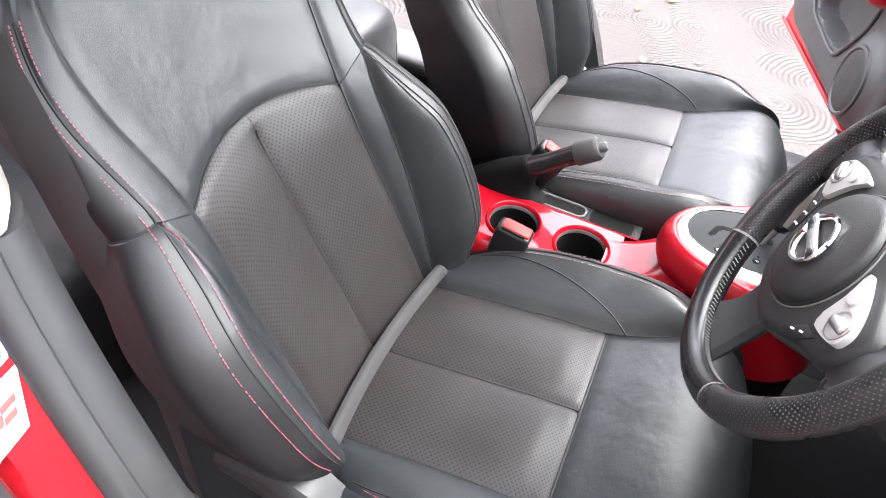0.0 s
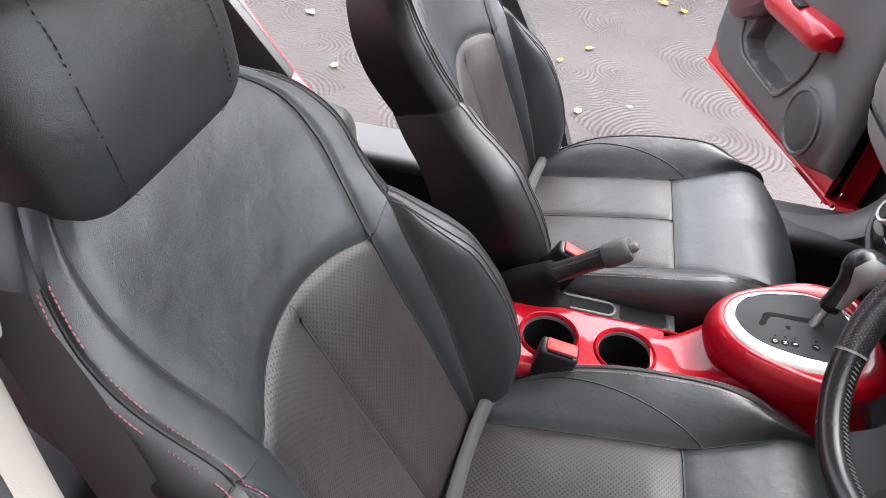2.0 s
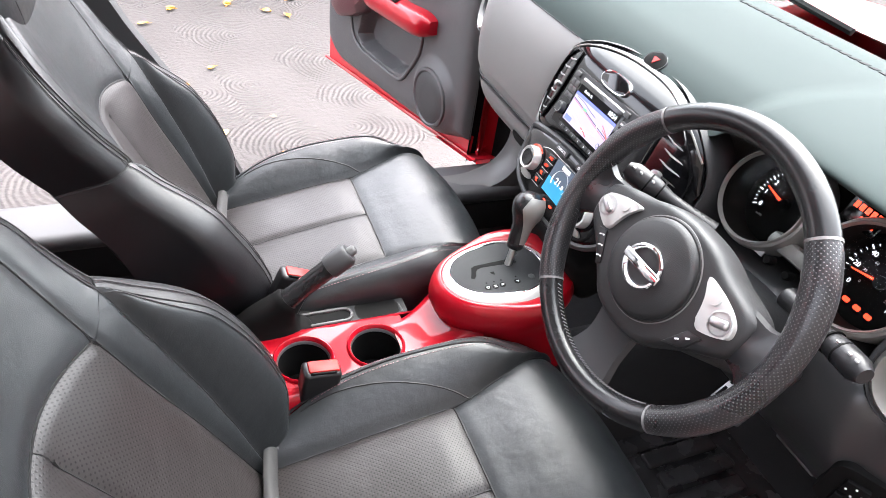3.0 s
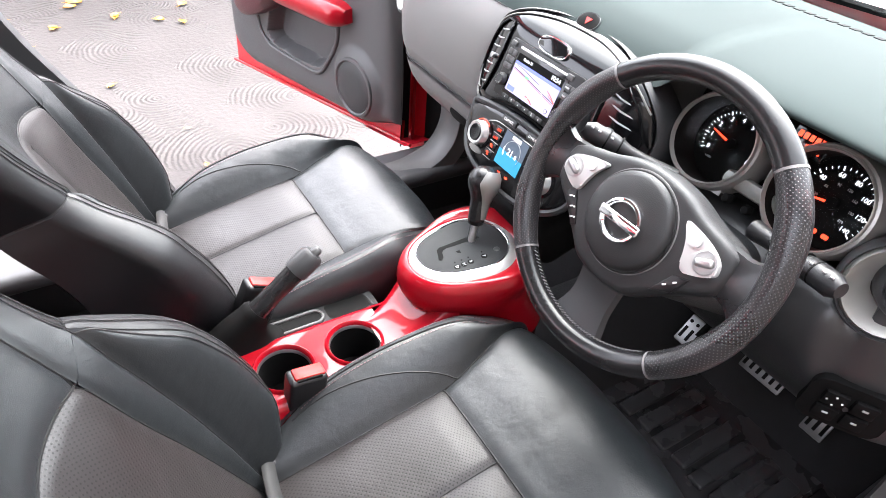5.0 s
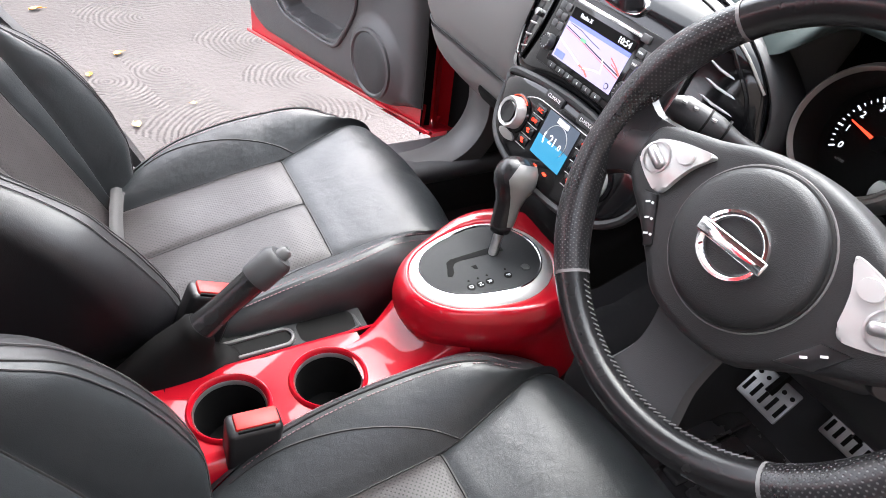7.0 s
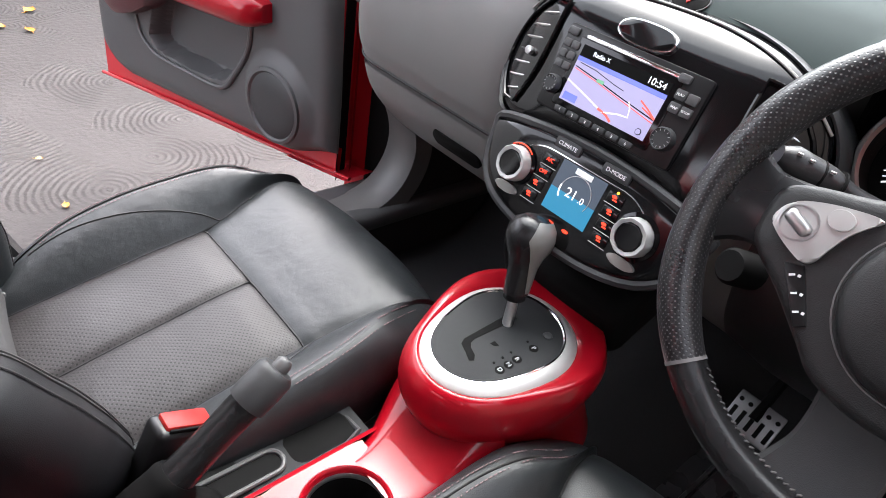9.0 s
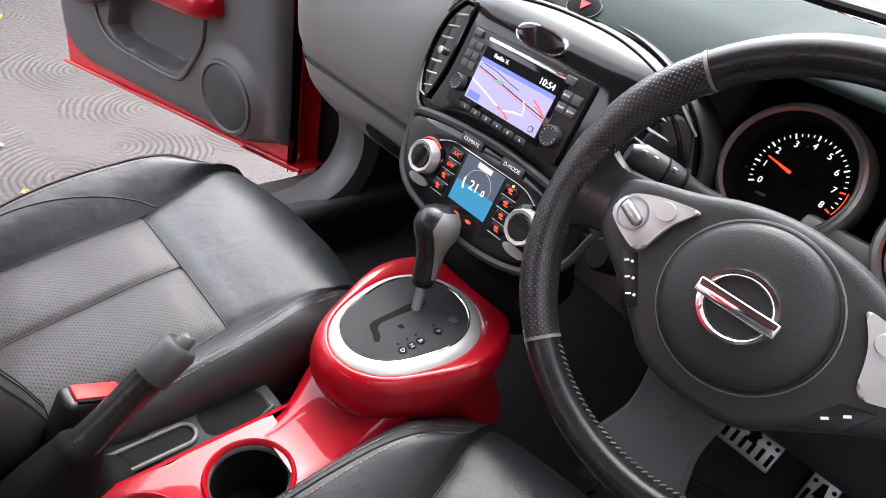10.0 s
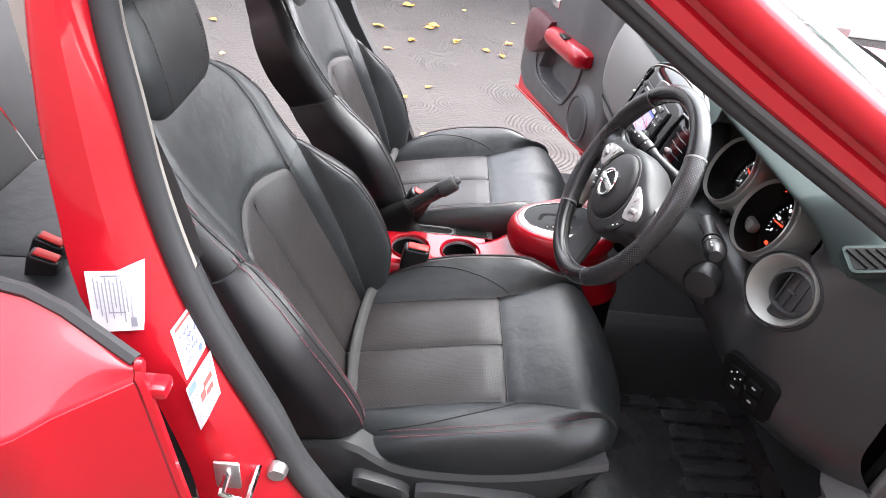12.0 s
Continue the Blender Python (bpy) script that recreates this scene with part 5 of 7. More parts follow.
# gear selector
gs = thing("gear_selector", "automatic gear lever with black leather knob and silver inlay", "gear lever", (0.169, 0.004, 0.713))
A, B = Vector((0.167, 0.002, 0.708)), Vector((0.206, 0.032, 0.834))
ax = (B - A).normalized()
gm = frame_of(A, (1, 0, 0), ax)
part("shaft", lathe([(0.0065, 0), (0.0065, 0.06), (0.008, 0.062)], gm, 16), STEEL, gs)
part("knob", lathe([(0.0, 0.143), (0.012, 0.1415), (0.0225, 0.136), (0.0285, 0.127), (0.0300, 0.115), (0.0275, 0.103), (0.0215, 0.092), (0.0178, 0.080), (0.0165, 0.064), (0.0158, 0.048), (0.0140, 0.039), (0.010, 0.036)], gm, 32, sy=0.92), RIM_LEATHER, gs, "black leather knob")
bm = bmesh.new()
prof = [(0.0225, 0.1375), (0.0292, 0.128), (0.0309, 0.115), (0.0283, 0.103), (0.0223, 0.092), (0.0186, 0.080), (0.0173, 0.064), (0.0164, 0.050)]
grid(lambda u, v: gm @ Vector((prof[v][0] * math.cos(u * (1 - 0.12 * abs(v - 2) / 2)), prof[v][0] * 0.96 * math.sin(u * (1 - 0.12 * abs(v - 2) / 2)), prof[v][1])), span(-2.45, -0.55, 16), range(len(prof)), bm=bm)
part("silver_inlay", bm, SILVER, gs, "satin silver knob inlay")
part("shift_button", rbox((0.008, 0.014, 0.016), gm @ Matrix.Translation((0.004, 0.029, 0.112)), 0.003), PLASTIC, gs)

# black side tray with the handbrake
tray = thing("handbrake_tray", "black plastic tray beside the red console", "tray", (-0.17, 0.07, 0.50))
part("tray_base", rbox((0.42, 0.095, 0.10), Matrix.Translation((-0.215, 0.078, 0.547)), 0.008), MATT, tray)
part("tray_rim", tube([(-0.40, 0.033, 0.596), (-0.03, 0.033, 0.597), (-0.008, 0.042, 0.597), (-0.008, 0.10, 0.590)], 0.004, 8), PLASTIC, tray)
slot_rim = rounded(0.104, 0.030, 0.0145, 6, -0.150, 0.058)
part("card_slot", tube([(x, y, 0.5995) for x, y in slot_rim], 0.0030, 8, closed=True), PLASTIC_GREY, tray, "grey rounded slot rim")
part("card_slot_well", prism(slot_rim, 0.590, 0.5985, None, 0.0), MATT, tray)
part("tray_cover", rbox((0.150, 0.070, 0.010), Matrix.Translation((-0.070, 0.066, 0.5925)), 0.004, 3), PLATE_DARK, tray)
part("tray_well", prism(rounded(0.080, 0.045, 0.014, cx=-0.050, cy=0.060), 0.590, 0.5978, None, 0.001), MATT, tray)

def sm_(x):
    return x * x * (3 - 2 * x)


hb = thing("handbrake", "black handbrake lever pulled up, with leather boot", "handbrake", (-0.22, 0.048, 0.60))
H0, H1 = Vector((-0.262, 0.047, 0.628)), Vector((-0.112, 0.048, 0.749))
hx = (H1 - H0).normalized()
hp = [H0 + (H1 - H0) * f for f in span(0, 1, 20)]
hr = [curve_at([(0, 0.022), (0.3, 0.0185), (0.55, 0.0165), (0.78, 0.0170), (0.95, 0.0160), (1.0, 0.0120)], f) for f in span(0, 1, 20)]
part("grip", tube(hp, hr, 18, up=(0, 1, 0)), RIM_LEATHER, hb, "black leather handbrake grip")
part("grip_cap", tube([H0 + (H1 - H0) * 0.80, H0 + (H1 - H0) * 0.99, H1 + hx * 0.004], [0.0202, 0.0205, 0.016], 18), PLASTIC, hb)
part("release_button", tube([H1, H1 + hx * 0.012, H1 + hx * 0.016], [0.0085, 0.0085, 0.005], 14), PLASTIC_GREY, hb)
rows = []
side = Vector((0, 1, 0))
lift = hx.cross(side)
lift = lift if lift.z > 0 else -lift
for f in span(0, 1, 14):
    g = sm_(f)
    c = Vector((-0.258, 0.048, 0.598)).lerp(H0 + (H1 - H0) * 0.34, f)
    fwd = Vector((1, 0, 0)).lerp(-lift, g).normalized()
    ra, rb = curve_at([(0, 0.088, 0.036), (0.2, 0.070, 0.033), (0.5, 0.046, 0.027), (0.8, 0.028, 0.023), (0.97, 0.0225, 0.0215), (1, 0.019, 0.019)], f)
    rows.append([c + fwd * (ra * ct) + side * (rb * st_) for ct, st_ in oval(1, 1, 24, p=2.6)])
part("boot", loft_plates(rows), MATT, hb, "black leather handbrake boot")


# ---- dashboard ----
dash = thing("dashboard", "dark grey dashboard with soft padded top", "dashboard", (0.55, 0, 0.60))
PROF_P = [(0.95, 1.04), (0.80, 1.085), (0.62, 1.115), (0.45, 1.108), (0.385, 1.092), (0.340, 1.055), (0.313, 1.000), (0.302, 0.930), (0.305, 0.870), (0.316, 0.838), (0.345, 0.765), (0.42, 0.690), (0.52, 0.64), (0.80, 0.60)]
PROF_D = [(0.95, 1.04), (0.80, 1.085), (0.62, 1.118), (0.47, 1.128), (0.350, 1.121), (0.325, 1.101), (0.455, 1.074), (0.452, 0.955), (0.355, 0.928), (0.325, 0.890), (0.330, 0.815), (0.380, 0.730), (0.48, 0.67), (0.80, 0.62)]
PROF_S = [(0.95, 1.04), (0.80, 1.085), (0.62, 1.100), (0.45, 1.090), (0.400, 1.075), (0.368, 1.045), (0.352, 1.000), (0.340, 0.940), (0.335, 0.890), (0.336, 0.840), (0.345, 0.770), (0.40, 0.700), (0.50, 0.65), (0.80, 0.62)]


def sm(a, b, x):
    t = max(0.0, min(1.0, (x - a) / (b - a)))
    return t * t * (3 - 2 * t)


def dash_at(y, v):
    P = Vector(curve_at([(i, *p) for i, p in enumerate(PROF_P)], v))
    D = Vector(curve_at([(i, *p) for i, p in enumerate(PROF_D)], v))
    S = Vector(curve_at([(i, *p) for i, p in enumerate(PROF_S)], v))
    # the hood over the dials is narrower at the centre and wider at the door than the recess below it
    low = sm(5.1, 5.9, v)
    g = sm(-0.150 + 0.055 * low, -0.228 + 0.068 * low, y)
    s = sm(-0.525 + 0.025 * low, -0.578 + 0.033 * low, y)
    p = P * (1 - g) + (D * (1 - s) + S * s) * g
    e = max(0.0, (abs(y) - 0.50) / 0.19)
    front = sm(1.5, 6, v)
    p.x += (0.20 * e ** 2.2) * front * (1 if y > 0 else 0.75)
    if abs(y) < 0.22:
        p.x += 0.035 * (1 - (abs(y) / 0.22) ** 2) * sm(5.0, 7, v)
    return (p.x, y, p.y)


ys = sorted(set(span(-0.69, 0.69, 92) + [-0.545, -0.52, -0.50, -0.19, -0.155, -0.12]))
part("dash_pad", grid(lambda u, v: dash_at(u, v), sorted(set(ys + span(-0.60, -0.13, 60))), span(0, 5.2, 64)), DASHPAD, dash, "soft grey-black padded dash top")
# one dash plastic in two tones: lit towards the passenger, shaded below the dials
part("dash_face", grid(lambda u, v: dash_at(u, v), [y for y in ys if y >= -0.155], span(5.2, 13, 46)), DASHFACE_LIT, dash, "smooth plastic dash face, passenger side light in its pale grey")
part("lower_dash", grid(lambda u, v: dash_at(u, v), [y for y in ys if y <= -0.155], span(5.2, 13, 46)), LOWER_SHADED, dash, "grained dash plastic below the dials, darkened for shade")
for sg in (-1, 1):
    part("dash_end", rbox((0.5, 0.02, 0.40), Matrix.Translation((0.80, sg * 0.685, 0.86)), 0.008), DASHFACE_LIT, dash)

# glovebox lid with its latch
def proud(y, v, d):
    p, a, b = Vector(dash_at(y, v)), Vector(dash_at(y, v - 0.05)), Vector(dash_at(y, v + 0.05))
    t = (b - a).normalized()
    n = Vector((-abs(t.z), 0, t.x if t.z < 0 else -t.x)).normalized()
    return p + n * d


gb = part("glovebox", grid(lambda u, v: proud(u, v, 0.006 - 0.012 * max(0, abs((u - 0.36) / 0.205)) ** 16), span(0.155, 0.565, 40), span(9.25, 12.0, 20)), DASHFACE_LIT, dash, "dark grey glovebox lid")
part("latch", prism(rounded(0.11, 0.026, 0.010), 0, 0.006, frame_of(proud(0.30, 9.95, 0.004), (0, 1, 0), (-0.95, 0, -0.35))), MATT, gb, "black recessed latch")
part("seam", tube([proud(y, 9.12, 0.001) for y in span(0.14, 0.60, 30)] + [proud(0.60, v, 0.001) for v in span(9.2, 11.8, 12)], 0.0025, 6), SEAM, dash)
part("seam", tube([proud(y, 5.2, 0.0005) for y in span(0.20, 0.66, 30)], 0.0012, 5), SEAM, dash)
# pocket under the centre stack
part("front_pocket", rbox((0.12, 0.20, 0.09), Matrix.Translation((0.315, 0.01, 0.735)) @ Matrix.Rotation(radians(-20), 4, "Y"), 0.02, 3), MATT, dash)

# hazard switch on top
_h0, _h1, _h2 = (Vector(dash_at(0.022, v)) for v in (4.3, 4.5, 4.7))
HZN = (_h2 - _h0).cross(Vector((0, 1, 0))).normalized()
HZN = HZN if HZN.z > 0 else -HZN
HZ = frame_of(_h1, (0, 1, 0), HZN)
part("hazard_switch", prism(oval(0.021, 0.015, 28), -0.006, 0.0025, HZ, 0.001), MATT, dash, "black oval hazard switch")
hm = HZ @ Matrix.Translation((0, 0, 0.0026))
part("hazard_rim", tube([HZ @ Vector((0.022 * math.cos(a), 0.016 * math.sin(a), 0.001)) for a in [2 * math.pi * k / 32 for k in range(32)]], 0.0012, 6, closed=True), GLOSS, dash)
part("hazard_triangle", prism([(0.007, -0.005), (-0.007, -0.005), (0, 0.007)], 0, 0.0012, hm, 0.0), RED_PLASTIC, dash, "red triangle")

# demister slots along the windscreen
for k in range(52):
    y = -0.50 + k * 0.0195
    part("demister_slot", rbox((0.020, 0.012, 0.004), Matrix.Translation((0.665, y, dash_at(y, 1.75)[2] - 0.0012 + 0.0)) @ Matrix.Rotation(radians(9), 4, "Y"), 0.0), MATT, dash)


def round_vent(at, facing, name="air_vent"):
    av = thing(name, "round air vent with satin silver surround on the dash end", "air vent", at, group="round vents")
    m = frame_of(at, (0, 0, 1), facing) @ Matrix.Scale(0.90, 4)
    part("surround", lathe([(0.063, -0.03), (0.062, -0.004), (0.058, 0.003), (0.053, -0.002), (0.042, -0.018), (0.026, -0.028)], m, 40), SILVER, av, "satin silver dished surround")
    part("collar", lathe([(0.068, -0.03), (0.068, -0.006), (0.065, 0.001), (0.062, -0.004)], m, 40), PLASTIC, av)
    mn = m @ Matrix.Translation((0.008, -0.017 if facing[1] < 0 else 0.0, 0.006)) @ Matrix.Scale(1.18, 4)
    part("nozzle", lathe([(0.037, -0.030), (0.035, -0.010), (0.032, -0.004), (0.029, -0.002), (0.027, -0.006), (0.026, -0.028), (0, -0.030)], mn, 32), PLASTIC, av)
    for k in (-0.014, 0.0, 0.014):
        part("blade", rbox((0.050 * math.cos(k * 25), 0.0015, 0.014), mn @ Matrix.Translation((0, k, -0.012)), 0.0005), PLASTIC, av)
    part("vent_tab", rbox((0.004, 0.013, 0.006), mn @ Matrix.Translation((0, 0, -0.006)), 0.0018), PLASTIC, av)
    return av


round_vent((0.346, -0.547, 0.968), (-0.85, -0.42, 0.25))
round_vent((0.335, 0.575, 0.972), (-0.90, 0.22, 0.25))

# side demister grille by the driver's pillar
gl = thing("side_demister", "small black slatted demister grille on the dash top", "grille", (0.38, -0.60, 1.08))
gmx = frame_of((0.405, -0.605, 1.075), (1, -0.1, 0.15), (-0.25, -0.25, 0.93))
part("grille_frame", prism(rounded(0.075, 0.045, 0.006), -0.01, 0.003, gmx), DASHPAD, gl)
part("grille_well", prism(rounded(0.064, 0.035, 0.004), 0.0, 0.0036, gmx, 0.0), MATT, gl)
for k in range(5):
    part("slat", rbox((0.004, 0.036, 0.003), gmx @ Matrix.Translation((-0.024 + 0.012 * k, 0, 0.004)) @ Matrix.Rotation(radians(28), 4, "Z"), 0.001), MATT, gl)

# ---- centre stack ----
SO, SU = Vector((0.236, 0.010, 0.868)), Vector((0.335, 0, 0.942)).normalized()
SN = Vector((-SU.z, 0, SU.x))


def stack(a, b, d):
    """a: across (+ towards the passenger), b: up the face, d: proud of it."""
    bend = 3.6 * max(0.0, abs(a) - 0.095) ** 2
    top = 2.2 * max(0.0, b - 0.175) ** 2
    return SO + Vector((0, a, 0)) + SU * b + SN * (d - bend - top * 6)


def stk(name, outline, lo, hi, mat, parent, label="", bevel=0.001):
    return part(name, prism(outline, lo, hi, None, bevel, place=stack), mat, parent, label)


up = thing("stack_surround", "gloss black arched surround of the centre stack with side vents", "trim panel", tuple(SO + SU * 0.12))
ARCH = [(-0.145, 0.046), (-0.180, 0.066), (-0.203, 0.10), (-0.205, 0.135), (-0.190, 0.170), (-0.160, 0.198), (-0.115, 0.219), (-0.06, 0.231), (0, 0.234), (0.06, 0.231), (0.115, 0.219), (0.160, 0.198), (0.190, 0.170), (0.205, 0.135), (0.203, 0.10), (0.180, 0.066), (0.145, 0.046), (0.06, 0.060), (0, 0.064), (-0.06, 0.060)]
def densify(o, k=4):
    out = []
    n = len(o)
    for i in range(n):
        p0, p1, p2, p3 = (Vector(o[(i + j) % n]) for j in (-1, 0, 1, 2))
        for q in range(k):
            t = q / k
            out.append(tuple(0.5 * ((2 * p1) + (p2 - p0) * t + (2 * p0 - 5 * p1 + 4 * p2 - p3) * t * t + (3 * p1 - p0 - 3 * p2 + p3) * t ** 3)))
    return out


# the face is a strip grid so that it bends smoothly
def arch_face(u, v):
    lo = curve_at([(-0.203, 0.105), (-0.190, 0.078), (-0.145, 0.048), (-0.06, 0.060), (0, 0.064), (0.06, 0.060), (0.145, 0.048), (0.190, 0.078), (0.203, 0.105)], u)
    hi = curve_at([(-0.203, 0.130), (-0.185, 0.176), (-0.150, 0.205), (-0.10, 0.223), (0, 0.234), (0.10, 0.223), (0.150, 0.205), (0.185, 0.176), (0.203, 0.130)], u)
    edge = min(v, 1 - v) * (hi - lo)
    return stack(u, lo + (hi - lo) * v, -0.006 * math.exp(-edge / 0.004))


part("surround_face", grid(arch_face, span(-0.203, 0.203, 60), [0, 0.02, 0.04, 0.07, 0.12, 0.2, 0.3, 0.4, 0.5, 0.6, 0.7, 0.8, 0.87, 0.92, 0.95, 0.975, 1]), GLOSS, up, "gloss black panel")
_arch = densify(ARCH)
def arch_skirt(i, k):
    a, b = _arch[i]
    g, d = ((0.995, -0.003), (1.012, 0.001), (1.032, 0.000), (1.044, -0.008), (1.048, -0.030), (1.050, -0.06))[k]
    return stack(a * g, 0.135 + (b - 0.135) * g, d)
part("surround_edge", grid(arch_skirt, range(len(_arch)), range(6), close_u=True), PLASTIC, up, "black rounded edge of the surround")
part("chrome_line", tube([stack(a, b, 0.0015) for a, b in [(a, curve_at([(-0.188, 0.168), (-0.160, 0.190), (-0.115, 0.210), (-0.06, 0.222), (0, 0.225), (0.06, 0.222), (0.115, 0.210), (0.160, 0.190), (0.188, 0.168)], a)) for a in span(-0.188, 0.188, 40)]], 0.0016, 6), SILVER, up)
# airbag lamp: gloss oval
stk("lamp_bezel", oval(0.036, 0.0135, 32, 0.012, 0.186, 2.6), -0.001, 0.004, CHROME, up, "chrome-edged oval lamp")
stk("lamp_lens", oval(0.034, 0.0118, 32, 0.012, 0.186, 2.6), 0.0, 0.0052, GLOSS, up)
# curved side vents
for sg in (-1, 1):
    av = thing("air_vent", "curved black air vent with slats beside the radio", "air vent", tuple(stack(sg * 0.16, 0.12, 0)), group="centre vents")
    def vent_edge(b):
        return (curve_at([(0.062, 0.137), (0.10, 0.126), (0.14, 0.122), (0.19, 0.121)], b), curve_at([(0.062, 0.160), (0.09, 0.186), (0.125, 0.192), (0.16, 0.177), (0.19, 0.145)], b))
    def vwell(u, v):
        a0, a1 = vent_edge(v)
        return stack(sg * (a0 + (a1 - a0) * u), v, 0.0030 - 0.016 * (1 - abs(2 * u - 1) ** 6) * (1 - abs((v - 0.126) / 0.064) ** 8))
    part("vent_well", grid(vwell, span(0, 1, 12), span(0.062, 0.190, 18)), MATT, av)
    loop = [(vent_edge(b)[0], b) for b in span(0.062, 0.190, 12)] + [(vent_edge(b)[1], b) for b in span(0.190, 0.062, 12)]
    part("vent_rim", tube([stack(sg * a, b, 0.003) for a, b in loop], 0.0022, 6, closed=True), GLOSS, av)
    for k in range(7):
        b = 0.074 + 0.016 * k
        a0, a1 = vent_edge(b)
        tilt = 0.010
        part("slat", tube([stack(sg * (a0 + 0.003), b + tilt * 0.5, -0.003), stack(sg * ((a0 + a1) / 2), b, 0.0015), stack(sg * (a1 - 0.003), b - tilt * 0.3, -0.003)], 0.0015, 6, flat=1.3), STEEL if k != 3 else PLASTIC, av)
    part("vent_tab", prism(oval(0.007, 0.005, 16, sg * 0.150, 0.122), 0.0, 0.007, None, 0.001, place=stack), STEEL, av, "small silver vent tab")

# radio and navigation unit
ra = thing("radio", "black double-height radio and navigation unit with lit map screen", "radio", tuple(stack(0.01, 0.12, 0)))
RX, RB0, RB1 = 0.010, 0.074, 0.170
stk("fascia", rounded(0.182, RB1 - RB0, 0.004, 3, RX, (RB0 + RB1) / 2), -0.002, 0.006, FASCIA, ra, "black radio fascia", 0.0015)
stk("screen_frame", rounded(0.132, 0.078, 0.003, 3, RX + 0.004, 0.121), 0.004, 0.0072, GLOSS, ra)
SX0, SX1, SB0, SB1 = RX + 0.062, RX - 0.054, 0.090, 0.153
def scr(u, v):
    return (SX0 + (SX1 - SX0) * u, SB0 + (SB1 - SB0) * v)
def scr_rect(name, u0, v0, u1, v1, h, mat, label=""):
    return stk(name, [scr(u0, v0), scr(u1, v0), scr(u1, v1), scr(u0, v1)], h - 0.0006, h, mat, ra, label, 0.0)
scr_rect("map_screen", 0, 0, 1, 0.80, 0.0078, GLOW_MAP, "lit lilac map display")
scr_rect("title_bar", 0, 0.80, 1, 1.0, 0.0078, MATT, "dark title bar")
scr_rect("map_sky", 0, 0.72, 1, 0.80, 0.0080, GLOW_NAVY)
def road(pts, mat, w, nm="map_road"):
    part(nm, tube([stack(*scr(u, v), 0.0079) for u, v in pts], w, 4, flat=0.3, up=SN), mat, ra)
road([(0.02, 0.62), (0.30, 0.55), (0.60, 0.46), (1.0, 0.36)], MATT, 0.0006)
road([(0.02, 0.585), (0.30, 0.52), (0.62, 0.42), (1.0, 0.31)], GLOW_TRACK, 0.0005)
road([(0.0, 0.36), (0.25, 0.24), (0.50, 0.11), (0.66, 0.20), (0.76, 0.22), (0.74, 0.36), (0.70, 0.46)], GLOW_ROAD, 0.0009)
road([(0.05, 0.70), (0.25, 0.68), (0.48, 0.60), (0.60, 0.575)], MATT, 0.0004)
road([(0.80, 0.56), (0.90, 0.48), (1.0, 0.38)], GLOW_TRACK, 0.0009)
road([(0.84, 0.47), (0.93, 0.42), (1.0, 0.36)], GLOW_TRACK, 0.0007)
road([(0.44, 0.14), (0.55, 0.10), (0.62, 0.03)], GLOW_TRACK, 0.0013, "map_cursor")
scr_rect("road_tag", 0.30, 0.515, 0.38, 0.575, 0.0084, GLOW_TAG)
stk("map_compass", oval(0.0036, 0.0036, 16, *scr(0.92, 0.10)), 0.0076, 0.0084, MATT, ra, "", 0.0)
stk("map_compass", oval(0.0028, 0.0028, 16, *scr(0.92, 0.10)), 0.0080, 0.0088, GLOW_MAP, ra, "", 0.0)
scr_rect("map_button", 0.03, 0.03, 0.19, 0.16, 0.0082, GLOW_NAVY)
def stack_text(body, size, a, b, d, mat, parent):
    lettering(body, size, None, mat, parent, place=lambda x, y, z: stack(a - x, b + y, d + z))
def sc(u, v):
    return scr(u, v)
stack_text("10:54", 0.0105, *sc(0.86, 0.90), 0.0084, GLOW_WHITE, ra)
stack_text("Radio X", 0.0070, *sc(0.24, 0.91), 0.0084, GLOW_WHITE, ra)
stk("disc_slot", rounded(0.128, 0.0045, 0.002, 3, RX, 0.1615), 0.005, 0.0074, CHROME, ra, "bright disc slot", 0.0005)
for a, b, w in ((0.083, 0.1615, 0.014), (-0.062, 0.1615, 0.014)):
    stk("radio_button", rounded(w, 0.009, 0.002, 3, RX + a, b), 0.005, 0.0085, PLASTIC_GREY, ra)
for i in range(3):
    for s_, w in ((0.0785, 0.0105), (0.0900 - 0.0230, 0.0)):
        if w:
            stk("radio_button", rounded(0.0105, 0.009, 0.0018, 3, RX + 0.0835, 0.148 - 0.012 * i), 0.005, 0.0085, PLASTIC_GREY, ra)
            stk("radio_button", rounded(0.0105, 0.009, 0.0018, 3, RX + 0.0725, 0.148 - 0.012 * i), 0.005, 0.0085, PLASTIC_GREY, ra)
for i in range(2):
    for a, tx in ((-0.0665, ("NAV", "MAP")[i]), (-0.0800, ("", "SETUP")[i])):
        stk("radio_button", rounded(0.0125, 0.0105, 0.0018, 3, RX + a, 0.146 - 0.0135 * i), 0.005, 0.0085, PLASTIC_GREY, ra)
        if tx:
            stack_text(tx, 0.0042 if len(tx) < 5 else 0.0034, RX + a, 0.146 - 0.0135 * i, 0.0088, WHITE_MARK, ra)
for i in range(6):
    stk("radio_button", rounded(0.0165, 0.0070, 0.0018, 3, RX + 0.054 - 0.0185 * i, 0.0795), 0.005, 0.0082, PLASTIC, ra)
    stack_text(str(i + 1), 0.0048, RX + 0.054 - 0.0185 * i, 0.0795, 0.0085, WHITE_MARK, ra)
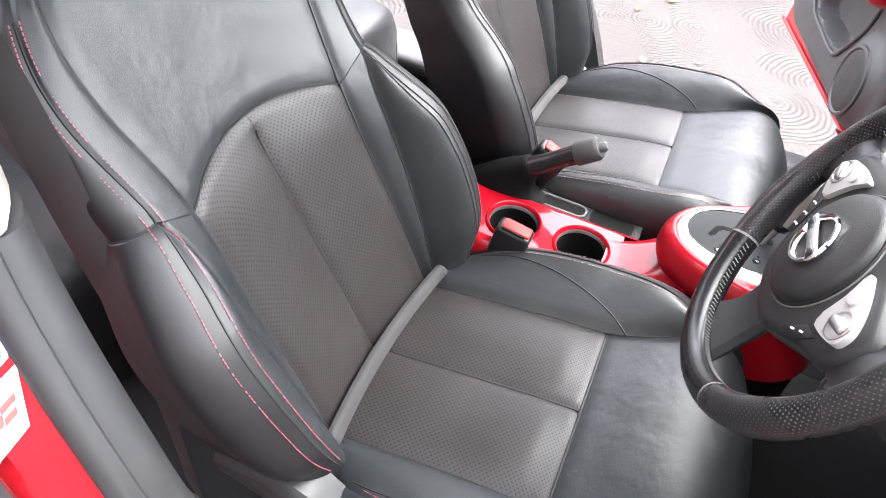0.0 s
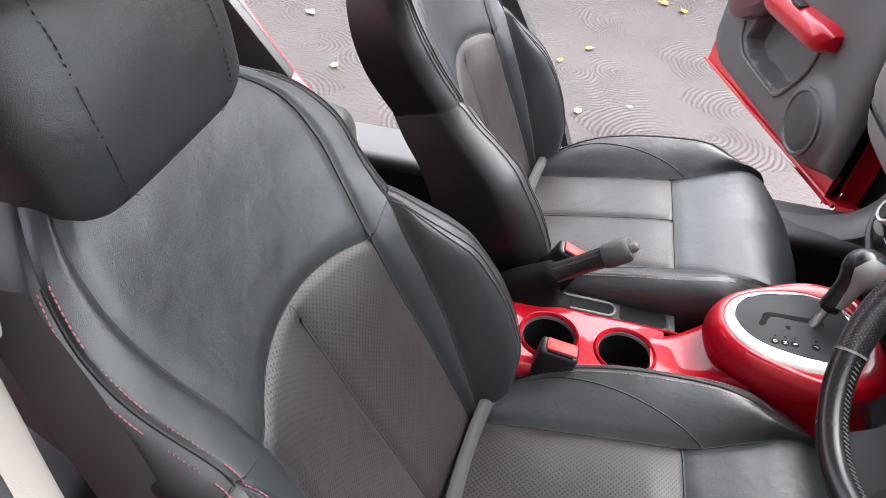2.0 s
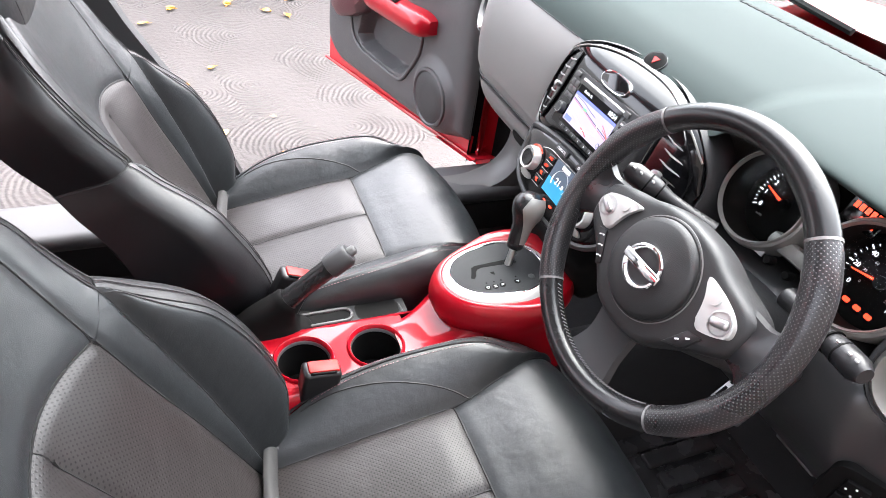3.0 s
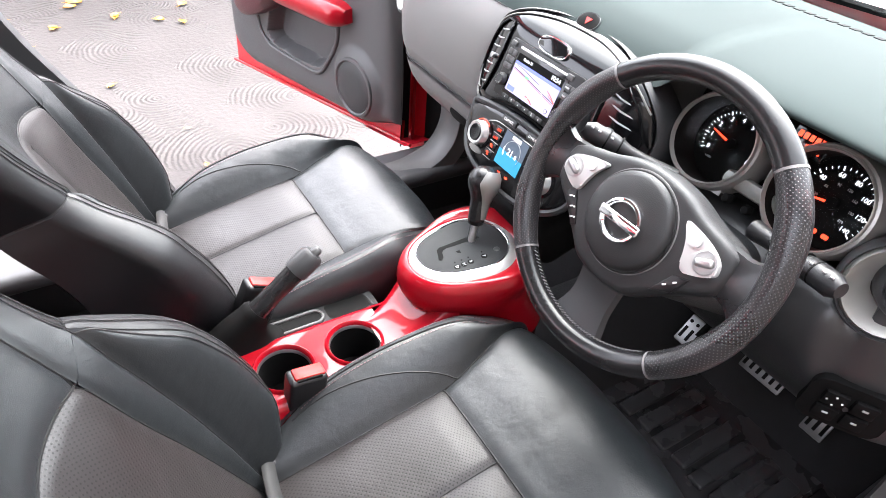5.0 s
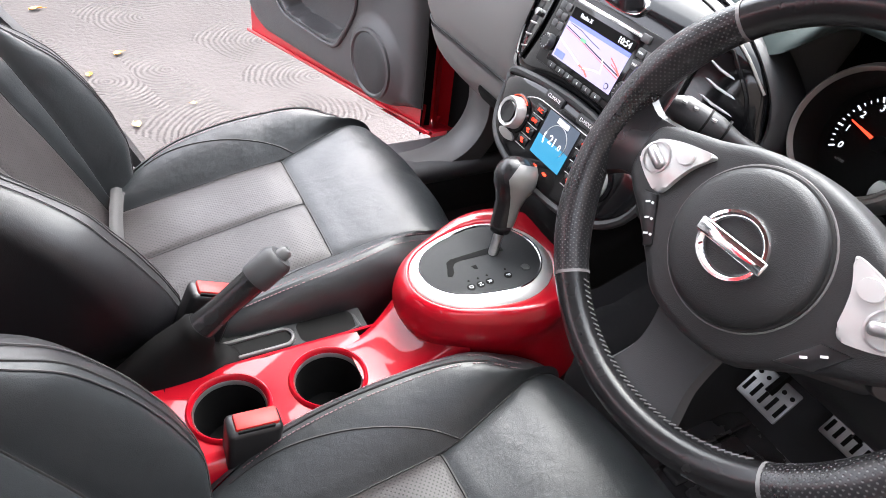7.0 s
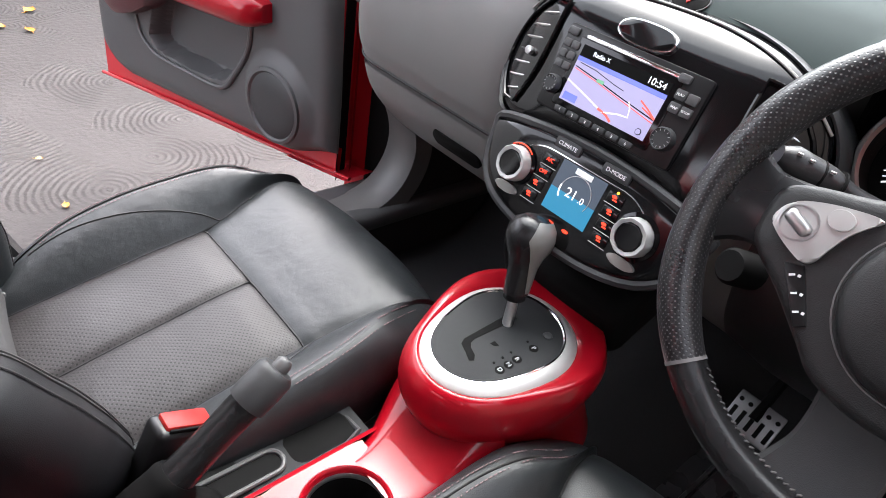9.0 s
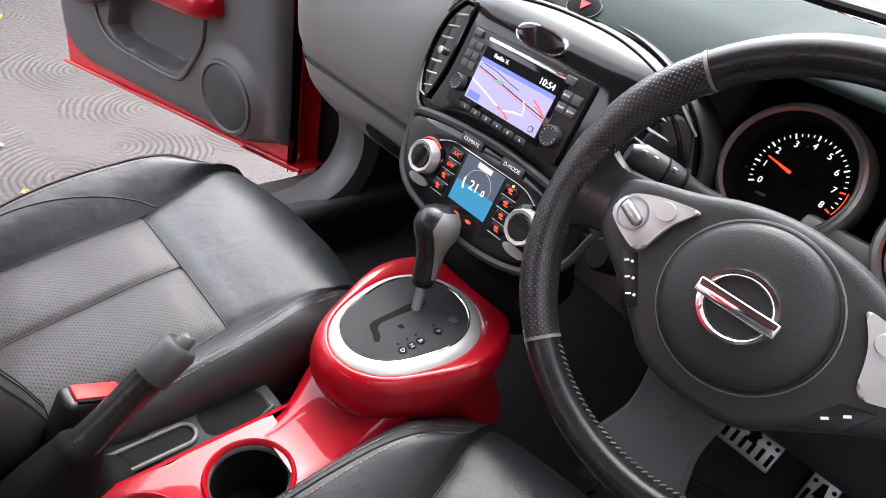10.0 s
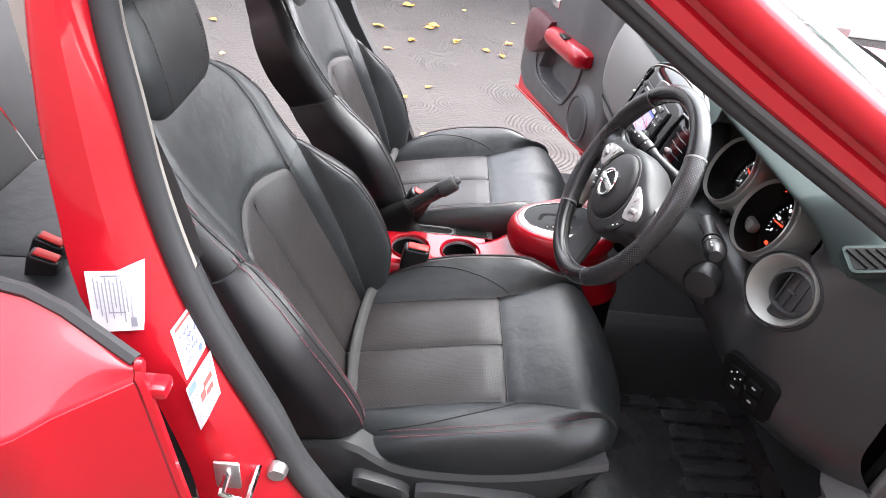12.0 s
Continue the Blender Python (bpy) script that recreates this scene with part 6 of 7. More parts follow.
for a, b, r in ((0.0770, 0.1010, 0.0105), (-0.0735, 0.1010, 0.0125)):
    bm = lathe([(r, 0.005), (r * 0.98, 0.014), (r * 0.86, 0.0165), (r * 0.8, 0.0155), (0, 0.0155)], Matrix(), 28)
    for v in bm.verts:
        v.co = stack(RX + a + v.co.x, b + v.co.y, v.co.z)
    part("radio_knob", bm, PLASTIC, ra, "black rotary knob")
    for k in range(12):
        t = 2 * math.pi * k / 12
        part("knob_tick", tube([stack(RX + a + math.cos(t) * r * 0.62, b + math.sin(t) * r * 0.62, 0.0160), stack(RX + a + math.cos(t) * r * 0.78, b + math.sin(t) * r * 0.78, 0.0165)], 0.0004, 4), GREY_MARK, ra)

# climate panel
cl = thing("climate_panel", "gloss black climate control panel with two silver knobs and lit screen", "control panel", tuple(stack(0, 0, 0)))
CLO = densify([(-0.148, 0.040), (-0.150, 0.02), (-0.140, -0.018), (-0.110, -0.045), (-0.06, -0.060), (0, -0.064), (0.06, -0.060), (0.110, -0.045), (0.140, -0.018), (0.150, 0.02), (0.148, 0.040), (0.08, 0.053), (0, 0.058), (-0.08, 0.053)], 3)
def cl_face(u, v):
    lo = curve_at([(-0.150, 0.012), (-0.140, -0.018), (-0.110, -0.045), (-0.06, -0.060), (0, -0.064), (0.06, -0.060), (0.110, -0.045), (0.140, -0.018), (0.150, 0.012)], u)
    hi = curve_at([(-0.150, 0.036), (-0.08, 0.052), (0, 0.057), (0.08, 0.052), (0.150, 0.036)], u)
    edge = min(v, 1 - v) * (hi - lo)
    return stack(u, lo + (hi - lo) * v, 0.002 - 0.006 * math.exp(-edge / 0.004))
part("panel_face", grid(cl_face, span(-0.150, 0.150, 48), [0, 0.03, 0.07, 0.12, 0.2, 0.35, 0.5, 0.65, 0.8, 0.88, 0.93, 0.97, 1]), GLOSS, cl, "gloss black panel")
part("panel_edge", tube([stack(a, b, -0.003) for a, b in CLO], 0.006, 8, closed=True), PLASTIC, cl)
part("chrome_arc", tube([stack(a, 0.036 - 6.0 * max(0, abs(a) - 0.05) ** 2 * 1.6, 0.0026) for a in span(-0.105, 0.105, 24)], 0.0008, 5), CHROME, cl)
for a in (0.087, -0.087):
    bm = lathe([(0.0265, 0.001), (0.0265, 0.004), (0.0225, 0.0055)], Matrix(), 36)
    for v in bm.verts:
        v.co = stack(a + v.co.x, v.co.y, v.co.z)
    part("knob_collar", bm, GLOSS, cl)
    bm = bmesh.new()
    grid(lambda u, v: stack(a + (0.0215 * (1 + 0.014 * math.cos(10 * u)) - (0, 0.0006, 0.002, 0.006)[v]) * math.cos(u), (0.0215 * (1 + 0.014 * math.cos(10 * u)) - (0, 0.0006, 0.002, 0.006)[v]) * math.sin(u), (0.003, 0.017, 0.0195, 0.0185)[v]), [2 * math.pi * k / 64 for k in range(64)], range(4), close_u=True, bm=bm)
    kn = part("climate_knob", bm, SILVER_BRIGHT, cl, "fluted satin silver knob")
    bm = lathe([(0.0148, 0.0184), (0.0138, 0.0200), (0.011, 0.0198), (0, 0.0196)], Matrix(), 32)
    for v in bm.verts:
        v.co = stack(a + v.co.x, v.co.y, v.co.z)
    part("knob_cap", bm, GLOSS, kn, "gloss black cap")
    stk("knob_wing", [(a + 0.018 * math.cos(t) * (1 + 0.0), -0.031 + 0.006 * math.sin(t)) for t in [2 * math.pi * k / 20 for k in range(20)]], 0.001, 0.005, SILVER, cl)
def cs(u, v):
    return (0.0315 - 0.063 * u, -0.026 + 0.060 * v)
def c_rect(name, u0, v0, u1, v1, h, mat, lab=""):
    stk(name, [cs(u0, v0), cs(u1, v0), cs(u1, v1), cs(u0, v1)], h - 0.0006, h, mat, cl, lab, 0.0)
c_rect("climate_screen", 0, 0.45, 1, 1, 0.0032, GLOW_SLATE, "lit climate display")
c_rect("climate_screen", 0, 0, 1, 0.45, 0.0032, GLOW_BLUE, "blue lower half of the display")
stack_text("21", 0.0160, *cs(0.46, 0.48), 0.0036, GLOW_WHITE, cl)
stack_text(".0", 0.0105, *cs(0.69, 0.46), 0.0036, GLOW_WHITE, cl)
part("dial_arc", tube([stack(cs(0.52, 0.5)[0] - 0.021 * math.cos(t), cs(0.52, 0.5)[1] + 0.021 * math.sin(t), 0.0034) for t in span(radians(-30), radians(210), 30)], 0.0006, 4), GREY_MARK, cl)
part("dial_arc", tube([stack(cs(0.52, 0.5)[0] + 0.021 * math.cos(t), cs(0.52, 0.5)[1] + 0.021 * math.sin(t), 0.0035) for t in span(radians(-28), radians(10), 8)], 0.0011, 4), GLOW_WHITE, cl)
c_rect("mode_tag", 0.33, 0.86, 0.70, 0.97, 0.0036, WHITE_MARK)
for tx, a in (("CLIMATE", 0.034), ("D-MODE", -0.034)):
    stk("mode_key", rounded(0.036, 0.0125, 0.003, 4, a, 0.0475), 0.001, 0.0045, PLASTIC, cl)
    stack_text(tx, 0.0066, a, 0.0475, 0.0048, WHITE_MARK, cl)
for sg in (1, -1):
    for i in range(4):
        a, b = sg * (0.047 + 0.002 * i), 0.024 - 0.0155 * i
        stk("climate_key", rounded(0.021, 0.0125, 0.002, 3, a, b), 0.001, 0.0035, GLOSS, cl)
        if sg == 1 and i < 2:
            stack_text(("A/C", "OFF")[i], 0.0066, a, b, 0.0038, GLOW_RED, cl)
        else:
            stk("key_symbol", oval(0.0034, 0.0018, 10, a + 0.0015, b + 0.0014), 0.0032, 0.0038, GLOW_RED, cl, "", 0.0)
            stk("key_symbol", rounded(0.006, 0.0016, 0.0006, 2, a, b - 0.002), 0.0032, 0.0038, GLOW_RED, cl, "", 0.0)
        stk("key_divider", rounded(0.022, 0.0006, 0.0002, 1, a, b - 0.0078), 0.002, 0.0036, GREY_MARK, cl, "", 0.0)
for a in (0.010, -0.012):
    stk("key_symbol", oval(0.0045, 0.0020, 12, a, -0.037), 0.0028, 0.0036, GLOW_RED, cl, "", 0.0)
stk("key_lamp", oval(0.0016, 0.0016, 10, -0.047, 0.031), 0.0034, 0.0042, GLOW_AMBER, cl, "", 0.0)
part("temperature_scale", tube([stack(0.087 + 0.0245 * math.cos(t), 0.0245 * math.sin(t), 0.0060) for t in span(radians(50), radians(130), 14)], 0.0008, 4), GLOW_RED, cl)

# ---- instrument cluster ----
ic = thing("instrument_cluster", "twin round dials with satin silver bezels and red needles", "instrument cluster", (0.40, -0.34, 1.0))
IN = Vector((-0.93, 0, 0.37))
DIALS = [((0.378, -0.259, 1.004), 0.0585), ((0.372, -0.420, 1.006), 0.0600)]
for (c, r), kind_ in zip(DIALS, ("rev", "speed")):
    m = frame_of(c, (0, -1, 0), IN)
    part("dial_tube", lathe([(r * 1.0, 0.021), (r * 0.99, 0.0), (r * 0.985, -0.034)], m, 48), MATT, ic)
    part("bezel", lathe([(r * 1.20, -0.03), (r * 1.18, 0.010), (r * 1.13, 0.019), (r * 1.07, 0.020), (r * 1.065, 0.027), (r * 1.04, 0.028), (r * 1.0, 0.020)], m, 48), BEZEL, ic, "satin silver dial bezel")
    m = m @ Matrix.Translation((0, 0, -0.032))
    part("dial_face", lathe([(r, 0.0), (0, 0.0)], m, 48), MATT, ic, "black dial face")
    count, step = (9, 1) if kind_ == "rev" else (8, 20)
    for k in range(count):
        t = radians(210 - 230 * k / (count - 1)) if kind_ == "rev" else radians(215 - 250 * k / (count - 1))
        d = Vector((math.cos(t), math.sin(t), 0))
        tag = "dial_mark"
        part(tag, tube([m @ (d * r * 0.70 + Vector((0, 0, 0.0008))), m @ (d * r * 0.79 + Vector((0, 0, 0.0008)))], 0.0009, 4), GLOW_WHITE if not (kind_ == "rev" and k > 6) else GLOW_RED, ic)
        if k < count - 1:
            for q in range(1, 4):
                t2 = t - radians((230 if kind_ == "rev" else 250) / (count - 1) * q / 4)
                d2 = Vector((math.cos(t2), math.sin(t2), 0))
                part("minor_mark", tube([m @ (d2 * r * 0.73 + Vector((0, 0, 0.0008))), m @ (d2 * r * 0.78 + Vector((0, 0, 0.0008)))], 0.0005, 3), GLOW_WHITE, ic)
        lettering(str(k * step), 0.0092 if kind_ == "rev" else 0.0084, m @ Matrix.Translation(d * r * 0.60 + Vector((0, 0, 0.0008))), GLOW_WHITE, ic, name="dial_number")
        if kind_ == "speed":
            lettering(str(k * 30), 0.0048, m @ Matrix.Translation(d * r * 0.40 + Vector((0, 0, 0.0008))), GREY_MARK, ic, name="dial_number")
    t = radians(168) if kind_ == "rev" else radians(190)
    d = Vector((math.cos(t), math.sin(t), 0))
    part("needle", tube([m @ Vector((0, 0, 0.005)), m @ (d * r * 0.62 + Vector((0, 0, 0.004)))], [0.0022, 0.0007], 6), GLOW_RED, ic, "lit red needle")
    part("needle_hub", lathe([(0.008, 0.0), (0.0075, 0.007), (0, 0.008)], m, 18), MATT, ic)
    if kind_ == "speed":
        for k in range(3):
            part("warning_lamp", prism(rounded(0.009, 0.006, 0.002, 3, -0.016 + 0.016 * k, -r * 0.66), 0.0, 0.0008, m, 0.0), GLOW_RED, ic)
    lettering("x1000", 0.0042, m @ Matrix.Translation((-0.022, -0.030, 0.0008)), GREY_MARK, ic) if kind_ == "rev" else None
    if kind_ == "rev":
        part("red_band", tube([m @ Vector((r * 0.83 * math.cos(radians(q)), r * 0.83 * math.sin(radians(q)), 0.0008)) for q in span(-20, 10, 14)], 0.0006, 4), GLOW_RED, ic)
    pn = part("dial_glass", lathe([(r * 0.99, 0.046), (0, 0.046)], m, 40), DIALGLASS, ic)
    pn.visible_shadow = False
    part("trip_knob", lathe([(0.006, 0.0), (0.006, 0.012), (0.0045, 0.014), (0, 0.014)], frame_of((0.352, -0.318 if kind_ == "rev" else -0.350, 0.953), (0, -1, 0), IN), 16), MATT, ic)
mc = frame_of((0.400, -0.362, 1.050), (0, -1, 0), IN)
part("cluster_backing", rbox((0.34, 0.16, 0.01), frame_of((0.424, -0.341, 1.000), (0, -1, 0), IN), 0.004), MATT, ic)
part("trip_display", prism(rounded(0.050, 0.034, 0.004, 3), 0, 0.002, mc), GLOSS, ic)
for k in range(5):
    part("display_bar", rbox((0.0055, 0.008, 0.0006), mc @ Matrix.Translation((-0.016 + 0.008 * k, 0.006, 0.0025)), 0.0), GLOW_RED, ic, "lit red digits")
for k in range(3):
    part("display_bar", rbox((0.0050, 0.007, 0.0006), mc @ Matrix.Translation((0.0 + 0.008 * k, -0.006, 0.0025)), 0.0), GLOW_RED, ic)
part("cluster_bridge", rbox((0.10, 0.022, 0.02), frame_of((0.366, -0.341, 0.972), (0, -1, 0), IN), 0.008), SILVER, ic)
part("cluster_card", rbox((0.024, 0.008, 0.002), frame_of((0.352, -0.290, 0.951), (0, -1, 0), IN), 0.0), PAPER, ic)


# ---- steering wheel and column ----
sw = thing("steering_wheel", "three-spoke black leather steering wheel with silver switch plates", "steering wheel", (0.146, -0.334, 0.999))
WM = frame_of((0.146, -0.334, 0.999), (0, -1, 0), (-0.914, 0, 0.407))
WR, WT = 0.1705, 0.0157


def rim(t0, t1, n, mat, name, label="", thick=1.0):
    """t: degrees from the driver's right, anticlockwise."""
    bm = bmesh.new()
    def fn(u, v):
        t = radians(u)
        grip = 1 + 0.14 * math.exp(-((abs(((u + 180) % 360) - 180) - 28) / 16) ** 2) + 0.14 * math.exp(-((abs(((u + 180) % 360) - 180) - 152) / 16) ** 2)
        r = WT * thick * grip
        rr = WR + r * math.cos(v) * 0.95
        return WM @ Vector((rr * math.cos(t), rr * math.sin(t), r * math.sin(v)))
    grid(fn, span(t0, t1, n), [2 * math.pi * k / 18 for k in range(18)], close_v=True, uv=lambda u, v: (radians(u) * WR, v * WT), bm=bm)
    return part(name, bm, mat, sw, label)


rim(47, 133, 34, RIM_LEATHER, "rim_top", "smooth black leather rim")
rim(133, 227, 40, PERF_RIM, "rim_side", "perforated black leather grip")
rim(227, 313, 34, RIM_LEATHER, "rim_bottom", "smooth black leather rim")
rim(-47, 47, 40, PERF_RIM, "rim_side", "perforated black leather grip")
for t in (47, 133, 227, 313):
    rim(t - 0.5, t + 0.5, 3, THREAD_PALE, "rim_seam", "pale rim seam", 1.035)
for t0, t1 in ((140, 168), (192, 222), (230, 310), (318, 348), (12, 40)):
    for k in range(int((t1 - t0) / 1.9)):
        a, b = radians(t0 + k * 1.9), radians(t0 + k * 1.9 + 0.9)
        q = WR - WT * 0.98
        part("rim_stitch", tube([WM @ Vector((q * math.cos(a), q * math.sin(a), 0.003)), WM @ Vector((q * math.cos(b), q * math.sin(b), -0.003))], 0.0007, 4), THREAD_PALE, sw)
# hub body, a rounded shield
HUB = densify([(-0.132, 0.018), (-0.118, 0.032), (-0.075, 0.043), (-0.04, 0.055), (0, 0.060), (0.04, 0.055), (0.075, 0.043), (0.118, 0.032), (0.132, 0.018), (0.131, -0.012), (0.120, -0.026), (0.095, -0.043), (0.064, -0.068), (0.040, -0.086), (0, -0.092), (-0.040, -0.086), (-0.064, -0.068), (-0.095, -0.043), (-0.120, -0.026), (-0.131, -0.012)], 4)
part("hub", loft_plates([[WM @ Vector((x * g, (y + 0.012) * g - 0.012, h)) for x, y in HUB] for g, h in ((0.93, -0.050), (0.99, -0.034), (1.0, -0.016), (0.997, -0.007), (0.985, -0.001), (0.965, 0.003), (0.93, 0.0058), (0.86, 0.0070))]), HUB_BLACK, sw, "black grained hub")
part("airbag_cover", lathe([(0.0590, 0.0), (0.0585, 0.012), (0.056, 0.0165), (0.052, 0.0185), (0.042, 0.0215), (0.024, 0.0235), (0, 0.024)], WM @ Matrix.Translation((0, -0.009, 0)), 56), HUB_BLACK, sw, "round black airbag cover")
part("cover_edge", tube([WM @ Vector((0.0612 * math.cos(a), -0.009 + 0.0612 * math.sin(a), 0.0072)) for a in [2 * math.pi * k / 60 for k in range(60)]], 0.0009, 6, closed=True), THREAD_PALE, sw)
part("cover_groove", tube([WM @ Vector((0.0592 * math.cos(a), -0.009 + 0.0592 * math.sin(a), 0.0085)) for a in [2 * math.pi * k / 60 for k in range(60)]], 0.0016, 6, closed=True), SEAM, sw)
lg = WM @ Matrix.Translation((0, -0.009, 0.0245))
part("emblem_ring", tube([lg @ Vector((0.0245 * math.cos(a), 0.0225 * math.sin(a), 0.001)) for a in [2 * math.pi * k / 48 for k in range(48)]], 0.0040, 8, closed=True, flat=0.7), CHROME, sw, "chrome emblem ring")
part("emblem_bar", rbox((0.060, 0.0115, 0.005), lg @ Matrix.Translation((0, 0, 0.003)), 0.002, 3), CHROME, sw, "plain chrome emblem bar")
# spokes at the sides and below
for sg in (-1, 1):
    rows = []
    for f in span(0, 1, 12):
        x = sg * (0.085 + 0.080 * f)
        hw = 0.0285 + 0.022 * max(0, f - 0.6) ** 1.6 / 0.4 ** 1.6
        yc = 0.008 - 0.006 * f
        zt = 0.004 - 0.006 * math.sin(f * 3.1)
        rows.append([WM @ Vector((x, yc + hw * a, zt + b)) for a, b in ((-1, -0.012), (-0.92, -0.003), (-0.5, 0.002), (0, 0.003), (0.5, 0.002), (0.92, -0.003), (1, -0.012), (0.8, -0.022), (-0.8, -0.022))])
    part("spoke", loft_plates(rows), PERF_RIM, sw, "leather-wrapped side spoke")
    plate = [(0.121, 0.002), (0.118, 0.013), (0.108, 0.021), (0.092, 0.027), (0.076, 0.0305), (0.064, 0.0320), (0.0608, 0.0300), (0.066, 0.0235), (0.073, 0.013), (0.078, 0.000), (0.0815, -0.012), (0.086, -0.0165), (0.093, -0.0155), (0.106, -0.010), (0.116, -0.004)]
    pl = part("switch_plate", prism(densify([(sg * x, y) for x, y in plate], 3), -0.004, 0.0125, WM, 0.003), SILVER_BRIGHT, sw, "satin silver switch plate")
    part("switch_ring", lathe([(0.0135, 0.010), (0.0135, 0.0135), (0.0120, 0.0138)], WM @ Matrix.Translation((sg * 0.104, 0.006, 0)), 24), STEEL, pl)
    part("switch_rocker", rbox((0.010, 0.022, 0.010), WM @ Matrix.Translation((sg * 0.104, 0.006, 0.0125)) @ Matrix.Rotation(radians(-sg * 65), 4, "Z"), 0.004, 3), STEEL, pl, "ribbed rocker switch")
    part("switch_button", lathe([(0.0075, 0.012), (0.007, 0.0148), (0, 0.0152)], WM @ Matrix.Translation((sg * 0.082, 0.0200, 0)), 20, sx=1.2), SILVER_BRIGHT, pl)
    if sg < 0:
        part("key_strip", prism([(-0.098, -0.022), (-0.085, -0.018), (-0.062, -0.053), (-0.069, -0.058)], 0.0, 0.0085, WM, 0.001), FASCIA, sw, "gloss black key strip")
        for k in range(3):
            part("key_symbol", rbox((0.0040, 0.0016, 0.001), WM @ Matrix.Translation((-0.0885 + 0.0078 * k, -0.027 - 0.0105 * k, 0.0092)) @ Matrix.Rotation(radians(35), 4, "Z"), 0.0), WHITE_MARK, sw)
            part("key_symbol", rbox((0.0020, 0.0020, 0.001), WM @ Matrix.Translation((-0.0840 + 0.0078 * k, -0.0255 - 0.0105 * k, 0.0092)), 0.0), WHITE_MARK, sw)
    else:
        part("key_strip", prism([(0.066, -0.056), (0.081, -0.026), (0.100, -0.020), (0.089, -0.044)], 0.0, 0.0085, WM, 0.001), FASCIA, sw, "gloss black key strip")
        for k in range(2):
            part("key_symbol", rbox((0.0045, 0.0018, 0.001), WM @ Matrix.Translation((0.079 + 0.009 * k, -0.040 + 0.009 * k, 0.0092)) @ Matrix.Rotation(radians(40), 4, "Z"), 0.0), WHITE_MARK, sw)
rows = []
for f in span(0, 1, 14):
    y = -0.070 - 0.095 * f
    hw = 0.038 - 0.006 * math.sin(f * math.pi) + 0.016 * max(0, f - 0.6)
    zt = 0.002 - 0.010 * math.sin(f * 2.6)
    rows.append([WM @ Vector((hw * a, y, zt + b)) for a, b in ((-1, -0.010), (-0.9, -0.002), (0, 0.001), (0.9, -0.002), (1, -0.010), (0.8, -0.018), (-0.8, -0.018))])
part("spoke", loft_plates(rows), PLASTIC, sw, "dark grey plastic lower spoke")

col = thing("steering_column", "black plastic steering column shroud with two stalks", "steering column", (0.28, -0.334, 0.93))
rows = []
for f in span(0, 1, 10):
    d = -0.045 - 0.20 * f
    hw, hh = 0.066 + 0.016 * f, 0.052 + 0.008 * f
    rows.append([WM @ Vector((hw * c, -0.030 + hh * s - 0.02 * f, d)) for c, s in oval(1, 1, 24, p=3.2)])
part("shroud", loft_plates(rows), PLASTIC, col, "black grained plastic shroud")
part("column_cap", lathe([(0.031, -0.02), (0.030, 0.004), (0.026, 0.009), (0, 0.011)], frame_of((0.298, -0.425, 0.878), (0, -1, 0), (-0.55, -0.75, -0.1)), 28), LOWER_SHADED, col)
part("ignition", lathe([(0.017, -0.03), (0.017, 0.0), (0.014, 0.004), (0, 0.004)], frame_of((0.205, -0.185, 0.915), (0, -1, 0), (-0.8, 0.3, 0.3)), 20), MATT, col, "black ignition barrel")
for name, p0, p1, twist in (("stalk", (0.262, -0.285, 0.990), (0.190, -0.181, 1.026), 0), ("stalk", (0.275, -0.405, 0.985), (0.240, -0.530, 1.004), 1)):
    p0, p1 = Vector(p0), Vector(p1)
    ps = [p0 + (p1 - p0) * f for f in span(0, 1, 12)]
    rs = [curve_at([(0, 0.013), (0.3, 0.010), (0.55, 0.010), (0.62, 0.0135), (0.85, 0.0145), (0.97, 0.0138), (1, 0.009)], f) for f in span(0, 1, 12)]
    so_ = part(name, tube(ps, rs, 18), STALK, col, "black control stalk")
    for f in (0.60, 0.74):
        q = p0 + (p1 - p0) * f
        part("stalk_band", tube([q, q + (p1 - p0).normalized() * 0.002], 0.0148, 18), MATT, so_)
    for f in (0.66, 0.8, 0.88):
        q = p0 + (p1 - p0) * f + Vector((-0.010, -0.003, 0.0135))
        part("stalk_mark", rbox((0.0022, 0.004, 0.002), Matrix.Translation(q), 0.0), GREY_MARK, so_)

# ---- lower dash switches, pedals, mat ----
ls = thing("switch_panel", "black lower dash switch panel with small rocker switches", "switch panel", (0.37, -0.55, 0.79))
_e0, _e1 = Vector(dash_at(-0.545, 9.8)), Vector(dash_at(-0.60, 9.8))
_e2, _e3 = Vector(dash_at(-0.57, 9.5)), Vector(dash_at(-0.57, 10.1))
LN = (_e1 - _e0).cross(_e3 - _e2).normalized()
LN = LN if LN.x < 0 else -LN
lm = frame_of((_e2 + _e3) / 2, (_e1 - _e0), LN)
part("panel", prism(rounded(0.10, 0.095, 0.02), -0.012, 0.002, lm, 0.0015), MATT, ls)
for i in range(2):
    for j in range(2):
        part("rocker", rbox((0.028, 0.028, 0.008), lm @ Matrix.Translation((-0.018 + 0.034 * i, -0.018 + 0.034 * j, 0.004)), 0.003), MATT, ls)
        if (i, j) == (0, 1):
            for q in range(4):
                part("switch_mark", prism(oval(0.0014, 0.0014, 8, -0.018 + 0.009 * math.cos(q * math.pi / 2), 0.016 + 0.009 * math.sin(q * math.pi / 2)), 0.006, 0.0092, lm, 0.0), WHITE_MARK, ls)
            continue
        part("switch_mark", rbox((0.007, 0.0035, 0.001), lm @ Matrix.Translation((-0.018 + 0.034 * i, -0.014 + 0.034 * j, 0.0082)), 0.0), GREY_MARK, ls)


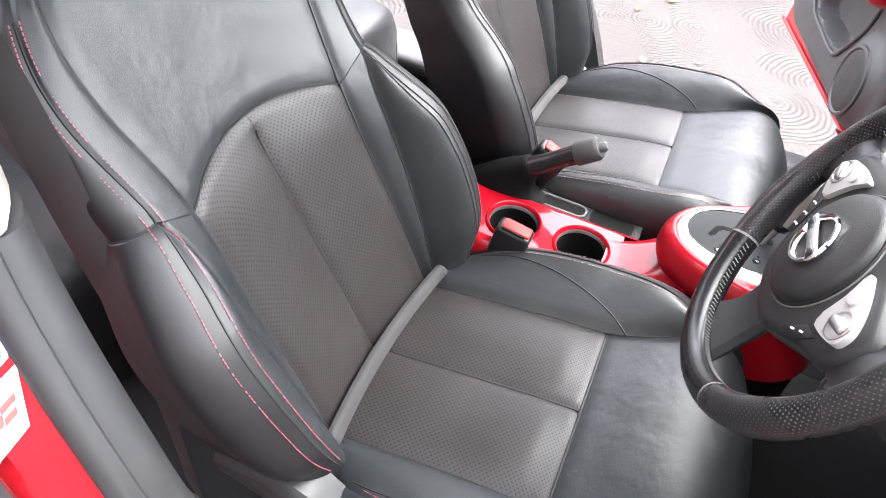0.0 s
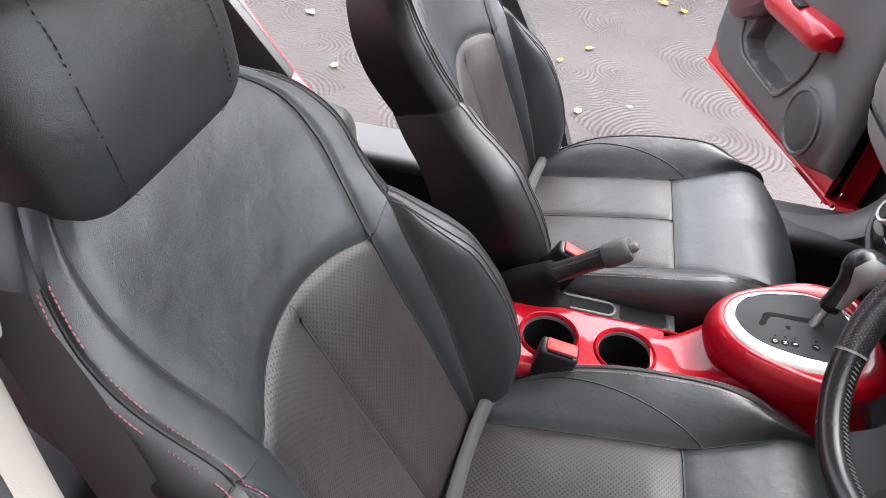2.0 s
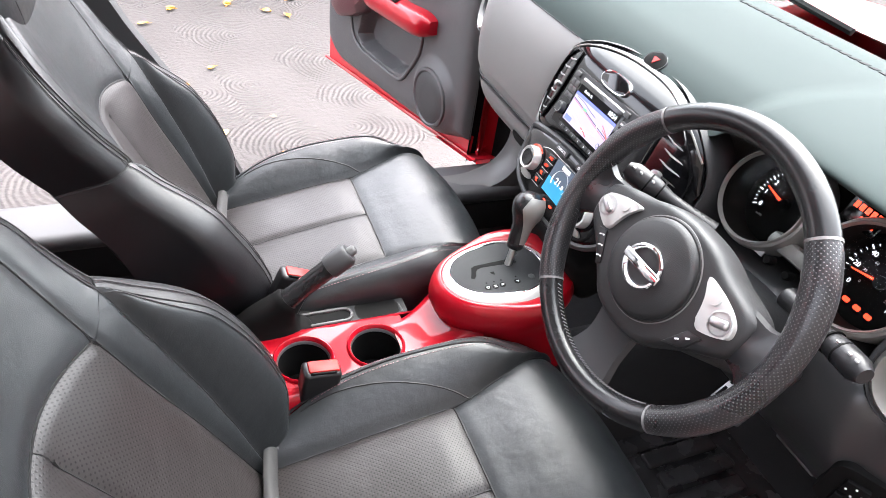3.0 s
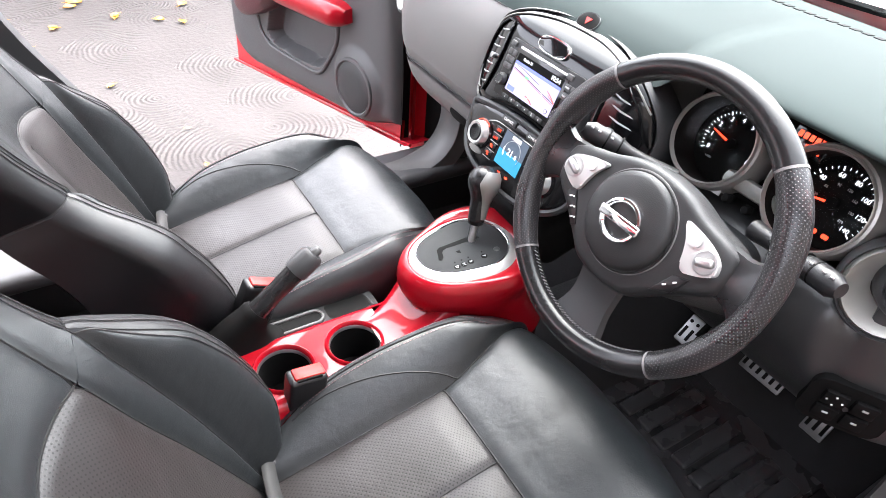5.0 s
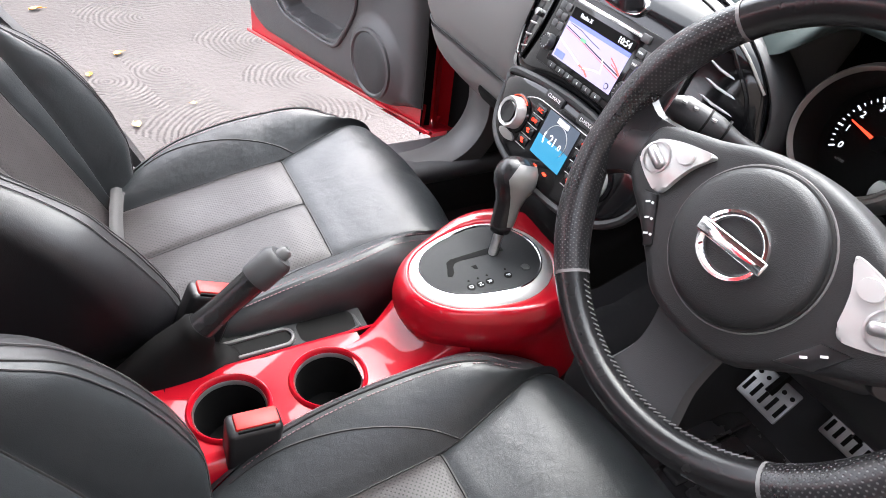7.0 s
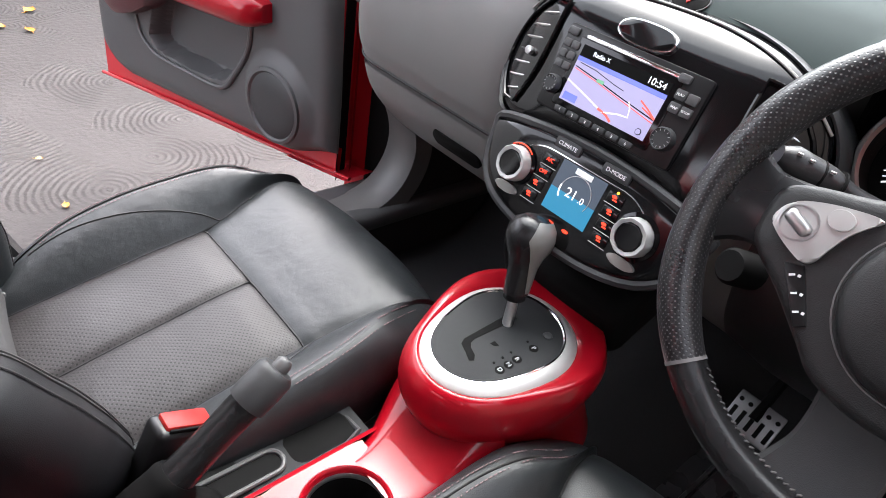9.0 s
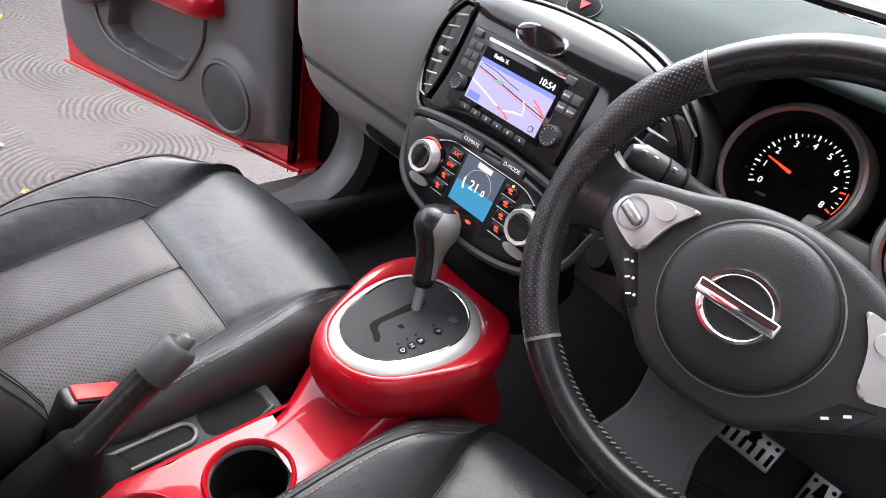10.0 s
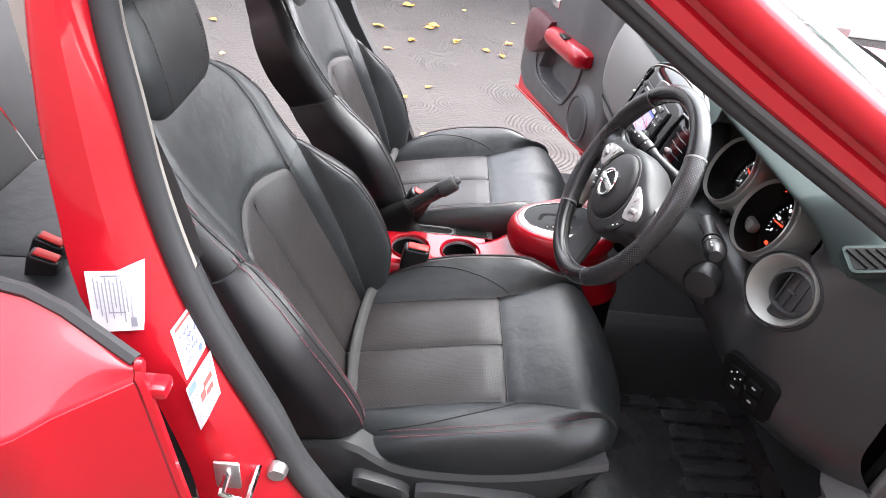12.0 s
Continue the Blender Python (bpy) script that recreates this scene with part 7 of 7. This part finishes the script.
def pedal(at, w, h, tilt, label):
    pd = thing("pedal", label, "pedal", at, group="pedals")
    m = Matrix.Translation(at) @ Matrix.Rotation(radians(tilt), 4, "Y")
    part("pad", rbox((h, w, 0.008), m, 0.003), PEDAL_METAL, pd, "drilled metal pedal pad")
    n = max(2, int(w / 0.016))
    for k in range(n):
        y = -w / 2 + w * (k + 0.5) / n
        part("slot", rbox((h * 0.42, w / n * 0.45, 0.0096), m @ Matrix.Translation((-h * 0.14, y, 0)), 0.001), MATT, pd)
        part("hole", lathe([(0, 0.0048), (w / n * 0.25, 0.0048), (w / n * 0.25, -0.0048), (0, -0.0048)], m @ Matrix.Translation((h * 0.28, y, 0)), 10), MATT, pd)
    part("arm", tube([m @ Vector((0.0, 0, 0.005)), Vector(at) + Vector((0.10, 0, 0.10)), Vector(at) + Vector((0.16, 0, 0.30))], 0.009, 6), MATT, pd)


pedal((0.67, -0.205, 0.415), 0.085, 0.07, -50, "drilled metal foot rest plate in the footwell")
pedal((0.74, -0.335, 0.408), 0.10, 0.06, -55, "drilled metal brake pedal")
pedal((0.78, -0.465, 0.365), 0.05, 0.09, -60, "drilled metal accelerator pedal")
fm = thing("floor_mat", "black ribbed rubber floor mat in the driver's footwell", "floor mat", (0.50, -0.36, 0.30))
part("mat_sheet", rbox((0.50, 0.42, 0.010), Matrix.Translation((0.45, -0.37, 0.300)), 0.004), MATRUBBER, fm)
for k in range(7):
    y = -0.225 - 0.049 * k
    part("mat_bar", rbox((0.18, 0.037, 0.014), Matrix.Translation((0.55 + 0.006 * (k % 2), y, 0.309)), 0.006, 3), MATRUBBER, fm)
for k in range(2):
    part("mat_lip", rbox((0.48, 0.008, 0.014), Matrix.Translation((0.45, -0.20 - 0.35 * k, 0.308)), 0.003), MATRUBBER, fm)

# ---- passenger door, standing wide open ----
pd_ = thing("passenger_door", "open front passenger door with dark grey trim and red armrest", "car door", (0.45, 0.85, 0.35))
DP = Vector((0.415, 0.800, 0.0))
DD = Vector((-0.195, 0.981, 0.0)).normalized()
DN = Vector((-DD.y, DD.x, 0.0))
if DN.x > 0:
    DN = -DN


def door(a, z, d):
    """a: along from the hinge end, d: proud of the trim, towards the cabin."""
    p = DP + DD * a + DN * d
    return Vector((p.x, p.y, z))


def trim_edge(a):
    return curve_at([(-0.06, 0.50), (0.0, 0.49), (0.05, 0.472), (0.12, 0.446), (0.234, 0.432), (0.5, 0.412), (0.78, 0.392), (0.85, 0.390), (0.926, 0.423), (0.957, 0.50), (0.973, 0.59), (0.98, 0.80)], a)


def red_edge(a):
    """Height of the painted lower edge, which falls towards the free end."""
    return 0.449 - 0.108 * (a + 0.1)


POCKET = [(0.262, 0.70), (0.270, 0.66), (0.309, 0.60), (0.355, 0.548), (0.42, 0.532), (0.52, 0.529), (0.61, 0.528), (0.660, 0.535), (0.682, 0.562), (0.668, 0.60), (0.645, 0.66), (0.625, 0.70)]


def inside(a, z):
    """Signed distance to the pocket's outline, positive within."""
    best, odd = 9.0, False
    for (x0, z0), (x1, z1) in zip(POCKET, POCKET[1:] + POCKET[:1]):
        dx, dz = x1 - x0, z1 - z0
        t = max(0.0, min(1.0, ((a - x0) * dx + (z - z0) * dz) / (dx * dx + dz * dz)))
        best = min(best, math.hypot(a - x0 - dx * t, z - z0 - dz * t))
        if (z0 > z) != (z1 > z) and a < x0 + (z - z0) / dz * dx:
            odd = not odd
    return best if odd else -best


def door_trim(u, v):
    a = -0.02 + 0.99 * u
    lo = trim_edge(a)
    z = lo + (1.02 - lo) * v
    edge = min(u * 0.97, (1 - u) * 0.97, v * 0.6)
    d = -0.035 * math.exp(-edge / 0.015)
    d -= 0.055 * sm(-0.002, 0.014, inside(a, z))
    rs = math.hypot(a - 0.150, z - 0.562)
    d += 0.018 * (1 - sm(0.085, 0.13, rs))
    d += 0.02 * sm(0.70, 0.78, z) * sm(0.15, 0.3, a)
    d += 0.012 * (1 - sm(0.0, 0.14, a)) * sm(0.6, 0.9, z)
    return door(a, z, d)


part("door_trim", grid(door_trim, span(0, 1, 200), span(0, 1, 110)), PLASTIC_GREY, pd_, "dark grey plastic door trim")
sp = frame_of(door(0.150, 0.562, 0.020), DD, DN)
part("speaker_ring", lathe([(0.094, -0.012), (0.090, 0.003), (0.083, 0.005), (0.078, 0.000)], sp, 48), PLASTIC_GREY, pd_)
part("speaker_grille", lathe([(0.079, 0.0), (0.074, 0.003), (0.04, 0.005), (0, 0.006)], sp, 40), PLASTIC, pd_, "round black speaker grille")
lip = [(0.242, 0.72), (0.258, 0.655), (0.305, 0.585), (0.352, 0.533), (0.41, 0.519), (0.503, 0.516), (0.60, 0.514), (0.665, 0.520), (0.715, 0.550), (0.735, 0.60)]
part("pocket_lip", tube([door(*curve_at([(i, a, z) for i, (a, z) in enumerate(lip)], t), 0.002) for t in span(0, 9, 60)], 0.0065, 8), PLASTIC_GREY, pd_)
rows = []
for f in span(0, 1, 24):
    a = 0.172 + 0.39 * f
    z = 0.768 - 0.022 * f
    hh = 0.040 * (1 - (2 * f - 1) ** 8 * 0.5)
    pr = 0.058 * (1 - (2 * f - 1) ** 10 * 0.6)
    rows.append([door(a, z + hh, -0.01)] + [door(a, z + hh * math.sin(q), 0.012 + pr * math.cos(q) ** 0.6) for q in span(1.45, -1.45, 14)] + [door(a, z - hh, -0.01)])
part("armrest_trim", loft_plates(rows), RED_TRIM, pd_, "glossy red armrest trim")
rows = []
for f in span(0, 1, 22):
    a = 0.535 + 0.350 * f
    zb = curve_at([(0, 0.722), (0.25, 0.655), (0.55, 0.606), (0.8, 0.594), (1, 0.640)], f)
    zt = 0.800 - 0.06 * f ** 4
    dd = 0.056 * (1 - 0.75 * f ** 5)
    rows.append([door(a, zt, -0.01), door(a, zt - 0.004, dd * 0.75), door(a, zt - 0.030, dd), door(a, (zt + zb) / 2, dd * 1.02), door(a, zb + 0.025, dd), door(a, zb + 0.004, dd * 0.7), door(a, zb, -0.01)])
part("armrest", loft_plates(rows), MAROON, pd_, "dark red padded armrest")
part("window_switch", rbox((0.03, 0.06, 0.01), frame_of(door(0.36, 0.796, 0.045), DN, (0, 0, 1)), 0.003), FASCIA, pd_)
part("door_handle", rbox((0.09, 0.045, 0.02), frame_of(door(0.58, 0.865, 0.018), DD, DN), 0.012, 3), CHROME, pd_, "chrome inner door handle")
part("handle_cup", lathe([(0.055, 0.0), (0.050, 0.006), (0.044, -0.002), (0, -0.012)], frame_of(door(0.58, 0.865, 0.012), DD, DN), 28, sy=0.6), PLASTIC, pd_)
# painted shell and its folded edge
def shell_d(u, v):
    a = -0.01 + 1.04 * u
    lo = red_edge(a)
    z = lo + (1.05 - lo) * v
    return door(a - 0.04 * max(0, v - 0.3), z, -0.045 - 0.065 * math.sin(min(1, v * 1.4) * math.pi) ** 0.6 - 0.05)
part("door_skin", grid(shell_d, span(0, 1, 24), span(0, 1, 20)), RED, pd_, "red painted door skin")
part("door_frame", grid(lambda u, v: door(-0.01 + 1.04 * u, red_edge(-0.01 + 1.04 * u) + 0.64 * v, -0.075), span(0, 1, 24), span(0, 1, 12)), RED, pd_)
part("door_edge", tube([door(-0.06 + 1.10 * u, red_edge(-0.06 + 1.10 * u), -0.036) for u in span(0, 1, 24)], 0.0055, 8), RED, pd_, "red painted lower door edge")
part("door_edge", tube([door(1.03, z, -0.072) for z in span(0.330, 1.02, 14)], 0.007, 8), RED, pd_)
part("edge_fold", grid(lambda u, v: door(-0.020 + 0.010 * u + 0.008 * math.sin(3.1 * u), 0.42 + 0.58 * v, -0.030 - 0.040 * u), span(0, 1, 6), span(0, 1, 12)), MATT, pd_, "black rubber fold at the hinge edge")
part("door_jamb", grid(lambda u, v: door(-0.030 + 0.026 * u, 0.435 + 0.57 * v, -0.064 - 0.035 * u), span(0, 1, 6), span(0, 1, 12)), RED, pd_, "red painted hinge edge")
part("lower_frame", grid(lambda u, v: door(-0.02 + 1.04 * u, red_edge(-0.02 + 1.04 * u) * (1 - v) + (trim_edge(-0.02 + 0.97 * u) + 0.012) * v, -0.042 - 0.004 * v), span(0, 1, 40), span(0, 1, 3)), RED, pd_)
part("lower_flange", grid(lambda u, v: door(-0.06 + 0.20 * u, red_edge(-0.06 + 0.20 * u) + 0.004 - 0.012 * v, -0.015 - 0.11 * v), span(0, 1, 8), span(0, 1, 4)), RED, pd_)

# ---- fallen leaves on the concrete ----
LEAVES = [(-0.186, 2.468, 0.05, 0), (-0.316, 2.278, 0.04, 0), (-0.191, 1.809, 0.045, 2), (0.032, 1.928, 0.025, 2), (0.023, 1.604, 0.03, 1),
          (-1.72, 3.24, 0.06, 1), (-0.41, 4.15, 0.10, 1), (-0.60, 3.53, 0.09, 1), (-0.19, 3.69, 0.09, 1), (-0.01, 3.40, 0.07, 1), (0.20, 3.26, 0.06, 1), (0.38, 3.47, 0.07, 0), (-0.34, 3.32, 0.05, 1),
          (-1.48, 2.63, 0.05, 2), (-0.49, 3.07, 0.06, 1), (-0.34, 3.29, 0.05, 0), (-0.22, 3.62, 0.07, 0), (-0.02, 3.37, 0.06, 0), (0.31, 3.18, 0.06, 0), (-1.65, 2.36, 0.06, 2), (-1.32, 1.84, 0.05, 2), (-0.76, 2.88, 0.05, 2), (0.05, 4.2, 0.05, 2), (-0.9, 3.9, 0.05, 0), (0.45, 4.0, 0.04, 2)]
rng = random.Random(5)
for lx, ly, ls_, mi in LEAVES:
    ang = rng.uniform(0, 6.28)
    bm = bmesh.new()
    lmx = Matrix.Translation((lx, ly, 0.006)) @ Matrix.Rotation(ang, 4, "Z")
    def leaf(u, v):
        w = 0.36 * math.sin(math.pi * min(1, v * 0.96 + 0.02)) ** 0.7 * (1 + 0.10 * math.sin(v * 23))
        return lmx @ Vector(((v - 0.5) * ls_, u * w * ls_, 0.12 * ls_ * abs(u) ** 1.5 + 0.06 * ls_ * math.sin(v * 4) ** 2 * (u + 1)))
    grid(leaf, span(-1, 1, 6), span(0, 1, 12), bm=bm)
    lf = thing("fallen_leaf", ("small yellow fallen leaf on wet concrete", "orange-brown fallen leaf on wet concrete", "pale brown fallen leaf on wet concrete")[mi], "leaf", (lx, ly, 0.0), group="fallen leaves")
    part("blade", bm, LEAF_MATS[mi], lf, recalc=False)
    part("stem", tube([lmx @ Vector((-0.5 * ls_, 0, 0.001)), lmx @ Vector((-0.8 * ls_, 0.05 * ls_, 0.002))], 0.0012, 4), LEAF_MATS[mi], lf)
